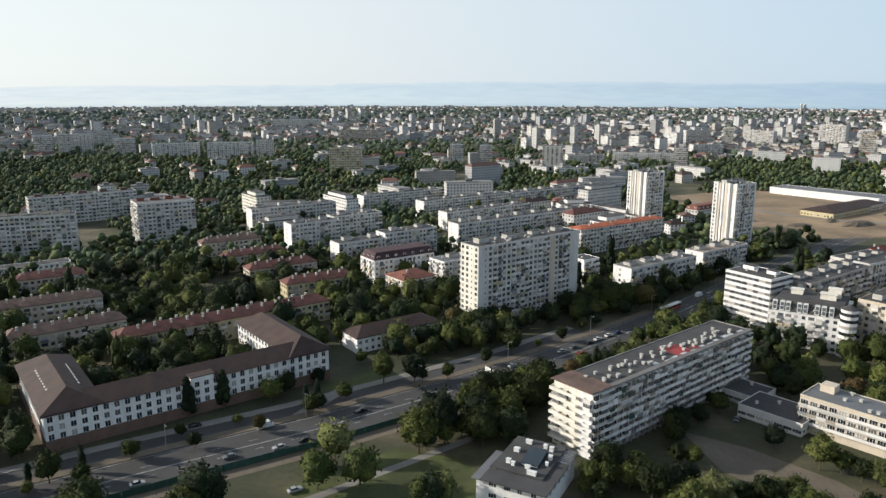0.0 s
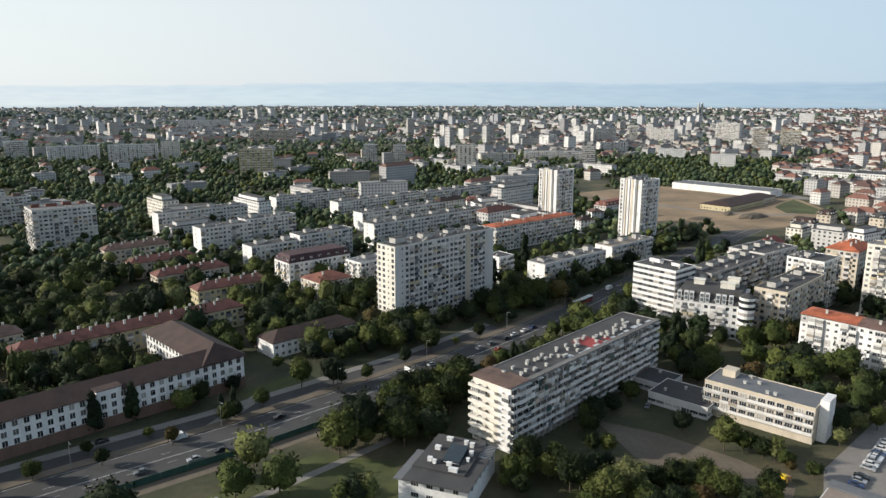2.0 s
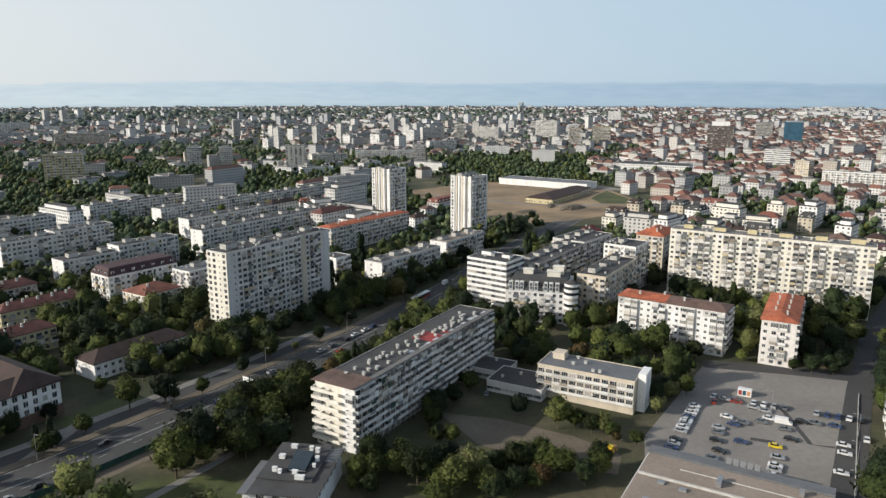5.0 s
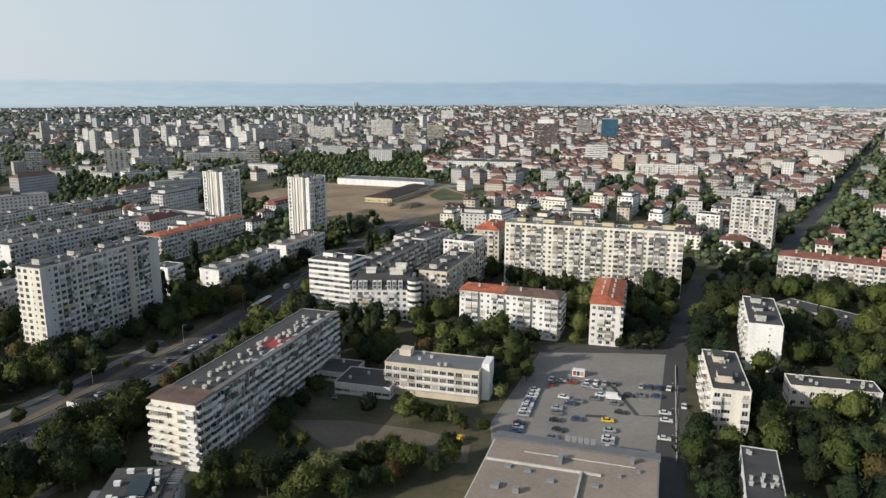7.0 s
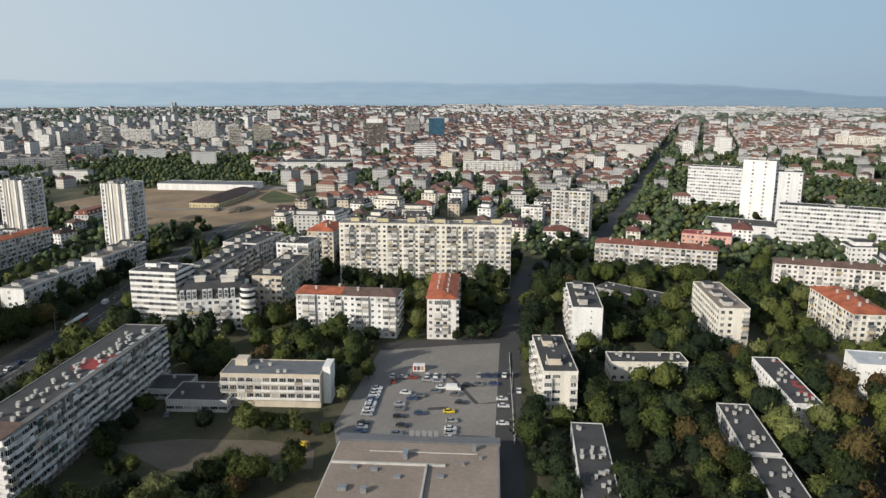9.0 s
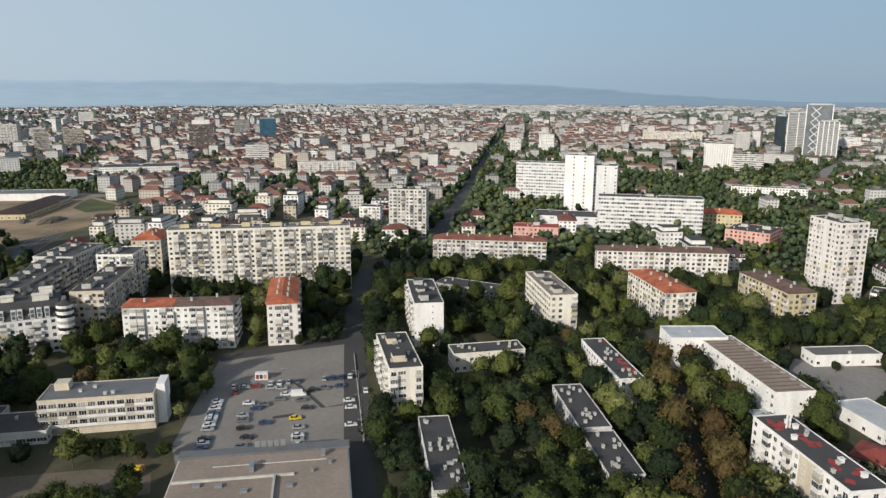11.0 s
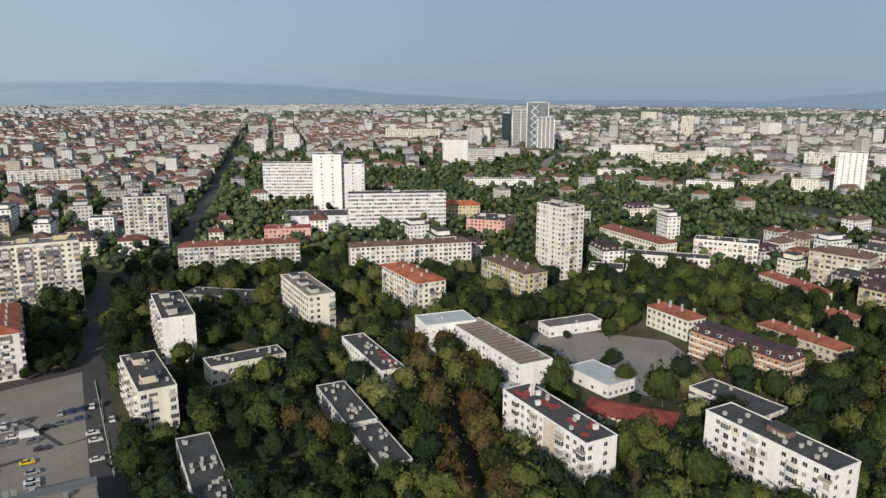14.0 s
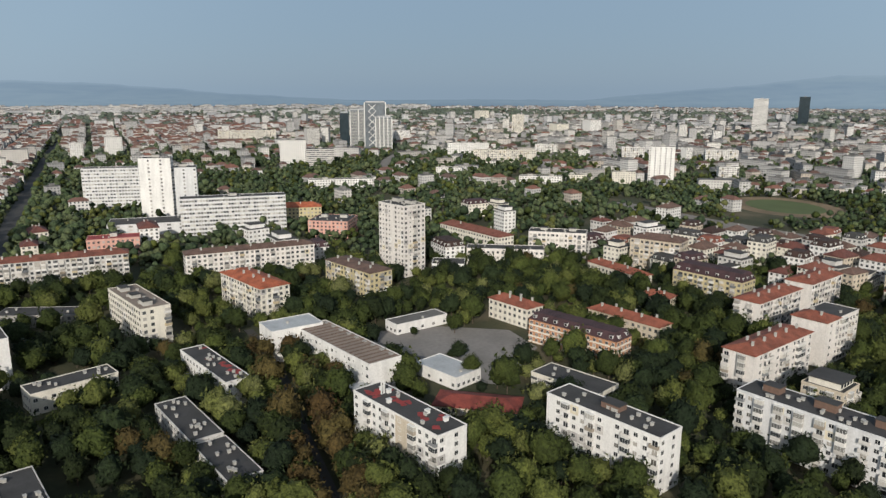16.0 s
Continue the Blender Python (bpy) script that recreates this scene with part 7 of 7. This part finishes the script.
SQUARE_CLUMPS = ((6, 216, 9), (24, 240, 10), (14, 228, 10), (36, 251, 8), (-3, 212, 7), (-14, 199, 4), (-37, 199, 3), (17, 218, 8), (-32, 202, 3), (-22, 189, 4), (-38, 188, 3), (-62, 172, 9), (-4, 182, 5), (50, 192, 7), (60, 186, 8), (44, 184, 5), (72, 200, 4), (82, 170, 8), (95, 172, 8), (106, 168, 6), (120, 194, 4), (125, 189, 4), (128, 182, 4), (132, 177, 3), (113, 201, 3), (106, 210, 3), (88, 234, 7), (78, 226, 6), (98, 242, 6), (72, 216, 5), (-90, 160, 12), (64, 170, 6))
STREET_CLUMPS = ((56, 184, 5), (66, 176, 5), (88, 180, 6), (100, 178, 6), (110, 172, 5), (78, 178, 5), (70, 188, 4), (160, 205, 3), (156, 415, 6), (175, 435, 6), (195, 455, 6), (215, 476, 6), (240, 500, 7), (205, 420, 4), (225, 440, 4), (250, 465, 4), (1, 307, 6), (12, 314, 5), (24, 319, 5), (37, 328, 5), (51, 337, 5), (63, 347, 5), (76, 355, 5), (89, 361, 6), (101, 361, 6), (115, 363, 6), (129, 368, 6), (147, 380, 6), (7, 291, 4), (29, 307, 4))
CLUMPS = SQUARE_CLUMPS + STREET_CLUMPS


def south_side(x, y):
    """True on the open land between the boulevard, the hostel and the market where no clump stands."""
    if -0.55 * x + 0.83 * y > 202 or x > 146 or math.hypot(x, y) > 268:
        return False
    return True


# houses with open ground round them
OPEN = [f for f in FOOT if any(math.dist(f[:2], c) < 1.0 for c in ((412.5, 211.5), (436, 107), (326, 133), (363, 88), (400, 38), (341.6, -44.7)))]


def lawn(x, y):
    return any(abs((x - f[0]) * f[2] + (y - f[1]) * f[3]) < f[4] + 8 and abs((y - f[1]) * f[2] - (x - f[0]) * f[3]) < f[5] + 8 for f in OPEN)


near_trees, mid_trees, far_trees = [], [], []
for x, y, a, d in scatter(7.8, 168, 470):
    share = quarter(a, d)[2]
    if x < 146 and d < 268 and -0.55 * x + 0.83 * y < 202:
        share = 1.0
    if -60 < x < 20 and y < 300 and x * -0.55 + y * 0.83 > 195:      # open strip beside the service road
        share = 0.16
    if noise.noise((x * 0.035, y * 0.035, 3)) < (-0.32 if a < 46 else -0.55) or rt.random() > share or blocked(x, y, 1.2) or south_side(x, y) or lawn(x, y):
        continue
    near_trees.append((x, y, d))
for x, y, a, d in scatter(10.5, 470, 1300):
    if noise.noise((x * 0.012, y * 0.012, 5)) < 0.25 - quarter(a, d)[2] * 0.7 or rt.random() > 0.9 or on_house(x, y) or blocked(x, y, 1):
        continue
    mid_trees.append((x, y, d))
for a0, c0 in zip(AVENUE[:5], AVENUE[1:]):
    ln = math.dist(a0, c0)
    nx, ny = -(c0[1] - a0[1]) / ln, (c0[0] - a0[0]) / ln
    for i in range(int(ln / 9)):
        for off in (-13, -20, 11.5):
            if off > 0 and i % 2:
                continue
            t = i * 9 / ln
            mid_trees.append((a0[0] + (c0[0] - a0[0]) * t + nx * off, a0[1] + (c0[1] - a0[1]) * t + ny * off, 600.0))
for x, y, a, d in scatter(21, 1300, 4700):
    if noise.noise((x * 0.006, y * 0.006, 9)) < 0.3 - quarter(a, d)[2] * 0.95 or rt.random() > 0.9:
        continue
    far_trees.append((x, y, d))
SQUARE_ROW = ((-104, 189), (-114, 190), (-117, 184), (-79, 211), (-61, 222), (-46, 236), (-44, 240), (-58, 252), (-36, 248), (-23, 264), (-11, 264), (-8, 266), (2, 268), (18, 284), (-34, 284), (-14, 296), (30, 296), (42, 304), (-86, 219), (-70, 228), (-96, 204), (-128, 176), (-135, 186), (-140, 168), (-122, 168), (-150, 175), (-8, 288), (4, 296), (14, 304), (54, 312), (-48, 262), (254, 29), (263, 35), (272, 43), (281, 50), (287, 56), (168, 212), (172, 206), (165, 206), (262, 290), (306, 262), (300, 250), (290, 240), (284, 229), (222, 232), (216, 238), (234, 207), (241, 203))
STREET_ROW = ((248, 206), (228, 211), (254, 212), (208, 243), (202, 240))
ROW = SQUARE_ROW + STREET_ROW
DORM_ROW = ((178, 120), (173, 116), (168, 112), (163, 108), (158, 104), (153, 100), (148, 96), (148, 85), (197, 71), (191, 67), (186, 63), (181, 59), (180, 48), (225, 92), (220, 88), (214, 84), (209, 80), (203, 76), (203, 65), (271, 97), (264, 92), (257, 87), (251, 81))
YARD_TREES = ((318, 5), (287, -11), (287, -14), (268, -18), (277, -31), (323, -14))
for cx, cy, r in CLUMPS:
    for i in range(max(1, round(r * r / 8.5))):
        q, a = r * math.sqrt(ct.random()), ct.uniform(0, 2 * math.pi)
        if not blocked(cx + q * math.cos(a), cy + q * math.sin(a)):
            near_trees.append((cx + q * math.cos(a), cy + q * math.sin(a), (110.0 if cx > 40 and cy < 300 else 113.0) + ct.random()))
for x, y in ROW + DORM_ROW + YARD_TREES:
    near_trees.append((x, y, 100.0 + (x * 7 + y) % 9))
for i in range(21):
    for s in (-6.2, 6.2):
        t = -6 + 7.2 * i + ct.uniform(-1.2, 1.2)
        px, py = 150 + 0.9425 * t - 0.334 * s, 14 + 0.334 * t + 0.9425 * s
        if not bool(((abs((px - FA[:, 0]) * FA[:, 2] + (py - FA[:, 1]) * FA[:, 3]) < FA[:, 4]) & (abs((py - FA[:, 1]) * FA[:, 2] - (px - FA[:, 0]) * FA[:, 3]) < FA[:, 5])).any()):
            near_trees.append((px, py, 120.0))
near_trees.sort(key=lambda p: p[2])

trunk_b = Builder(); trunk_b.tube(0, 0, -0.2, 4.5, 0.26, 0.16, 7)
for ang in (0.4, 2.5, 4.6):
    n0 = len(trunk_b.v)
    trunk_b.v.extend([(0.12, 0, 3.4), (-0.08, 0.1, 3.4), (-0.05, -0.12, 3.4), (1.6 * math.cos(ang), 1.6 * math.sin(ang), 6.0)])
    trunk_b.f.extend([(n0, n0 + 1, n0 + 3), (n0 + 1, n0 + 2, n0 + 3), (n0 + 2, n0, n0 + 3)]); trunk_b.m.extend([0, 0, 0])
TRUNK = trunk_b.mesh("trunk", [BARK])


def crown_mesh(arr, mat, wide, tall, lift):
    return np_mesh("crown", arr[0] * np.array([wide, wide, tall]) + np.array([0, 0, lift]), [(arr[1], 0)], [mat], smooth=True)


kinds = []
for i, arr in enumerate(RICH):
    kinds.append(("broad green tree with a full uneven crown", crown_mesh(arr, LEAVES, 4.4, 4.7, 6.2)))
kinds.append(("dark green tree with a dense crown", crown_mesh(RICH[1], LEAVES_DARK, 4.7, 5.0, 6.4)))
kinds.append(("browning chestnut tree beside the lane", crown_mesh(RICH[2], LEAVES_BROWN, 4.0, 4.6, 6.0)))
kinds.append(("slender dark green poplar tree", crown_mesh(POPLAR[0], LEAVES_DARK, 4.5, 8.0, 9.0)))


def make_tree(label, me):
    th = thing("tree", label, "tree", 0, 0, 0, "trees between the houses")
    part("trunk", TRUNK, None, th)
    part("crown", me, None, th)
    return th


models = [make_tree(lab, me) for lab, me in kinds]
POPLARS = ((-107, 196), (-115, 193), (-49, 242), (-45, 243), (-118, 187), (264, 304), (297, 258), (309, 252), (326, 304), (186, 229))


SPRUCES = ((-88.5, 234.0), (-78.5, 241.4), (-134.3, 208.8))
silver = make_tree("silver-blue spruce beside the white house", crown_mesh(SPRUCE[0], LEAVES_SILVER, 2.6, 5.0, 5.6))
silver.matrix_basis = pose(195.0, 22.6, 0)
dark_spruce = make_tree("tall dark spruce before the office", crown_mesh(SPRUCE[0], LEAVES_DARK, 4.6, 8.0, 8.2))
for i, (x, y) in enumerate(SPRUCES):
    if i:
        copy_thing(dark_spruce, pose(x, y, 0, 0, 0, 70 * i))
    else:
        dark_spruce.matrix_basis = pose(x, y, 0)


def lane_gap(x, y):
    """Distance from the shaded lane."""
    t = Vector((x - 150, y - 14))
    ax = Vector((141, 50)).normalized()
    return abs(t.x * -ax.y + t.y * ax.x), t.dot(ax)


used = set()
COUNT = 245
for x, y, d in near_trees[:COUNT]:
    off, along = lane_gap(x, y)
    if off < 11 and -10 < along < 150 and rt.random() < 0.55:
        k = 6
    else:
        # darker leaves in this stretch stand in for the shade over it
        painted_shade = 46 < bearing(x, y) < 70 and d < 330 and rt.random() < 0.45
        k = 5 if painted_shade else rt.choices(range(len(kinds)), (3, 3, 3, 3, 3, 4, 0.6, 0))[0]
    s = rt.choice((0.62, 0.8, 0.9, 1.0, 1.1, 1.3)) * rt.uniform(0.9, 1.1) * (0.72 if d < 112 else 1.0)
    m = pose(x, y, 0, 0, 0, rt.uniform(0, 360)) @ Matrix.Diagonal((s, s, s * rt.uniform(0.85, 1.15), 1))
    if k not in used:
        used.add(k)
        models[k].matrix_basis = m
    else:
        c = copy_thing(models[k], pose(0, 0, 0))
        c.matrix_basis = m
for x, y in POPLARS:
    s = rt.uniform(0.55, 0.75)
    m = pose(x, y, 0, 0, 0, rt.uniform(0, 360)) @ Matrix.Diagonal((s * 0.9, s * 0.9, s, 1))
    if 7 in used:
        copy_thing(models[7], pose(0, 0, 0)).matrix_basis = m
    else:
        used.add(7)
        models[7].matrix_basis = m
for k, mo in enumerate(models):
    if k not in used:
        mo.matrix_basis = pose(240 + 3 * k, 110, 0)


def grove(points, variants, size, name, mats, label, tall=1.0, trunk=True):
    """Many trees as one mesh; mats picked tree by tree."""
    V, F, M, T, n = [], [], [], [], 0
    for x, y, d in points:
        arr = variants[rt.randrange(len(variants))]
        s = size * rt.choice((0.62, 0.8, 0.9, 1.0, 1.1, 1.3)) * rt.uniform(0.9, 1.1)
        t = s * tall * rt.uniform(0.85, 1.2)
        a = rt.uniform(0, 6.28)
        c, si = math.cos(a), math.sin(a)
        v = arr[0] * np.array([s, s * rt.uniform(0.82, 1.0), t])
        v = np.stack([v[:, 0] * c - v[:, 1] * si + x, v[:, 0] * si + v[:, 1] * c + y, v[:, 2] + t * (1.1 if trunk else 0.8)], 1)
        V.append(v); F.append(arr[1] + n); n += len(v)
        off, along = lane_gap(x, y)
        q = rt.random()
        # dark leaves picked oftener in the same stretch, as painted shade
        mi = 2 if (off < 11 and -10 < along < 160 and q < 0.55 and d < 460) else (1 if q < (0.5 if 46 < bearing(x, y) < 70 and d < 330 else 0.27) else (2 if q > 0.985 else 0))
        M.append(np.full(len(arr[1]), mi))
        T.append(np.full(len(arr[1]) * 3, rt.random()))
        if trunk:
            b = np.array([(x - 0.25, y - 0.2, -0.2), (x + 0.25, y - 0.2, -0.2), (x, y + 0.25, -0.2), (x, y, t * 1.3)])
            V.append(b); F.append(np.array([[n, n + 1, n + 3], [n + 1, n + 2, n + 3], [n + 2, n, n + 3]])); n += 4
            M.append(np.full(3, 3))
            T.append(np.zeros(9))
    me = np_mesh(name, np.concatenate(V), [(np.concatenate(F), np.concatenate(M))], mats, np.stack([np.concatenate(T)] * 2, 1), True)
    solid(name, me, None, label, "trees", "stuff")


rest = near_trees[COUNT:]
pop = [p for i, p in enumerate(rest) if i % 45 == 0 and bearing(p[0], p[1]) < 44]
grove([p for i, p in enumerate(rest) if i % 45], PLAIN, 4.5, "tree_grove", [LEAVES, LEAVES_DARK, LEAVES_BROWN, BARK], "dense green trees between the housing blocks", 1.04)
grove(pop, POPLAR, 5.0, "poplar_grove", [LEAVES_DARK, LEAVES, LEAVES_DARK, BARK], "slender poplars between the housing blocks", 1.7)
# from here outwards the leaf colours carry painted haze
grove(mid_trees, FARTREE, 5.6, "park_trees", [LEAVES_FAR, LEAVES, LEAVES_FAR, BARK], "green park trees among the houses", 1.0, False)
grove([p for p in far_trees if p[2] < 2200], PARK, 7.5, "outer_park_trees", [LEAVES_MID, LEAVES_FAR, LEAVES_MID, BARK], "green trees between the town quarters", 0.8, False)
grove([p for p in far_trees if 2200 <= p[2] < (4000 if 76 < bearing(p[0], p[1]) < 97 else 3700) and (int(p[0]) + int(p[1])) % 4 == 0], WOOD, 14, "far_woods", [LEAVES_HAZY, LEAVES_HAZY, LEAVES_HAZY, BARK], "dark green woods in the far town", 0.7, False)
